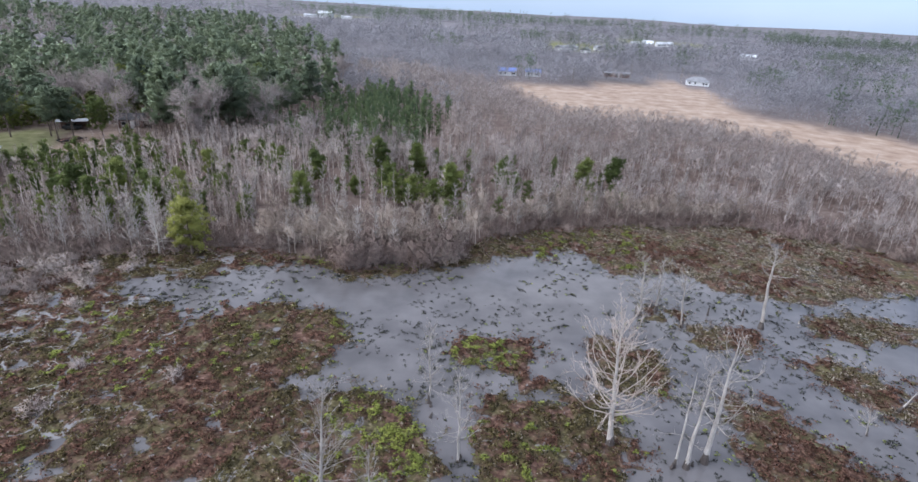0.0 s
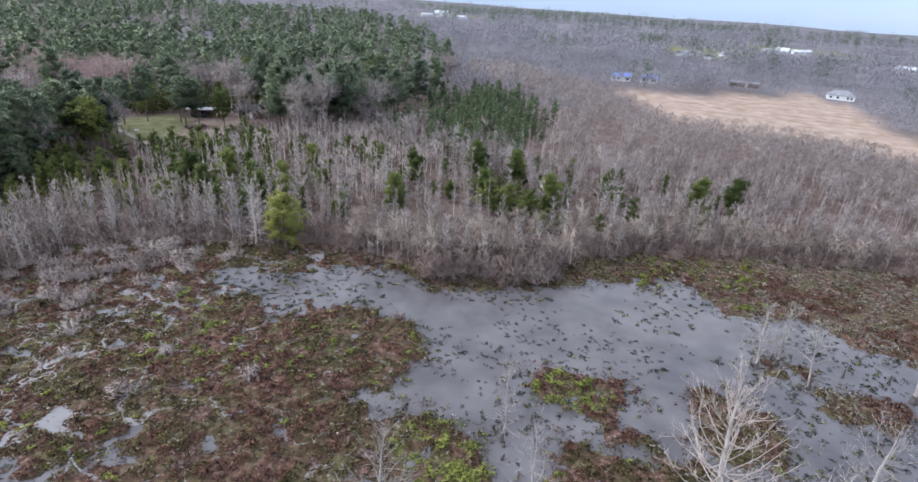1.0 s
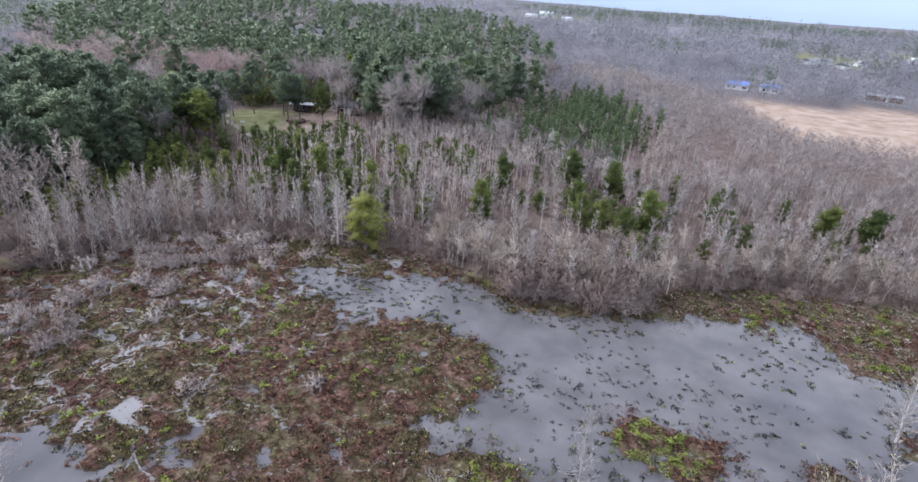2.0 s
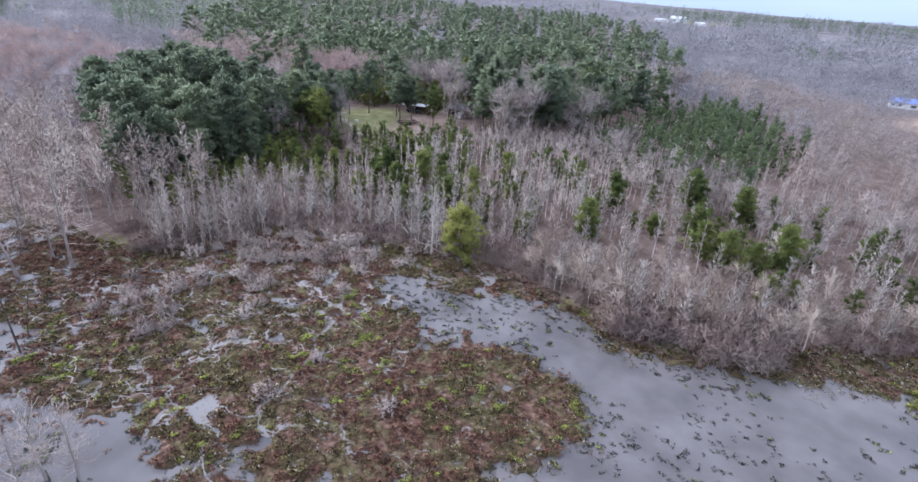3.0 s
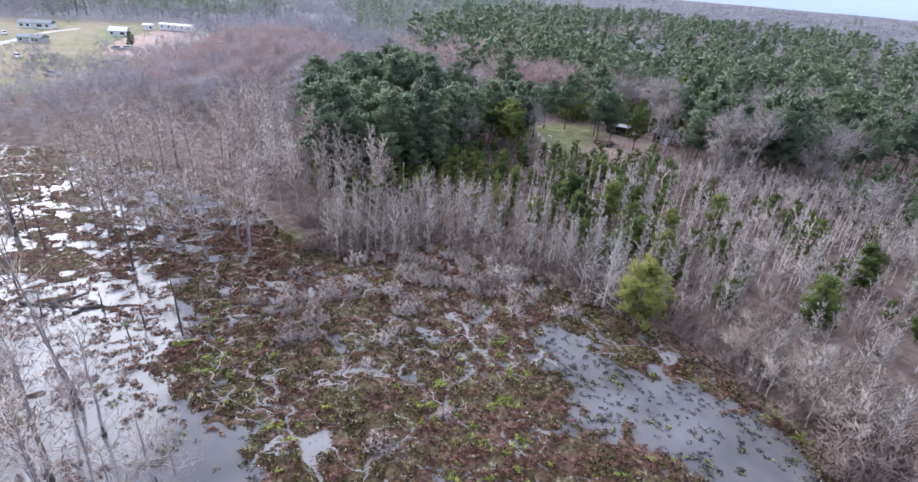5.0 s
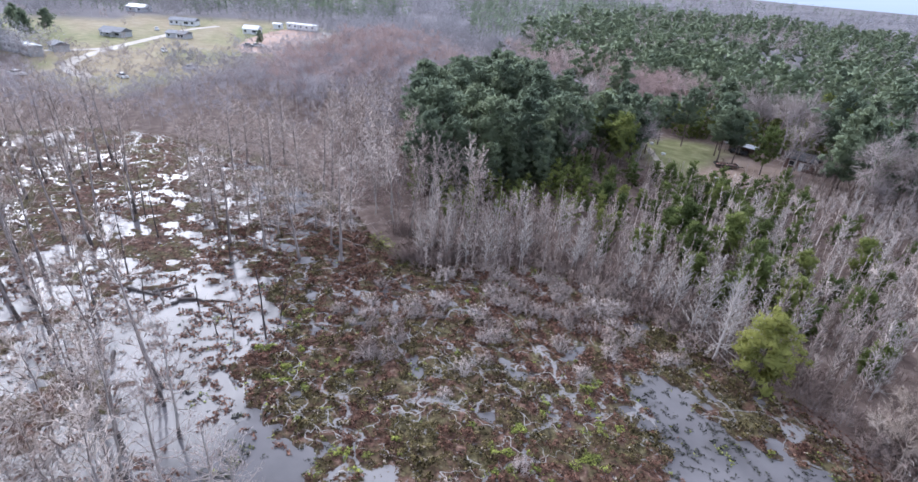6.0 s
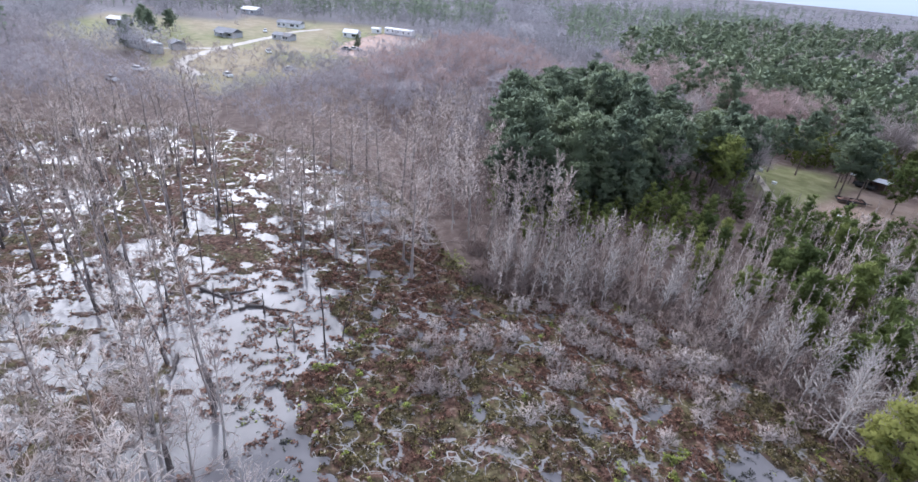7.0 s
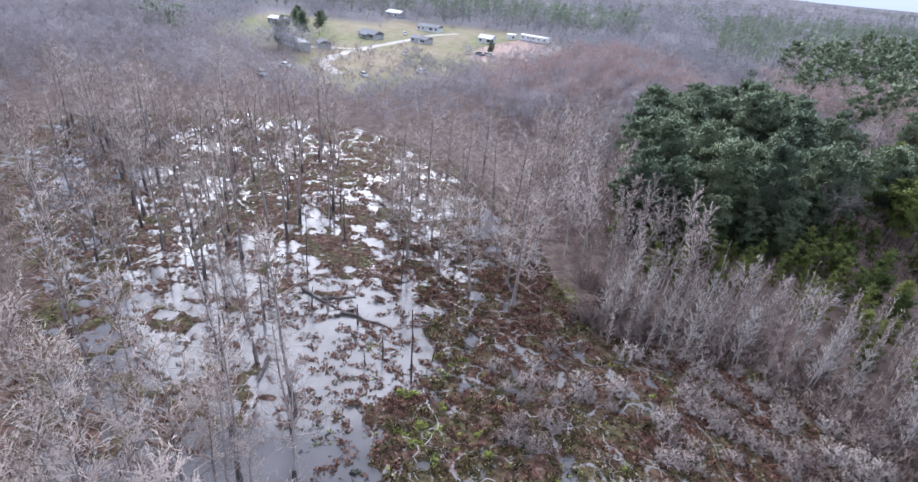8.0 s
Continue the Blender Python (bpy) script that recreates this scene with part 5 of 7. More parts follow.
for k in range(2):
    trunk, crown = pine_tree(420 + k, 15, 0.2, start=0.35, boughs=22, width=0.25, tufts_each=5, count=24, size=0.9, flat=0.7, cone=0.05)
    olive = thing("olive_pine", [("trunk", trunk, PINE_BARK, ""), ("crown", crown, PINE_YOUNG, "")], "round-crowned olive-green pine at the dark wood's edge", "tree", "olive pines of the wood's edge")
    for n_, (x, y) in enumerate([(-125, 98), (-119, 92), (-132, 104), (-106.5, 132.5), (-118, 163), (-116, 98)] if k else [(-106, 170), (-97, 178), (-124, 178), (-90, 194), (-142, 192), (-112, 97)]):
        m = pose(x, y, 0.4, 0, 0, 70 * n_)
        sc = g.uniform(0.75, 1.05)
        (copy_thing(olive, m) if n_ else olive).matrix_basis = m @ Matrix.Diagonal((sc, sc, sc, 1))
trunk, crown = round_tree(490, 13, 0.17, crown=0.78, width=0.62, limbs=13, twigs=12, twig=0.17, twig_r=0.028, fine=8, sides=6)
tall_bare = thing("tall_bare_tree", [("trunk", trunk, SILVER_BARK, ""), ("crown", crown, GREY_TWIG, "")], "tall pale leafless hardwood at the pine wood's edge", "tree", "pale hardwoods at the pine wood's edge")
spots = np.concatenate([scatter_in(poly, 30, g, gap=3.2) for poly in HARDWOOD[:2]])
arr = scattered(grey_mid, on_ground(spots), g.uniform(0.95, 1.35, len(spots)), g)
tagged(new("rose_hardwoods", mesh_of("rose_hardwoods", arr, ROSE_TWIG)), "rose-grey leafless hardwoods between dark pines", "woodland", kind="stuff")
fore = scatter_in([(-94, 90), (-111, 105), (-101.5, 110), (-99.5, 126), (-94, 140), (-68, 136), (-94, 112), (-84, 84)], 230, g, gap=1.2)
arr = scattered(lean_models, on_ground(fore), g.uniform(0.42, 0.72, len(fore)), g)
tagged(new("clearing_saplings", mesh_of("clearing_saplings", arr, PALE_TWIG)), "pale leafless saplings before the grassy clearing", "woodland", kind="stuff")
yard_trees = scatter_in([(-100, 128), (-95, 142), (-106, 150), (-111, 145), (-104, 134)], 7, g, gap=3.0)
arr = scattered(small_round, on_ground(yard_trees), g.uniform(0.7, 1.3, len(yard_trees)), g)
tagged(new("yard_thicket", mesh_of("yard_thicket", arr, GREY_TWIG)), "grey leafless trees beside the yard", "woodland", kind="stuff")
foot_brush = scatter_in([(-98, 80), (-106, 72), (-122, 84), (-118, 98), (-104, 100)], 110, g, gap=1.4)
arr = scattered(brush, on_ground(foot_brush), g.uniform(0.6, 1.3, len(foot_brush)), g)
tagged(new("knoll_brush", mesh_of("knoll_brush", arr, MAUVE_TWIG)), "mauve-brown leafless brush at the knoll's foot", "underbrush", kind="stuff")
foot_pines = scatter_in([(-98, 78), (-108, 74), (-120, 86), (-116, 96), (-102, 96)], 22, g, gap=3.0)
arr = scattered(sp_mods, on_ground(foot_pines), g.uniform(0.5, 1.0, len(foot_pines)), g)
tagged(new("foot_pines", mesh_of("foot_pines", arr, PINE_YOUNG)), "small green pines growing through brush by the knoll", "woodland", kind="stuff")
clear_rim = scatter_in([(-107, 99), (-122, 90), (-134, 106), (-137, 113), (-112, 106)], 26, g, gap=2.2)
arr = scattered(small_round, on_ground(clear_rim), g.uniform(0.7, 1.5, len(clear_rim)), g)
tagged(new("clearing_thicket", mesh_of("clearing_thicket", arr, GREY_TWIG)), "grey leafless thicket at the clearing's rim", "woodland", kind="stuff")
margin = np.concatenate([margin, scatter_in([(-112, 82), (-124, 90), (-131, 100), (-120, 101), (-104, 87)], 2, g, gap=3)] + [scatter_in(poly, 9, g, gap=3.2) for poly in HARDWOOD[3:]])
plant_out([tall_bare], on_ground(margin), g.uniform(0.9, 1.4, len(margin)), g, 2)

# wood between the saplings and the straw field
EASTWOOD = [(-14, 150), (-18, 185), (-38, 235), (-75, 270), (-90, 330), (-5, 300), (22, 238), (72, 238), (98, 220), (125, 188), (150, 146), (190, 120), (140, 84), (92, 96), (100, 140), (60, 165), (20, 165)]
ew_ = scatter_in(EASTWOOD, 900, g, gap=2.6, wave=0.6, wsize=25, wseed=101)
ew_ = ew_[inside(ew_[:, 0], ew_[:, 1], TAN_FIELD) < -1]
low_edge = np.clip(-inside(ew_[:, 0], ew_[:, 1], TAN_FIELD) / 60, 0, 1)
arr = scattered(grey_mid, on_ground(ew_), g.uniform(0.22, 0.38, len(ew_)) + 0.48 * low_edge * g.uniform(0.3, 1, len(ew_)), g)
screen = np.concatenate([scatter_in([(-14, 332), (-12, 340), (28, 344), (30, 335)], 12, g, gap=2.5), scatter_in([(40, 352), (60, 372), (110, 376), (140, 350), (130, 340), (122, 352), (108, 348)], 14, g, gap=4)])
arr = join([arr, scattered(grey_mid, on_ground(screen), g.uniform(0.32, 0.5, len(screen)), g)])
tagged(new("grey_wood", mesh_of("grey_wood", arr, EAST_TWIG)), "mauve-grey leafless wood before a straw field", "woodland", kind="stuff")

# ---- the flooded wood in the west ----
FLOODED = [(-50, -1), (-46, 10), (-52, 15), (-64, 15), (-72, 6), (-90, 5), (-112, 7), (-132, 0), (-143, -20), (-128, -58), (-102, -46), (-76, -20), (-60, -9)]
g = np.random.default_rng(37)
fl = scatter_in(FLOODED, 100, g, gap=2.2, wave=0.6, wsize=14)
models = []
for k in range(6):
    trunk, crown = bare_tree(500 + k, 15, 0.17, start=0.42, boughs=26, reach=0.28, rise=36, twigs=6, twig=0.5, twig_r=0.024, fine=3, bend=0.04, segs=7)
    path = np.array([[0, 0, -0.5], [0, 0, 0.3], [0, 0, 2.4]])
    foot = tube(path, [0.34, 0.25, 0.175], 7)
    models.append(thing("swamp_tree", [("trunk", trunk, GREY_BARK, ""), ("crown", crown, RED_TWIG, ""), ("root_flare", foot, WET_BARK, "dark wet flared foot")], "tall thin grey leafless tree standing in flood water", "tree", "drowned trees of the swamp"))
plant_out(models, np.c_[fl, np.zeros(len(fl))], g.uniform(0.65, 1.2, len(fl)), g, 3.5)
near_flood = scatter_in([(-41, -8), (-37, 6), (-43, 15), (-53, 12), (-58, 2), (-50, -6)], 26, g, gap=2.0)
models = []
for k in range(3):
    trunk, crown = bare_tree(512 + k, 13, 0.13, start=0.28, boughs=36, reach=0.34, rise=40, twigs=6, twig=0.5, twig_r=0.026, fine=6, bend=0.04, segs=7)
    models.append(thing("pale_swamp_tree", [("trunk", trunk, GREY_BARK, ""), ("crown", crown, RED_TWIG, "")], "pale leafless tree with a broad twiggy crown over flood water", "tree", "pale trees at the flooded bank"))
plant_out(models, on_ground(near_flood), g.uniform(0.7, 1.15, len(near_flood)), g, 3)
GROVE = [(-84, 23), (-80, 34), (-90, 37), (-112, 35), (-130, 24), (-122, 10), (-98, 13)]
gr = scatter_in(GROVE, 27, g, gap=4.4)
models = []
for k in range(4):
    trunk, crown = bare_tree(520 + k, 14, 0.2, start=0.25, boughs=38, reach=0.36, rise=16, twigs=6, twig=0.5, twig_r=0.028, fine=4, segs=6)
    models.append(thing("bare_cypress", [("trunk", trunk, GREY_BARK, ""), ("crown", crown, RED_TWIG, "")], "tan-grey leafless cypress with spreading boughs", "tree", "cypresses beside the pool"))
plant_out(models, on_ground(gr), g.uniform(0.6, 1.15, len(gr)), g, 2)
flood_brush = scatter_in([(-121, -12), (-146, -16), (-142, -50), (-128, -61), (-110, -49), (-88, -32), (-74, -18), (-84, -16), (-98, -26), (-112, -20)], 150, g, gap=2.2)
arr = scattered(brush, np.c_[flood_brush, np.zeros(len(flood_brush))], g.uniform(0.6, 1.3, len(flood_brush)), g)
tagged(new("flooded_brush", mesh_of("flooded_brush", arr, MAUVE_TWIG)), "brown leafless brush on hummocks in the flooded wood", "underbrush", kind="stuff")
patch_brush = scatter_in([(-106, 35), (-130, 33), (-137, 48), (-118, 56), (-100, 45)], 70, g, gap=1.8)
arr = scattered(brush, on_ground(patch_brush), g.uniform(0.7, 1.4, len(patch_brush)), g)
tagged(new("russet_brush", mesh_of("russet_brush", arr, ROSE_TWIG)), "russet leafless brush between cypresses and pines", "underbrush", kind="stuff")
wl = scatter_in([(-88, 44), (-86, 56), (-96, 60), (-112, 50), (-122, 44), (-112, 38), (-96, 40)], 34, g, gap=2.4)
wl = np.concatenate([wl, scatter_in([(-112, 40), (-122, 47), (-146, 57), (-152, 48), (-130, 36)], 34, g, gap=2.6), scatter_in(HARDWOOD[2], 7, g, gap=2.6)])
models = []
for k in range(4):
    trunk, crown = bare_tree(540 + k, 14, 0.1, start=0.35, boughs=24, reach=0.26, rise=50, twigs=6, twig=0.5, twig_r=0.035, fine=4, bend=0.06, segs=6)
    models.append(thing("bare_birch", [("trunk", trunk, SILVER_BARK, ""), ("crown", crown, PALE_TWIG, "")], "tall pale-barked leafless tree beside dark pines", "tree", "pale trees beside the knoll"))
plant_out(models, on_ground(wl), g.uniform(0.7, 1.1, len(wl)), g, 4)

# leafless wood round the west
WESTWOOD = [(-118, 40), (-124, 50), (-148, 60), (-170, 76), (-168, 100), (-152, 112), (-160, 119), (-235, 118), (-330, 84), (-270, 38), (-222, 12), (-180, -10), (-200, -40), (-260, -90), (-300, -150), (-200, -200), (-80, -120), (-45, -30), (-52, -10), (-62, -16), (-92, -42), (-110, -62), (-132, -70), (-154, -52), (-156, -10), (-142, 14), (-130, 28)]
ww = scatter_in(WESTWOOD, 1450, g, gap=2.4, wave=0.8, wsize=25, wseed=103)
ww = ww[(inside(ww[:, 0], ww[:, 1], [(-112, 30), (-112, 62), (-150, 62), (-150, 8)]) < 0) | (g.uniform(0, 1, len(ww)) < 0.3)]
near_field = np.clip(-inside(ww[:, 0], ww[:, 1], HOUSE_FIELD) / 45, 0, 1)
arr = scattered(grey_mid, on_ground(ww), (0.66 + 0.34 * near_field) * g.uniform(0.5, 0.95, len(ww)), g)
tagged(new("red_grey_wood", mesh_of("red_grey_wood", arr, HAZED_WEST_TWIG)), "reddish-grey leafless wood beyond the swamp, its twigs paled with painted haze", "woodland", kind="stuff")

rim = scatter_in([(-46, -9), (-62, -13), (-88, -36), (-108, -56), (-128, -64), (-134, -76), (-108, -72), (-80, -46), (-58, -26), (-44, -18)], 260, g, gap=1.2)
arr = scattered(brush, on_ground(rim), g.uniform(0.5, 1.2, len(rim)), g)
tagged(new("swamp_rim_brush", mesh_of("swamp_rim_brush", arr, MAUVE_LIGHT)), "tan leafless brush crowding the flooded wood's rim", "underbrush", kind="stuff")
south = scatter_in([(-50, -8), (-62, -15), (-92, -42), (-110, -62), (-132, -70), (-140, -90), (-100, -80), (-70, -45), (-44, -25)], 240, g, gap=1.5)
arr = scattered(brush, on_ground(south), g.uniform(0.6, 1.4, len(south)), g)
tagged(new("bank_brush", mesh_of("bank_brush", arr, MAUVE_TWIG)), "brown leafless brush on the swamp's far bank", "underbrush", kind="stuff")

meadow_trees = np.concatenate([scatter_in(HOUSE_FIELD, 26, g, gap=9), scatter_in([(-182, -14), (-205, -38), (-250, -58), (-240, -20), (-262, 30), (-222, 6)], 60, g, gap=4.0)])
arr = scattered(grey_mid, on_ground(meadow_trees), g.uniform(0.3, 0.62, len(meadow_trees)), g)
tagged(new("meadow_trees", mesh_of("meadow_trees", arr, GREY_TWIG)), "grey leafless trees scattered through the meadow", "woodland", kind="stuff")
for x, y, s_ in ((-246, -62, 0.5), (-256, -64, 0.55), (-262, -58, 0.6), (-268, -60, 0.62), (-276, -66, 0.6), (-284, -58, 0.55), (-274, 22, 0.4), (-290, -70, 0.6), (-300, -62, 0.5), (-236, -58, 0.4)):
    m = pose(x, y, 0.4, 0, 0, g.uniform(0, 360))
    copy_thing(tall_models[0], m).matrix_basis = m @ Matrix.Diagonal((s_, s_, s_, 1))

rose = scatter_in([(-160, 30), (-178, 60), (-205, 96), (-290, 96), (-300, 70), (-240, 44), (-190, 22)], 170, g, gap=3.5)
arr = scattered(grey_mid, on_ground(rose), g.uniform(0.6, 1.1, len(rose)), g)
tagged(new("rose_wood", mesh_of("rose_wood", arr, ROSE_TWIG)), "budding leafless trees with a rose-brown haze of twigs", "woodland", kind="stuff")

# pines beyond the western fields
WESTPINE = [(-290, 130), (-330, 182), (-520, 332), (-620, 600), (-900, 640), (-720, 320), (-600, 206), (-430, 160)]
PINEROW = [(-392, -150), (-398, -60), (-410, 20), (-402, 90), (-440, 128), (-520, 130), (-500, -160)]
wp = np.concatenate([scatter_in(WESTPINE, 620, g, gap=5.5, wave=0.7, wsize=40, wseed=141), scatter_in(PINEROW, 360, g, gap=4.5, wave=0.8, wsize=30, wseed=143)])
row_trees = [whole_pine(470 + k, 13, 0.2, start=0.2, boughs=6, width=0.3, tufts_each=2, count=9, size=1.7, cone=0.3, sides=3, core=False) for k in range(4)]
arr = scattered(row_trees, on_ground(wp), g.uniform(0.6, 1.25, len(wp)), g)
tagged(new("western_pine_wood", mesh_of("western_pine_wood", arr, PINE_OLD)), "dark pine belt behind the western fields", "woodland", kind="stuff")
mixed_in = np.concatenate([scatter_in(WESTPINE, 120, g, gap=7, wave=0.5, wsize=30, wseed=145), scatter_in(PINEROW, 120, g, gap=5)])
arr = scattered(grey_mid, on_ground(mixed_in), g.uniform(0.7, 1.1, len(mixed_in)), g)
tagged(new("western_bare_wood", mesh_of("western_bare_wood", arr, HAZED_TWIG)), "grey leafless trees, tinted with haze, mixed through the western pines", "woodland", kind="stuff")

# ---- distance ----
KEEP_OFF = [SWAMP, CLEARING, TAN_FIELD, HOUSE_FIELD, SAPLINGS, STAND, KNOLL, BIGWOOD, EASTWOOD, WESTWOOD, WESTPINE, PINEROW] + FAR_FIELDS
n = 60000
ang = g.uniform(radians(-60), radians(150), n)
rad = 170 * (3600 / 170) ** g.uniform(0, 1, n)
fx, fy = -30 - np.sin(ang) * rad, 30 + np.cos(ang) * rad
ok = np.ones(n, bool)
for poly in KEEP_OFF:
    ok &= inside(fx, fy, poly) < 0
for x, y, r_ in ((180, 775, 60), (62, 612, 55), (-360, 1060, 110), (212, 440, 28), (255, 625, 35), (8, 338, 22), (117, 352, 22), (70, 372, 16)):
    ok &= np.hypot(fx - x, fy - y) > r_
fx, fy, rad = fx[ok], fy[ok], rad[ok]
bands = [[(-500, -150), (-520, 120), (-620, 160), (-640, -180)], [(0, 720), (50, 720), (55, 780), (0, 780)], [(135, 690), (165, 690), (165, 740), (135, 740)], [(190, 330), (280, 250), (330, 300), (230, 390)], [(-85, 510), (-45, 510), (-45, 540), (-85, 540)]]
pine_part = fbm(fx / 1.8, fy, 130, 3, 107) + 0.22 * np.clip((rad - 900) / 1500, 0, 1) > 0.42
for poly in bands:
    pine_part |= inside(fx, fy, poly) > 0


def wood_patch(seed, width, h, crowns, spread, sprays, long, thin):
    """A patch of leafless wood seen from far: uneven crowns of loose sheaves of twigs that close to a canopy."""
    g = np.random.default_rng(seed)
    a, d = g.uniform(0, 6.283, crowns), np.sqrt(g.uniform(0, 1, crowns)) * width / 2
    pieces = []
    for x, y in zip(d * np.cos(a), d * np.sin(a)):
        r, top = spread * g.uniform(0.7, 1.3), h * g.uniform(0.6, 1.1)
        out = unit(g.normal(0, 1, (sprays, 3)) + [0, 0, 0.35])
        p = np.array([x, y, 0.58 * top]) + out * [r, r, 0.42 * top] * g.uniform(0.3, 1.0, (sprays, 1)) ** 0.5
        v, f = slivers(p, p + unit(out + g.normal(0, 0.7, p.shape)) * long * g.uniform(0.6, 1.4, (sprays, 1)), thin, g)
        pieces.append(facing(v, f, unit((v - [x, y, 0.35 * top]) / [r, r, 0.5 * top] + [0, 0, 1.3])))
    return join(pieces)


near_patch = [wood_patch(640 + k, 24, 11.0, 12, 3.4, 34, 1.3, 0.11) for k in range(5)]
far_patch = [wood_patch(660 + k, 64, 13.0, 14, 7.0, 34, 2.6, 0.32) for k in range(5)]
sel = np.where(~pine_part & (rad < 480))[0]
trees, patches_at = sel[:700], sel[700:1250]
far_sel = np.where(~pine_part & (rad >= 480))[0][:1000]
arr = join([scattered(grey_mid, on_ground(np.c_[fx, fy][trees]), g.uniform(0.6, 1.0, len(trees)), g),
            scattered(near_patch, on_ground(np.c_[fx, fy][patches_at]), g.uniform(0.7, 1.1, len(patches_at)), g, 0.0),
            scattered(far_patch, on_ground(np.c_[fx, fy][far_sel]), g.uniform(0.8, 1.15, len(far_sel)), g, 0.0)])
tagged(new("far_bare_wood", mesh_of("far_bare_wood", arr, HAZED_TWIG)), "mauve-grey leafless woods reaching to the horizon, haze tinted into their twigs", "woodland", kind="stuff")
GROVES = [(-70, 553, 22, 9), (22, 748, 24, 22), (132, 640, 20, 9), (350, 590, 34, 34), (150, 336, 14, 6), (-330, 1700, 160, 60), (-150, 2300, 260, 70), (105, 492, 10, 4), (131, 461, 14, 4), (62, 560, 18, 6),
          (205, 450, 16, 5), (136, 243, 5, 2), (10, 336, 8, 4), (90, 735, 30, 14), (174, 572, 22, 7), (-240, -101, 8, 6), (-300, 920, 30, 10), (400, 1300, 120, 40), (700, 1700, 200, 50), (-620, 1900, 220, 60), (-740, 230, 60, 40), (-770, 520, 70, 40), (-1100, 500, 140, 50), (-1300, 900, 200, 60),
          (179, 864, 24, 14), (363, 609, 26, 16), (215, 401, 10, 5), (162, 374, 8, 4), (152, 222, 6, 3), (300, 560, 16, 8)]
BELTS = [[(-420, 1250), (-120, 1350), (260, 1500), (250, 1620), (-140, 1460), (-430, 1340)], [(-900, 2000), (0, 2150), (900, 1900), (920, 2050), (0, 2350), (-920, 2200)], [(420, 980), (760, 900), (780, 960), (430, 1050)]]
belts = np.concatenate([scatter_in(poly, 230, g, gap=7) for poly in BELTS])
grove = np.concatenate([np.array([[x, y]]) + g.normal(0, 0.6, (n_, 2)) * r_ for x, y, r_, n_ in GROVES])
sel = np.where(pine_part)[0][:1150]
far_spots = np.concatenate([np.c_[fx, fy][sel], grove, belts])
arr = scattered(far_old, on_ground(far_spots), g.uniform(0.55, 0.9, len(far_spots)) * np.where(far_spots[:, 1] > 850, 1.4, 1.0), g)
tagged(new("far_pine_wood", mesh_of("far_pine_wood", arr, PINE_OLD)), "dark pine woods far off in the plain", "woodland", kind="stuff")

# ---- dead trees in the eastern pool ----
def dead_tree(seed, x, y, h, lean, label, r=0.16, start=0.3, boughs=22, reach=0.3, rise=35, twigs=5, twig_r=0.016, turn=0, mat=None, name="dead_tree", curl=0.1):
    trunk, crown = boughed_tree(seed, h, r, start, boughs, reach, rise - 28, rise + 24, curl, 5, twigs, twig_r)
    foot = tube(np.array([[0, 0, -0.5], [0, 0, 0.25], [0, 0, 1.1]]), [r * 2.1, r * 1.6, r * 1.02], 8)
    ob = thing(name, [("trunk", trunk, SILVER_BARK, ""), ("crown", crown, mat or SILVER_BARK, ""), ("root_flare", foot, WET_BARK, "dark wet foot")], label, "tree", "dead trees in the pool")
    ob.matrix_basis = pose(x, y, 0, 0, math.degrees(math.atan2(lean, h)), turn)
    return ob


dead_tree(701, 37.4, 66.7, 12.8, -1.2, "leaning bare dead tree with a forked silver top", r=0.25, start=0.6, boughs=16, reach=0.34, rise=42, twigs=4)
dead_tree(702, 12.9, 41.5, 14.2, -1.0, "large silver dead tree with wide curved boughs", r=0.27, start=0.22, boughs=58, reach=0.44, rise=26, twigs=6, twig_r=0.02, curl=0.14, mat=PALE_BARK)
dead_tree(703, 21.6, 40.5, 14.2, -0.3, "tall silver dead tree with jagged side boughs", r=0.25, start=0.3, boughs=34, reach=0.32, rise=26, twigs=4, twig_r=0.02)
dead_tree(704, 19.6, 39.5, 11.4, -0.2, "grey dead tree with a snapped crown beside a taller one", r=0.2, start=0.5, boughs=16, reach=0.26, rise=30, twigs=3)
dead_tree(705, 18.5, 39.4, 10.8, -0.3, "thin crooked dead tree standing in the water", r=0.11, start=0.35, boughs=16, reach=0.28, rise=14, twigs=3)
dead_tree(706, -12.9, 32.1, 10.8, 0.6, "white dead tree with dense rising boughs", r=0.15, start=0.12, boughs=58, reach=0.34, rise=38, twigs=4, twig_r=0.014, curl=0.12)
dead_tree(707, -8.2, 30.5, 7.0, 0.0, "small white dead tree with fine boughs", r=0.09, start=0.2, boughs=30, reach=0.3, rise=40, twigs=4)
dead_tree(708, -5.5, 44.5, 9.8, 0.0, "slim ghost-white dead tree in the pool", r=0.11, start=0.18, boughs=44, reach=0.22, rise=34, twigs=5, twig_r=0.016)
dead_tree(709, -1.6, 37.1, 10.0, -0.3, "white dead tree with level side boughs", r=0.12, start=0.28, boughs=34, reach=0.3, rise=22, twigs=4, twig_r=0.016, curl=0.18)
dead_tree(710, 21.1, 67.1, 9.2, -0.7, "pale dead tree with a hazy twiggy crown", r=0.16, start=0.25, boughs=40, reach=0.3, rise=44, twigs=6, twig_r=0.02)
dead_tree(711, 23.6, 68.4, 8.6, -0.4, "pale dead tree with a hazy twiggy crown", r=0.15, start=0.25, boughs=34, reach=0.28, rise=44, twigs=6, twig_r=0.02)
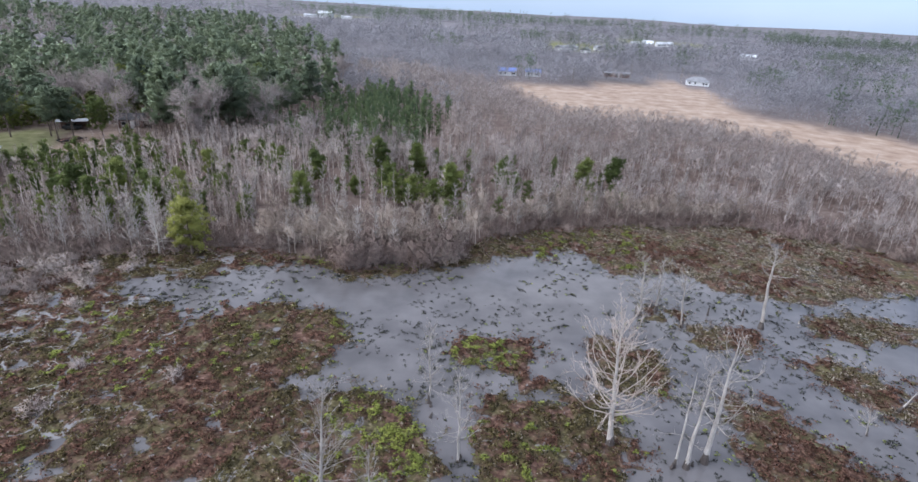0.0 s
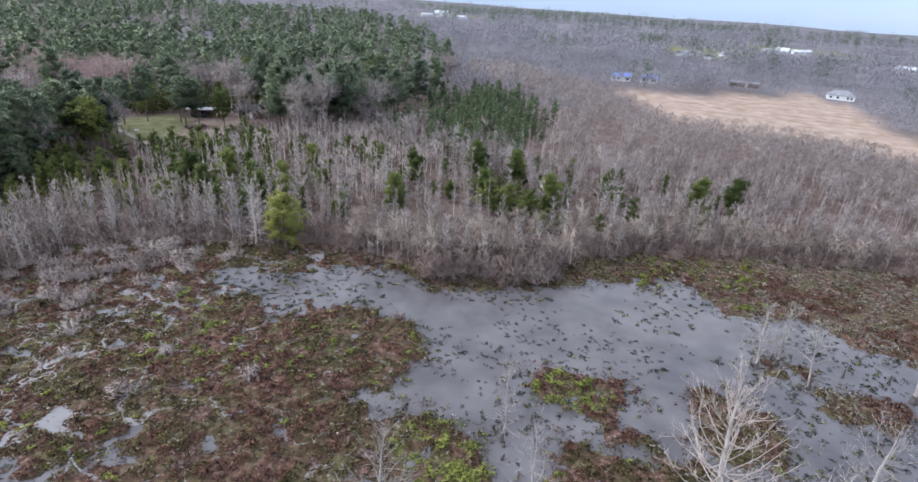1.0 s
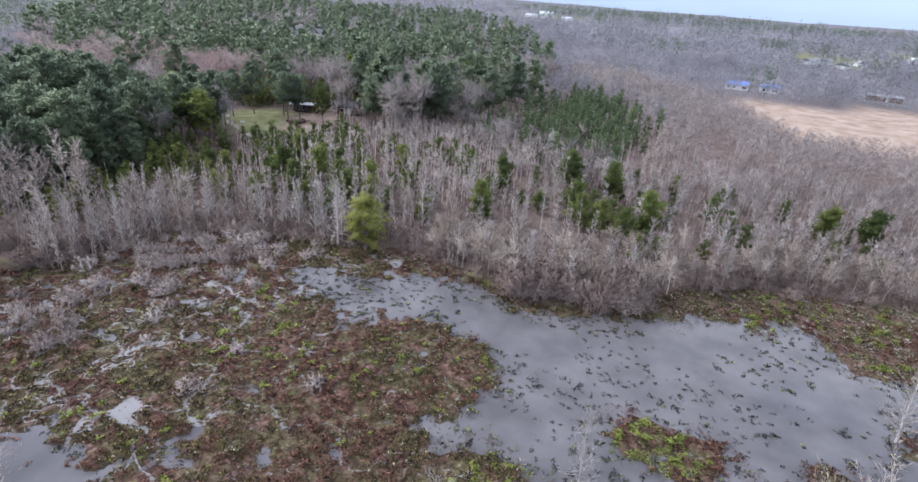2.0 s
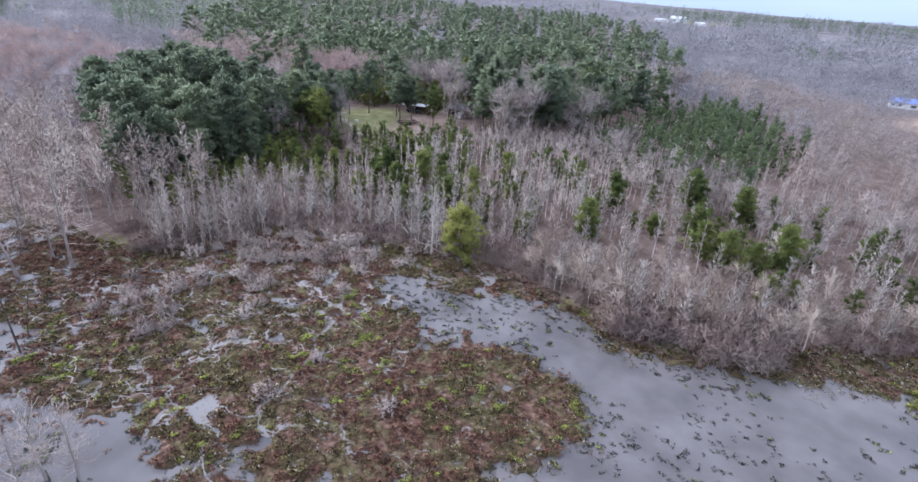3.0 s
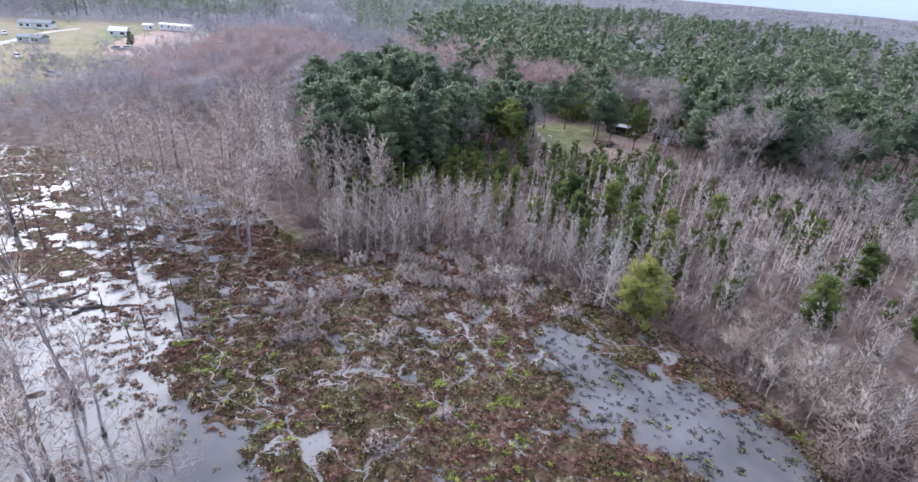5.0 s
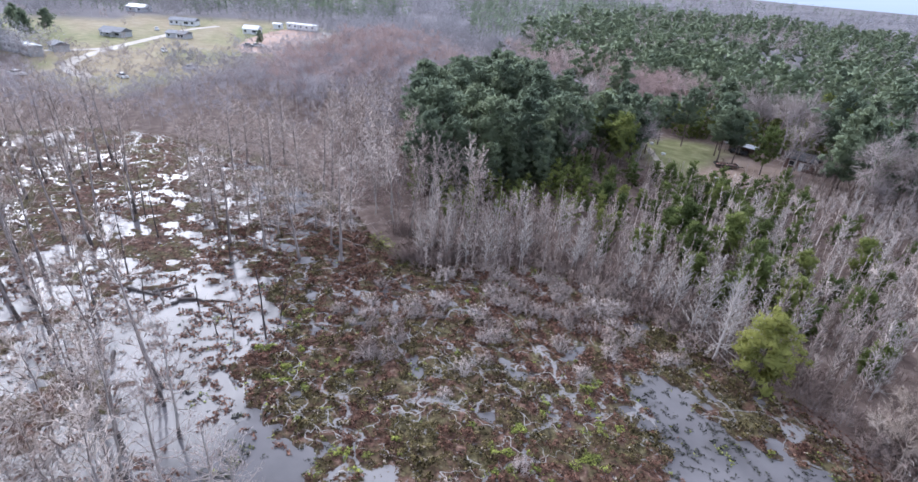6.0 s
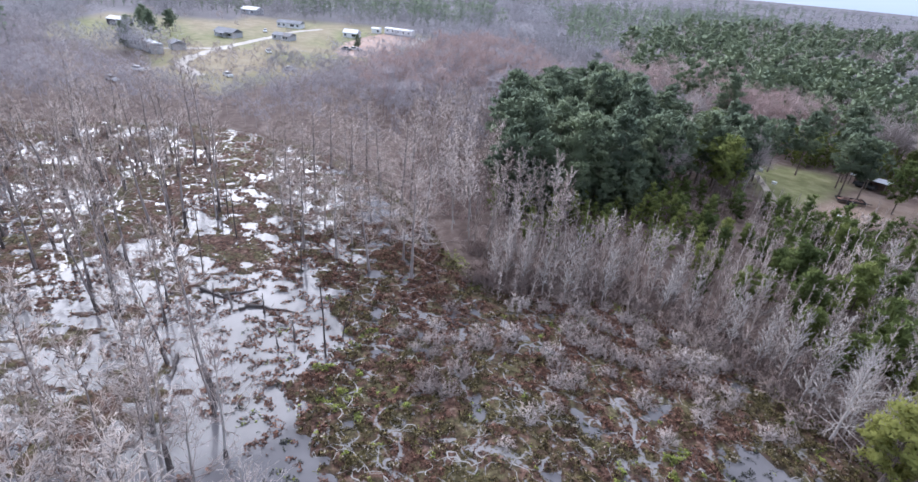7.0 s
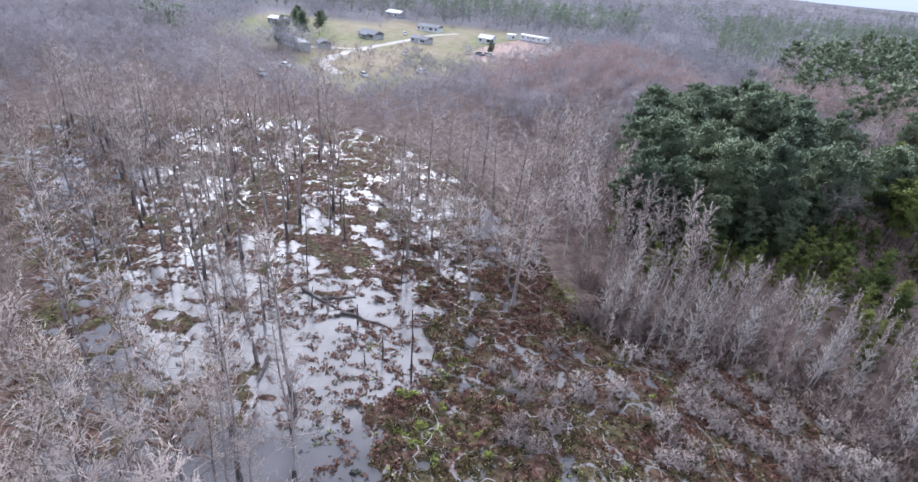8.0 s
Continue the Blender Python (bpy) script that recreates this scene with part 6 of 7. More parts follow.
dead_tree(712, 26.3, 65.0, 8.8, -1.3, "leaning pale dead tree with a spread top", r=0.14, start=0.4, boughs=26, reach=0.32, rise=32, twigs=5)
dead_tree(713, 40.0, 46.8, 3.8, -0.7, "short white dead tree like a bush", r=0.07, start=0.25, boughs=24, reach=0.46, rise=35, twigs=4)
dead_tree(714, 45.5, 51.0, 3.2, 1.2, "dark broken stub leaning over the pool", r=0.12, start=0.7, boughs=4, reach=0.2, rise=20, twigs=2, mat=GREY_BARK)
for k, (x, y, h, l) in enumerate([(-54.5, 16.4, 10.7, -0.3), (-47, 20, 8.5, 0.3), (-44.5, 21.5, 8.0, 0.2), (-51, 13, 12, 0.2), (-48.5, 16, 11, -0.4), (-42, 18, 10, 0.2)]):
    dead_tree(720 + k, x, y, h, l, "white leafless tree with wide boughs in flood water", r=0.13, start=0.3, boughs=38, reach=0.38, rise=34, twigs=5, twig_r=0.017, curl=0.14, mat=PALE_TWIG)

# ---- houses, sheds and vehicles ----
WALL_WHITE = material("white_siding", [(0.62, 0.62, 0.62), (0.74, 0.74, 0.74), (0.82, 0.82, 0.81)], 0.6, 5, rough=0.6)
WALL_BROWN = material("brown_boards", [(0.108, 0.068, 0.054), (0.180, 0.117, 0.095), (0.243, 0.171, 0.144)], 0.8, 6)
WALL_GREY = material("grey_siding", [(0.34, 0.35, 0.37), (0.46, 0.47, 0.49), (0.56, 0.57, 0.59)], 0.6, 5, rough=0.7)
ROOF_GREY = material("grey_shingles", [(0.19, 0.19, 0.2), (0.28, 0.28, 0.29), (0.36, 0.36, 0.37)], 0.7, 6)
ROOF_DARK = material("dark_shingles", [(0.035, 0.035, 0.04), (0.065, 0.062, 0.065), (0.1, 0.095, 0.095)], 0.7, 6)
ROOF_BLUE = material("blue_sheet_roof", [(0.12, 0.17, 0.42), (0.18, 0.25, 0.55), (0.26, 0.34, 0.66)], 0.4, 4, rough=0.45)
ROOF_METAL = material("pale_sheet_metal", [(0.55, 0.57, 0.6), (0.68, 0.7, 0.73), (0.78, 0.8, 0.82)], 0.4, 5, rough=0.4)
DARK_PANE = material("dark_window_pane", [(0.02, 0.022, 0.026), (0.035, 0.04, 0.045), (0.06, 0.065, 0.07)], 1.5, 8, rough=0.12, spec=0.5)
TRIM = material("white_trim", [(0.66, 0.66, 0.65), (0.74, 0.74, 0.73), (0.8, 0.8, 0.79)], 1.5, 8, rough=0.55)
RUBBER = material("tyre_rubber", [(0.02, 0.02, 0.02), (0.035, 0.035, 0.035), (0.05, 0.05, 0.05)], 3, 12)
RUST = material("rusty_red_paint", [(0.16, 0.07, 0.05), (0.26, 0.13, 0.09), (0.34, 0.2, 0.15)], 1.2, 9, rough=0.6)
CAR_DARK = material("dark_car_paint", [(0.03, 0.032, 0.036), (0.05, 0.052, 0.056), (0.08, 0.08, 0.085)], 0.8, 6, rough=0.3, spec=0.5)
POLE_WOOD = material("weathered_pole", [(0.2, 0.16, 0.13), (0.3, 0.26, 0.22), (0.4, 0.36, 0.32)], 1.0, 9)
SAND = material("sandy_gravel", [(0.38, 0.33, 0.27), (0.52, 0.47, 0.41), (0.64, 0.6, 0.54)], 0.12, 1.5)
SOIL = material("red_bare_soil", [(0.3, 0.19, 0.14), (0.42, 0.29, 0.23), (0.52, 0.4, 0.33)], 0.08, 1.0)

BOX_F = np.array([(0, 2, 1), (1, 2, 3), (4, 5, 6), (5, 7, 6), (0, 1, 4), (1, 5, 4), (2, 6, 3), (3, 6, 7), (0, 4, 2), (2, 4, 6), (1, 3, 5), (3, 7, 5)])


def block(sx, sy, sz, x=0.0, y=0.0, z=0.0, top=1.0):
    """A box on z, whose upper face may be smaller."""
    v = np.array([[(i - 0.5) * sx, (j - 0.5) * sy, k * sz] for k in (0, 1) for j in (0, 1) for i in (0, 1)], float)
    v[4:, :2] *= top
    return v + [x, y, z], BOX_F


def gable(sx, sy, rise, eave=0.35, thick=0.14, z=0.0, hip=0.0):
    """A pitched roof along x with eaves; hip draws in the ridge's ends."""
    a, b = sx / 2 + eave, sy / 2 + eave
    r = a - hip
    up = np.array([(-a, -b, 0), (a, -b, 0), (a, b, 0), (-a, b, 0), (-r, 0, rise), (r, 0, rise)], float)
    v = np.concatenate([up + [0, 0, z], up + [0, 0, z - thick]])
    top = [(0, 1, 5), (0, 5, 4), (2, 3, 4), (2, 4, 5), (1, 2, 5), (3, 0, 4)]
    low = [tuple(i + 6 for i in t[::-1]) for t in top]
    rim = [t for i, j in ((0, 1), (1, 2), (2, 3), (3, 0)) for t in ((i, i + 6, j), (j, i + 6, j + 6))]
    return v, np.array(top + low + rim)


def add_part(root, name, arrays, mat, label="", at=None):
    ob = new(name, mesh_of(name, arrays, mat))
    ob.parent = root
    if at is not None:
        ob.matrix_basis = at
    if label:
        ob["label"] = label
    return ob


def house(name, label, x, y, turn, w, d, h, rise, wall, roof, hip=0.0, panes=3, porch=False):
    root = tagged(new(name), label, "house" if "house" in name or "home" in name else "shed")
    add_part(root, "wall", block(w, d, h), wall)
    add_part(root, "roof", gable(w, d, rise, z=h + 0.14, hip=hip), roof)
    if rise > 0.7 and not hip:
        ends = np.array([(-w / 2, -d / 2, h), (-w / 2, d / 2, h), (-w / 2, 0, h + rise * 0.9), (w / 2, -d / 2, h), (w / 2, d / 2, h), (w / 2, 0, h + rise * 0.9)])
        add_part(root, "gable_end", (ends, np.array([(0, 2, 1), (3, 4, 5)])), wall)
    for side in (-1, 1):
        door = add_part(root, "door", block(0.95, 0.08, 2.05), TRIM, at=pose(-w * 0.08 * side, side * (d / 2 + 0.03), 0.1))
        add_part(door, "door_handle", block(0.05, 0.1, 0.05), DARK_PANE, at=pose(0.35, side * 0.05, 1.0))
        for k in range(panes):
            px = (k + 0.5) / panes * w - w / 2
            if abs(px + w * 0.08 * side) < 1.1:
                px += 1.6
            frame_ob = add_part(root, "window", block(1.3, 0.07, 1.25), TRIM, at=pose(px, side * (d / 2 + 0.025), h * 0.36))
            add_part(frame_ob, "pane", block(1.1, 0.06, 1.05), DARK_PANE, at=pose(0, side * 0.02, 0.1))
    if porch:
        add_part(root, "porch_roof", gable(w * 0.4, 2.2, 0.5, z=h * 0.92), roof, at=pose(0, -d / 2 - 1.2, 0))
        for px in (-w * 0.18, w * 0.18):
            add_part(root, "porch_post", block(0.14, 0.14, h * 0.9), TRIM, at=pose(px, -d / 2 - 2.1, 0))
    z = height_at(np.array([x]), np.array([y]))[0][0]
    root.matrix_basis = pose(x, y, z - 0.05, 0, 0, turn)
    return root


def mobile_home(label, x, y, turn, w=18.0, wall=None):
    root = tagged(new("mobile_home"), label, "mobile home")
    add_part(root, "skirting", block(w - 0.3, 4.0, 0.7), WALL_GREY)
    add_part(root, "wall", block(w, 4.3, 2.6, z=0.7), wall or WALL_WHITE)
    add_part(root, "roof", gable(w, 4.3, 0.45, 0.15, 0.1, z=3.42), ROOF_METAL)
    for side in (-1, 1):
        add_part(root, "door", block(0.9, 0.07, 2.0), WALL_GREY, at=pose(1.5 * side, side * 2.17, 0.9))
        for k in range(5):
            px = (k + 0.5) / 5 * w - w / 2
            if abs(px - 1.5 * side) > 1.3:
                f_ob = add_part(root, "window", block(1.1, 0.06, 1.0), TRIM, at=pose(px, side * 2.17, 1.7))
                add_part(f_ob, "pane", block(0.94, 0.05, 0.84), DARK_PANE, at=pose(0, side * 0.02, 0.08))
    add_part(root, "step", block(1.6, 1.0, 0.6), POLE_WOOD, at=pose(-1.5, -2.7, 0))
    z = height_at(np.array([x]), np.array([y]))[0][0]
    root.matrix_basis = pose(x, y, z, 0, 0, turn)
    return root


def wheel(root, x, y, r=0.33):
    a = np.linspace(0, 2 * math.pi, 13)[:-1]
    ring = np.stack([r * np.cos(a), np.zeros(12), r * np.sin(a)], 1)
    v = np.concatenate([ring - [0, 0.11, 0], ring + [0, 0.11, 0], [[0, -0.11, 0], [0, 0.11, 0]]])
    f = [t for i in range(12) for j in [(i + 1) % 12] for t in ((i, i + 12, j), (j, i + 12, j + 12), (24, i, j), (25, j + 12, i + 12))]
    add_part(root, "wheel", (v, np.array(f)), RUBBER, at=pose(x, y, r))


def car(label, x, y, turn, paint, long=4.6, cabin=1.0):
    root = tagged(new("parked_car"), label, "car")
    body = join([block(long, 1.8, 0.55, z=0.35, top=0.97), block(long * 0.97, 1.72, 0.14, z=0.88, top=0.93)])
    add_part(root, "body", body, paint)
    add_part(root, "cabin", block(long * 0.52 * cabin, 1.58, 0.55, x=-0.15, z=1.0, top=0.76), DARK_PANE, "dark glazed cabin")
    add_part(root, "car_roof", block(long * 0.4 * cabin, 1.22, 0.06, x=-0.15, z=1.55, top=0.95), paint)
    for wx in (-long * 0.31, long * 0.31):
        for wy in (-0.82, 0.82):
            wheel(root, wx, wy)
    z = height_at(np.array([x]), np.array([y]))[0][0]
    root.matrix_basis = pose(x, y, z, 0, 0, turn)


def utility_pole(x, y, h=9.0, turn=0.0):
    root = tagged(new("utility_pole"), "weathered wooden utility pole with a cross-arm", "utility pole", "utility poles by the field")
    add_part(root, "pole", tube(np.array([[0, 0, -0.3], [0, 0, h * 0.5], [0, 0, h]]), [0.17, 0.14, 0.11], 8), POLE_WOOD)
    add_part(root, "cross_arm", block(2.4, 0.12, 0.12, z=h - 0.8), POLE_WOOD)
    for k in (-1.0, 0, 1.0):
        add_part(root, "insulator", block(0.1, 0.1, 0.2, x=k, z=h - 0.68, top=0.7), TRIM)
    z = height_at(np.array([x]), np.array([y]))[0][0]
    root.matrix_basis = pose(x, y, z, 0, 0, turn)


# the yard in the clearing
house("small_house", "small brown cabin under a dark roof among trees", -109.5, 148.5, 25, 6.5, 5.0, 2.5, 1.5, WALL_BROWN, ROOF_DARK, panes=2)
carport = tagged(new("carport"), "open carport with a pale grey sheet roof at the yard", "carport")
add_part(carport, "roof", gable(7.4, 3.6, 0.35, 0.2, 0.1, z=2.5), WALL_GREY)
add_part(carport, "back_wall", block(7.2, 0.1, 2.4, y=1.75), WALL_BROWN)
for px in (-3.5, 0.0, 3.5):
    add_part(carport, "post", block(0.14, 0.14, 2.5, x=px, y=-1.7), POLE_WOOD)
carport.matrix_basis = pose(-121.5, 141.0, height_at(np.array([-121.5]), np.array([141.0]))[0][0], 0, 0, 28)
flat = tagged(new("flat_trailer"), "low rusty flat trailer loaded with scrap in the yard", "trailer")
add_part(flat, "deck", block(5.2, 2.2, 0.16, z=0.55), RUST)
for sy in (-1.1, 1.1):
    add_part(flat, "side_rail", block(5.3, 0.1, 0.35, y=sy, z=0.6), RUBBER)
for sx in (-2.6, 2.6):
    add_part(flat, "end_rail", block(0.1, 2.1, 0.35, x=sx, z=0.6), RUBBER)
add_part(flat, "load", join([block(1.6, 1.2, 0.5, -0.9, 0.1, 0.71, 0.7), block(1.1, 1.4, 0.35, 0.9, -0.2, 0.71, 0.8), block(0.5, 0.5, 0.6, 1.9, 0.4, 0.71, 0.6)]), WALL_BROWN, "brown scrap")
add_part(flat, "drawbar", block(1.6, 0.14, 0.12, x=3.3, z=0.5), RUBBER)
for wx in (-0.5, 0.5):
    for wy in (-1.25, 1.25):
        wheel(flat, wx, wy, 0.32)
flat.matrix_basis = pose(-112.0, 127.5, height_at(np.array([-112.0]), np.array([127.5]))[0][0], 0, 0, 62)
car("dark car parked under the trees by the yard", -121.8, 140.4, 28, CAR_DARK)
for k, (x, y, s) in enumerate([(-103.5, 117.5, 0.5), (-122.5, 117.5, 0.35), (-131.5, 120.5, 0.35)]):
    box_ob = tagged(new("white_tub"), "white plastic tub lying in the grass", "tub", "tubs about the yard")
    add_part(box_ob, "tub_body", block(1.2 * s * 2, 0.8 * s * 2, 0.7 * s * 2, top=1.12), WALL_WHITE)
    add_part(box_ob, "rim", block(1.42 * s * 2, 0.98 * s * 2, 0.08, z=0.7 * s * 2), TRIM)
    box_ob.matrix_basis = pose(x, y, height_at(np.array([x]), np.array([y]))[0][0], 0, 0, 30 * k)

# the farm land in the west
mobile_home("long white mobile home on bare red soil", -348.0, 44.0, 60, 17.0)
mobile_home("white mobile home at the edge of a meadow", -250.0, -59.0, 50, 12.0)
mobile_home("grey mobile home beside a white one", -243.0, -51.5, 35, 10.5, WALL_GREY)
house("white_house", "small white house with a pitched roof", -326.0, 18.0, 70, 7.5, 6, 2.4, 1.6, WALL_WHITE, ROOF_METAL)
house("storage_shed", "white box shed near the mobile home", -352.0, 31.0, 65, 4.5, 3.6, 2.6, 0.5, WALL_WHITE, ROOF_METAL, panes=1)
house("farm_house", "grey house with a broad roof in the meadow", -297.0, -37.0, 60, 10.5, 6.5, 2.3, 1.5, WALL_GREY, ROOF_GREY, panes=4, porch=True)
house("farm_house", "long pale house with a white front", -350.0, -16.0, 75, 13, 7, 2.4, 1.3, WALL_WHITE, ROOF_GREY, panes=5)
house("grey_house", "low grey house by the sandy track", -299.0, -12.5, 65, 9, 6, 2.2, 1.0, WALL_GREY, ROOF_GREY, panes=3)
house("small_grey_house", "small house with dark windows in the meadow", -253.0, -46.0, 30, 7, 5, 2.3, 1.1, WALL_GREY, ROOF_GREY, panes=2)
house("barn_shed", "dark open barn with a white metal roof", -311.0, -88.0, 70, 9, 6, 2.6, 1.1, ROOF_DARK, ROOF_METAL, panes=1)
house("barn_shed", "white-roofed barn before a pine wood", -407.0, -47.0, 65, 11, 8, 2.8, 1.5, WALL_GREY, ROOF_METAL, panes=2)
car("dark car parked in the meadow", -279.0, 17.0, 40, CAR_DARK)
car("white van parked near a dark shrub", -280.0, 21.0, 70, WALL_WHITE, 5.4, 1.35)
for x, y, t in ((-258, -13, 20), (-207, -44, 70), (-206, -17, 35), (-191, -45, 50), (-222, 0, 80), (-322, -25, 10)):
    car("pale car parked in the rough meadow", x, y, t, WALL_WHITE)


def ribbon(name, label, cat, pts, width, mat, lift=0.06):
    """A strip of made ground that follows a curve over the land."""
    p = np.array(pts, float)
    u = np.linspace(0, len(p) - 1, 60)
    x, y = np.interp(u, range(len(p)), p[:, 0]), np.interp(u, range(len(p)), p[:, 1])
    for _ in range(6):
        x[1:-1], y[1:-1] = (x[:-2] + 2 * x[1:-1] + x[2:]) / 4, (y[:-2] + 2 * y[1:-1] + y[2:]) / 4
    d = unit(np.stack([np.gradient(x), np.gradient(y)], 1))
    rows = []
    for k, o in enumerate((-1.0, -0.33, 0.33, 1.0)):
        ww = width * (1 + 0.25 * fbm(x, y, 6, 2, 200 + k)) / 2
        px, py = x - d[:, 1] * ww * o, y + d[:, 0] * ww * o
        rows.append(np.stack([px, py, height_at(px, py)[0] + lift + 0.04 * (abs(o) < 0.5)], 1))
    v = np.stack(rows, 1).reshape(-1, 3)
    i = (np.arange(59)[:, None] * 4 + np.arange(3)[None]).ravel()
    return tagged(new(name, mesh_of(name, (v, np.stack([i, i + 4, i + 5, i + 1], 1)), mat, smooth=True)), label, cat, kind="structure")


ribbon("road", "pale sandy track winding through the meadow", "road", [(-205, -25), (-212, -31), (-222, -36), (-237, -37), (-262, -32), (-296, -22), (-330, -13), (-350, 0)], 4.2, SAND)
ribbon("road_spur", "short pale sandy drive to the homes", "road", [(-262, -31), (-256, -42), (-252, -52)], 4.0, SAND)
ribbon("pavement", "bare red soil round the mobile home", "bare soil", [(-262, 26), (-285, 26), (-310, 32), (-345, 47)], 26.0, SOIL)
ribbon("track", "sandy strip at the edge of the bare soil", "track", [(-300, 47), (-322, 52), (-345, 58)], 7.0, SAND)
ribbon("path", "worn pale path along the lawn's edge", "path", [(-128, 117), (-120, 113.5), (-111, 109.5)], 1.8, LEAF_DRY, 0.03)

# far houses in the east
house("blue_roofed_house", "house with a bright blue sheet roof by the straw field", -2.0, 346.0, 5, 11, 6, 2.6, 1.9, WALL_WHITE, ROOF_BLUE, panes=4)
house("blue_roofed_house", "blue-roofed house beside a like one", 14.0, 350.0, 5, 9, 6, 2.5, 1.7, WALL_WHITE, ROOF_BLUE, panes=3)
house("grey_house", "white house with a grey hipped roof at the field's edge", 117.0, 360.0, -12, 13, 8, 2.5, 2.4, WALL_WHITE, ROOF_GREY, hip=3.6, panes=4)
house("low_shed", "long low shed behind the straw field", 70.0, 378.0, -5, 16, 6, 2.4, 0.8, WALL_BROWN, ROOF_GREY, panes=3)
for x, y, w, t in ((176, 772, 13, -10), (198, 790, 12, 5), (186, 815, 15, -4), (160, 768, 9, 10), (212, 806, 10, 30)):
    house("white_house", "white building in a far village", x, y, t, w, 10, 4.0, 2.0, WALL_WHITE, ROOF_METAL, panes=3)
for x, y, w in ((53, 606, 20), (75, 594, 16), (64, 622, 14), (30, 640, 12), (95, 640, 14)):
    house("village_house", "pale house among bare trees far off", x, y, x, w, 9, 3.0, 2.2, WALL_WHITE, ROOF_GREY, panes=3)
house("white_hall", "large white hall far across the woods", -360, 1080, 0, 26, 16, 9, 4, WALL_WHITE, ROOF_METAL, panes=3)
house("white_house", "low white building beside a far hall", -395, 1095, 5, 24, 10, 4, 2, WALL_WHITE, ROOF_METAL, panes=3)
house("white_house", "low white building beside a far hall", -325, 1100, -5, 20, 8, 4, 2, WALL_WHITE, ROOF_METAL, panes=3)
house("village_house", "pale house among bare trees far off", 212, 455, 20, 15, 9, 3.0, 2.4, WALL_WHITE, ROOF_GREY, panes=3)
house("village_house", "pale house among bare trees far off", 255, 640, -20, 16, 9, 3.0, 2.4, WALL_WHITE, ROOF_METAL, panes=3)
for x, y in ((6, 328), (36, 324), (78, 372), (110, 372)):
    utility_pole(x, y, 9.0, 5)

# ---- snags, stumps and fallen logs ----
def snag(seed, x, y, h, lean_x, lean_y, r=0.11, label="thin dark dead snag standing in the water", stubs=4):
    g_ = np.random.default_rng(seed)
    s = np.linspace(0, 1, 6)
    path = np.stack([lean_x * s + g_.normal(0, 0.05, 6) * s, lean_y * s + g_.normal(0, 0.05, 6) * s, h * s], 1)
    path[0, 2] = -0.5
    root = tagged(new("snag"), label, "dead tree", "snags in the swamp")
    add_part(root, "trunk", tube(path, r * (1 - 0.6 * s), 6), WET_BARK)
    at = g_.uniform(0.3, 0.95, stubs)
    base = np.stack([np.interp(at, s, path[:, k]) for k in range(3)], 1)
    d = unit(g_.normal(0, 1, (stubs, 3)) + np.array([0, 0, 0.5]))
    for b, q in zip(base, base + d * g_.uniform(0.4, 1.1, (stubs, 1))):
        add_part(root, "branch", spikes(b, q, r * 0.4), GREY_BARK)
    root.matrix_basis = pose(x, y, 0)


def log(seed, x, y, length, turn, r=0.22, pitch=2.0):
    g_ = np.random.default_rng(seed)
    s = np.linspace(0, 1, 7)
    path = np.stack([length * (s - 0.5), g_.normal(0, 0.09, 7), 0.1 + g_.normal(0, 0.03, 7)], 1)
    root = tagged(new("fallen_log"), "dark waterlogged fallen trunk lying in the pool", "log", "fallen logs in the swamp")
    add_part(root, "trunk", tube(path, r * (1 - 0.5 * s), 7), WET_BARK)
    for k in range(3):
        b = path[2 + k]
        q = b + np.array([0.3, g_.uniform(-1.0, 1.0), g_.uniform(0.3, 1.0)])
        add_part(root, "branch", spikes(b, q, r * 0.3), GREY_BARK)
    root.matrix_basis = pose(x, y, 0, 0, pitch, turn)


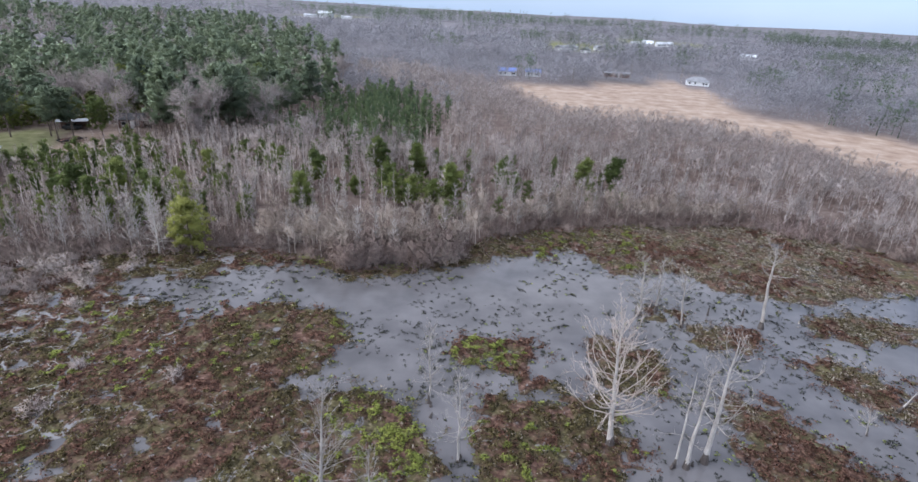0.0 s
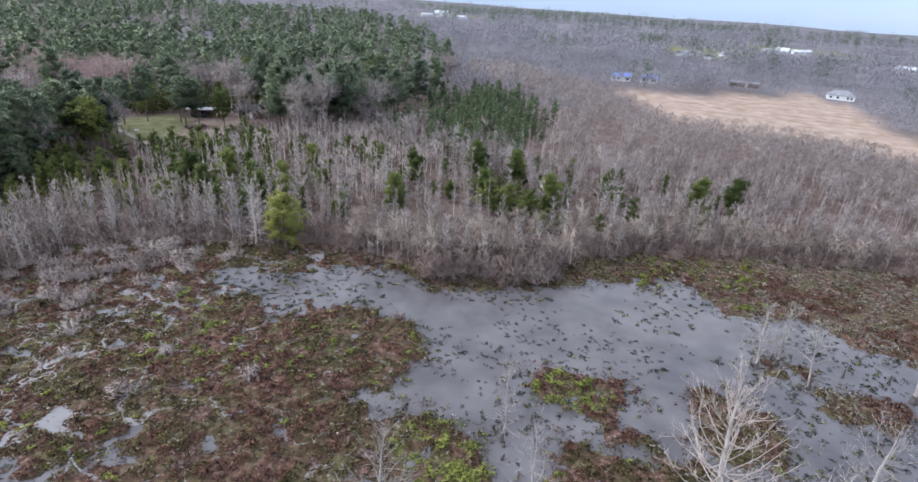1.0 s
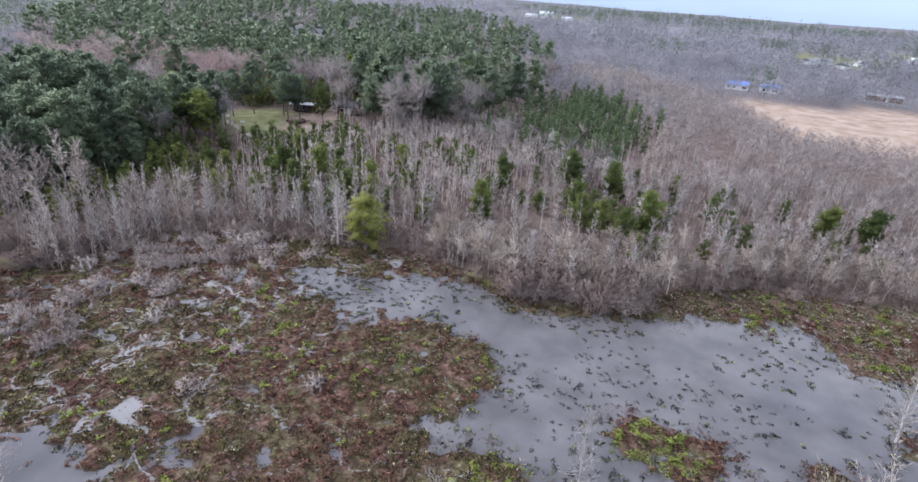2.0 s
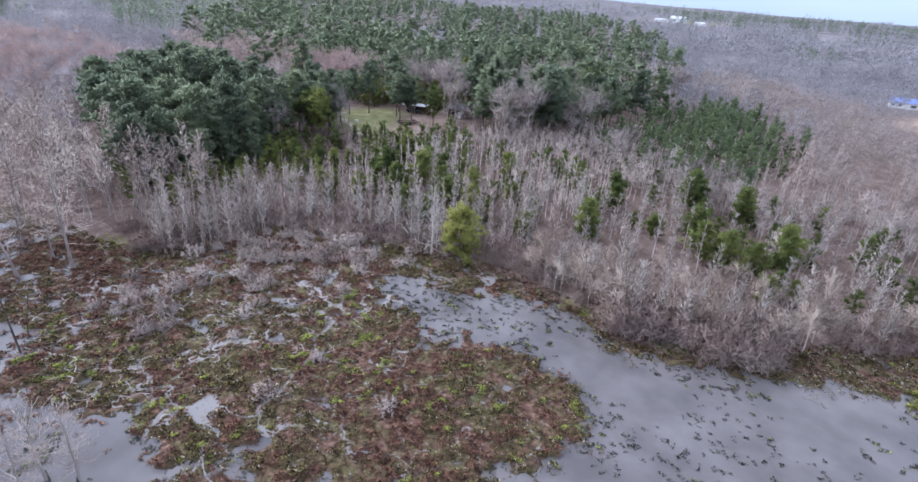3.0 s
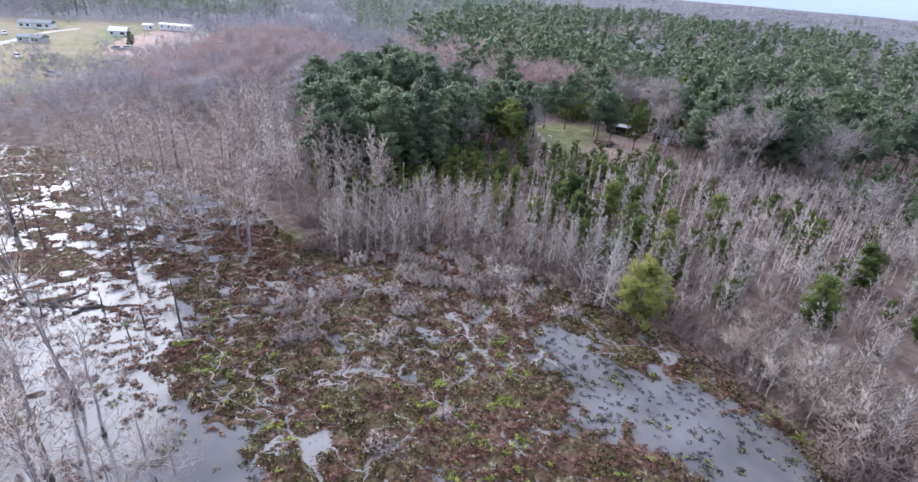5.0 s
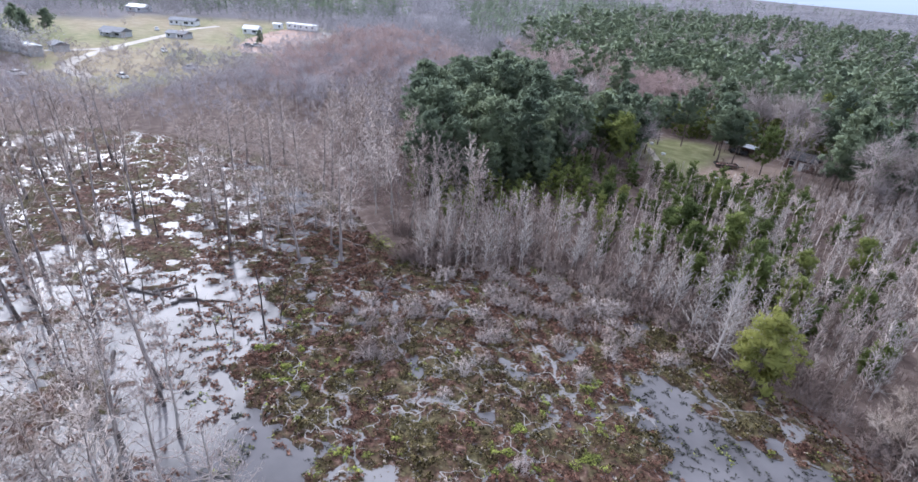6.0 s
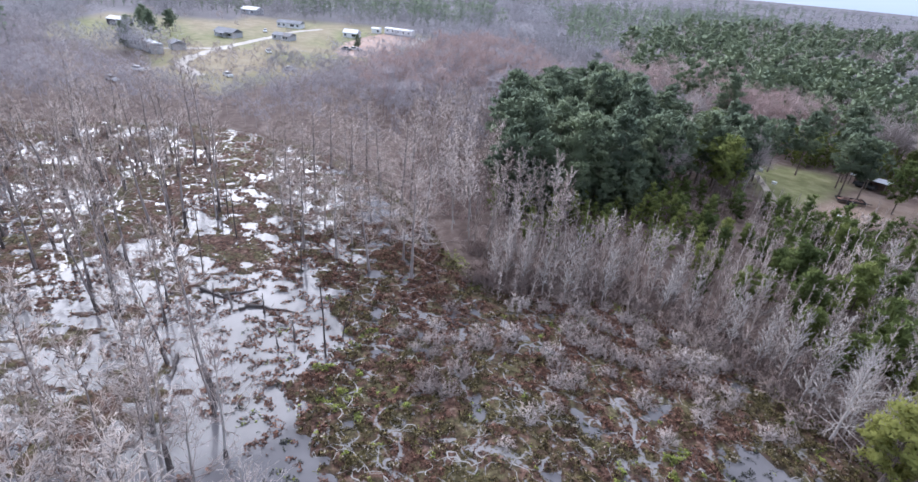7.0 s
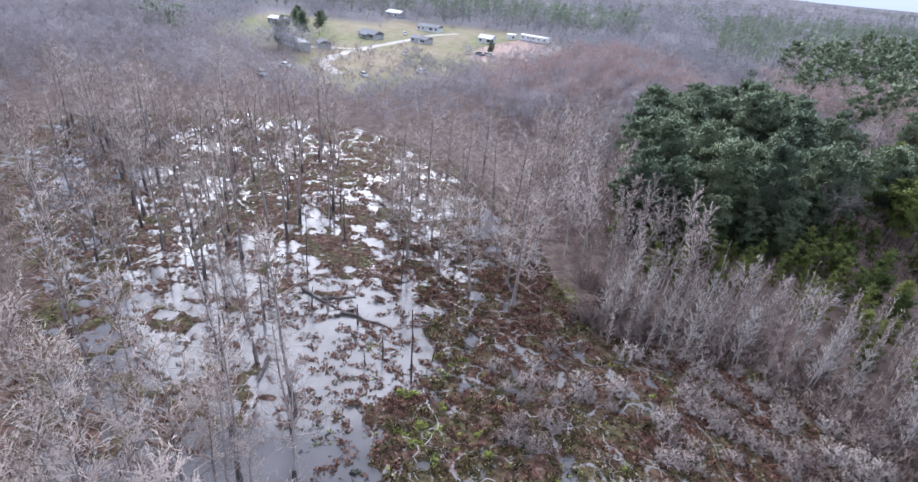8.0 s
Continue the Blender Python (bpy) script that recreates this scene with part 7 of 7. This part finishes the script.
snag(801, -67.0, 23.5, 8.7, 0.0, -0.3, 0.12, "tall thin dark snag at the pool's edge")
snag(802, -70.5, 25.0, 5.5, 0.6, 1.2, 0.08, stubs=3)
for k, (x, y, h) in enumerate([(-85, 19, 8), (-75, 16, 3), (-94, 9, 7), (-84, 7, 9), (-102, 6, 8), (-70, 20, 2.5), (-68.5, 18.5, 2), (-77, 10, 3), (-62, 7, 6), (-72, 2, 4)]):
    snag(810 + k, x, y, h, 0.3 * math.sin(k * 2.1), 0.3 * math.cos(k * 1.7), 0.09 + 0.01 * (k % 3))
for k, (x, y, l, t) in enumerate([(-79, 10, 5.5, 62), (-78, 11.5, 3.5, 20), (-76, 16.5, 6, 75), (-77, 14, 3, 140), (-79.5, 12.5, 4, 110), (-130, -47, 14, 78), (-88, -4, 4, 30), (-66, 9, 3.5, 10)]):
    log(830 + k, x, y, l, t)


def stump(seed, x, y, h, r=0.2):
    g_ = np.random.default_rng(seed)
    path = np.array([[0, 0, -0.5], [0, 0, 0.2], [0.05, 0.03, h * 0.6], [0.08, 0.02, h]])
    v, f = tube(path, [r * 1.8, r * 1.3, r, r * 0.75], 8)
    v[-8:, 2] += g_.uniform(-0.2, 0.3, 8)
    cap = np.array([(len(v), len(v) - 8 + i, len(v) - 8 + (i + 1) % 8) for i in range(8)])
    v = np.concatenate([v, [[0.08, 0.02, h - 0.15]]])
    ob = tagged(new("stump", mesh_of("stump", (v, np.concatenate([f, cap])), WET_BARK)), "dark jagged rotten stump standing in the pool", "stump", "stumps in the pool")
    ob.matrix_basis = pose(x, y, 0, g_.uniform(-6, 6), g_.uniform(-6, 6), g_.uniform(0, 360))


for k, (x, y, h) in enumerate([(31.0, 69.0, 1.6), (36.2, 70.0, 1.5), (26.2, 65.4, 1.4), (20.6, 67.6, 1.5), (23.2, 69.6, 1.3), (-5.2, 44.0, 0.9), (-5.0, 42.4, 1.0), (-1.5, 37.6, 0.8), (18.2, 39.2, 0.9), (20.3, 39.9, 0.9), (37.0, 41.5, 0.8), (47.0, 52.0, 1.2)]):
    stump(860 + k, x, y, h * 0.6, 0.12)
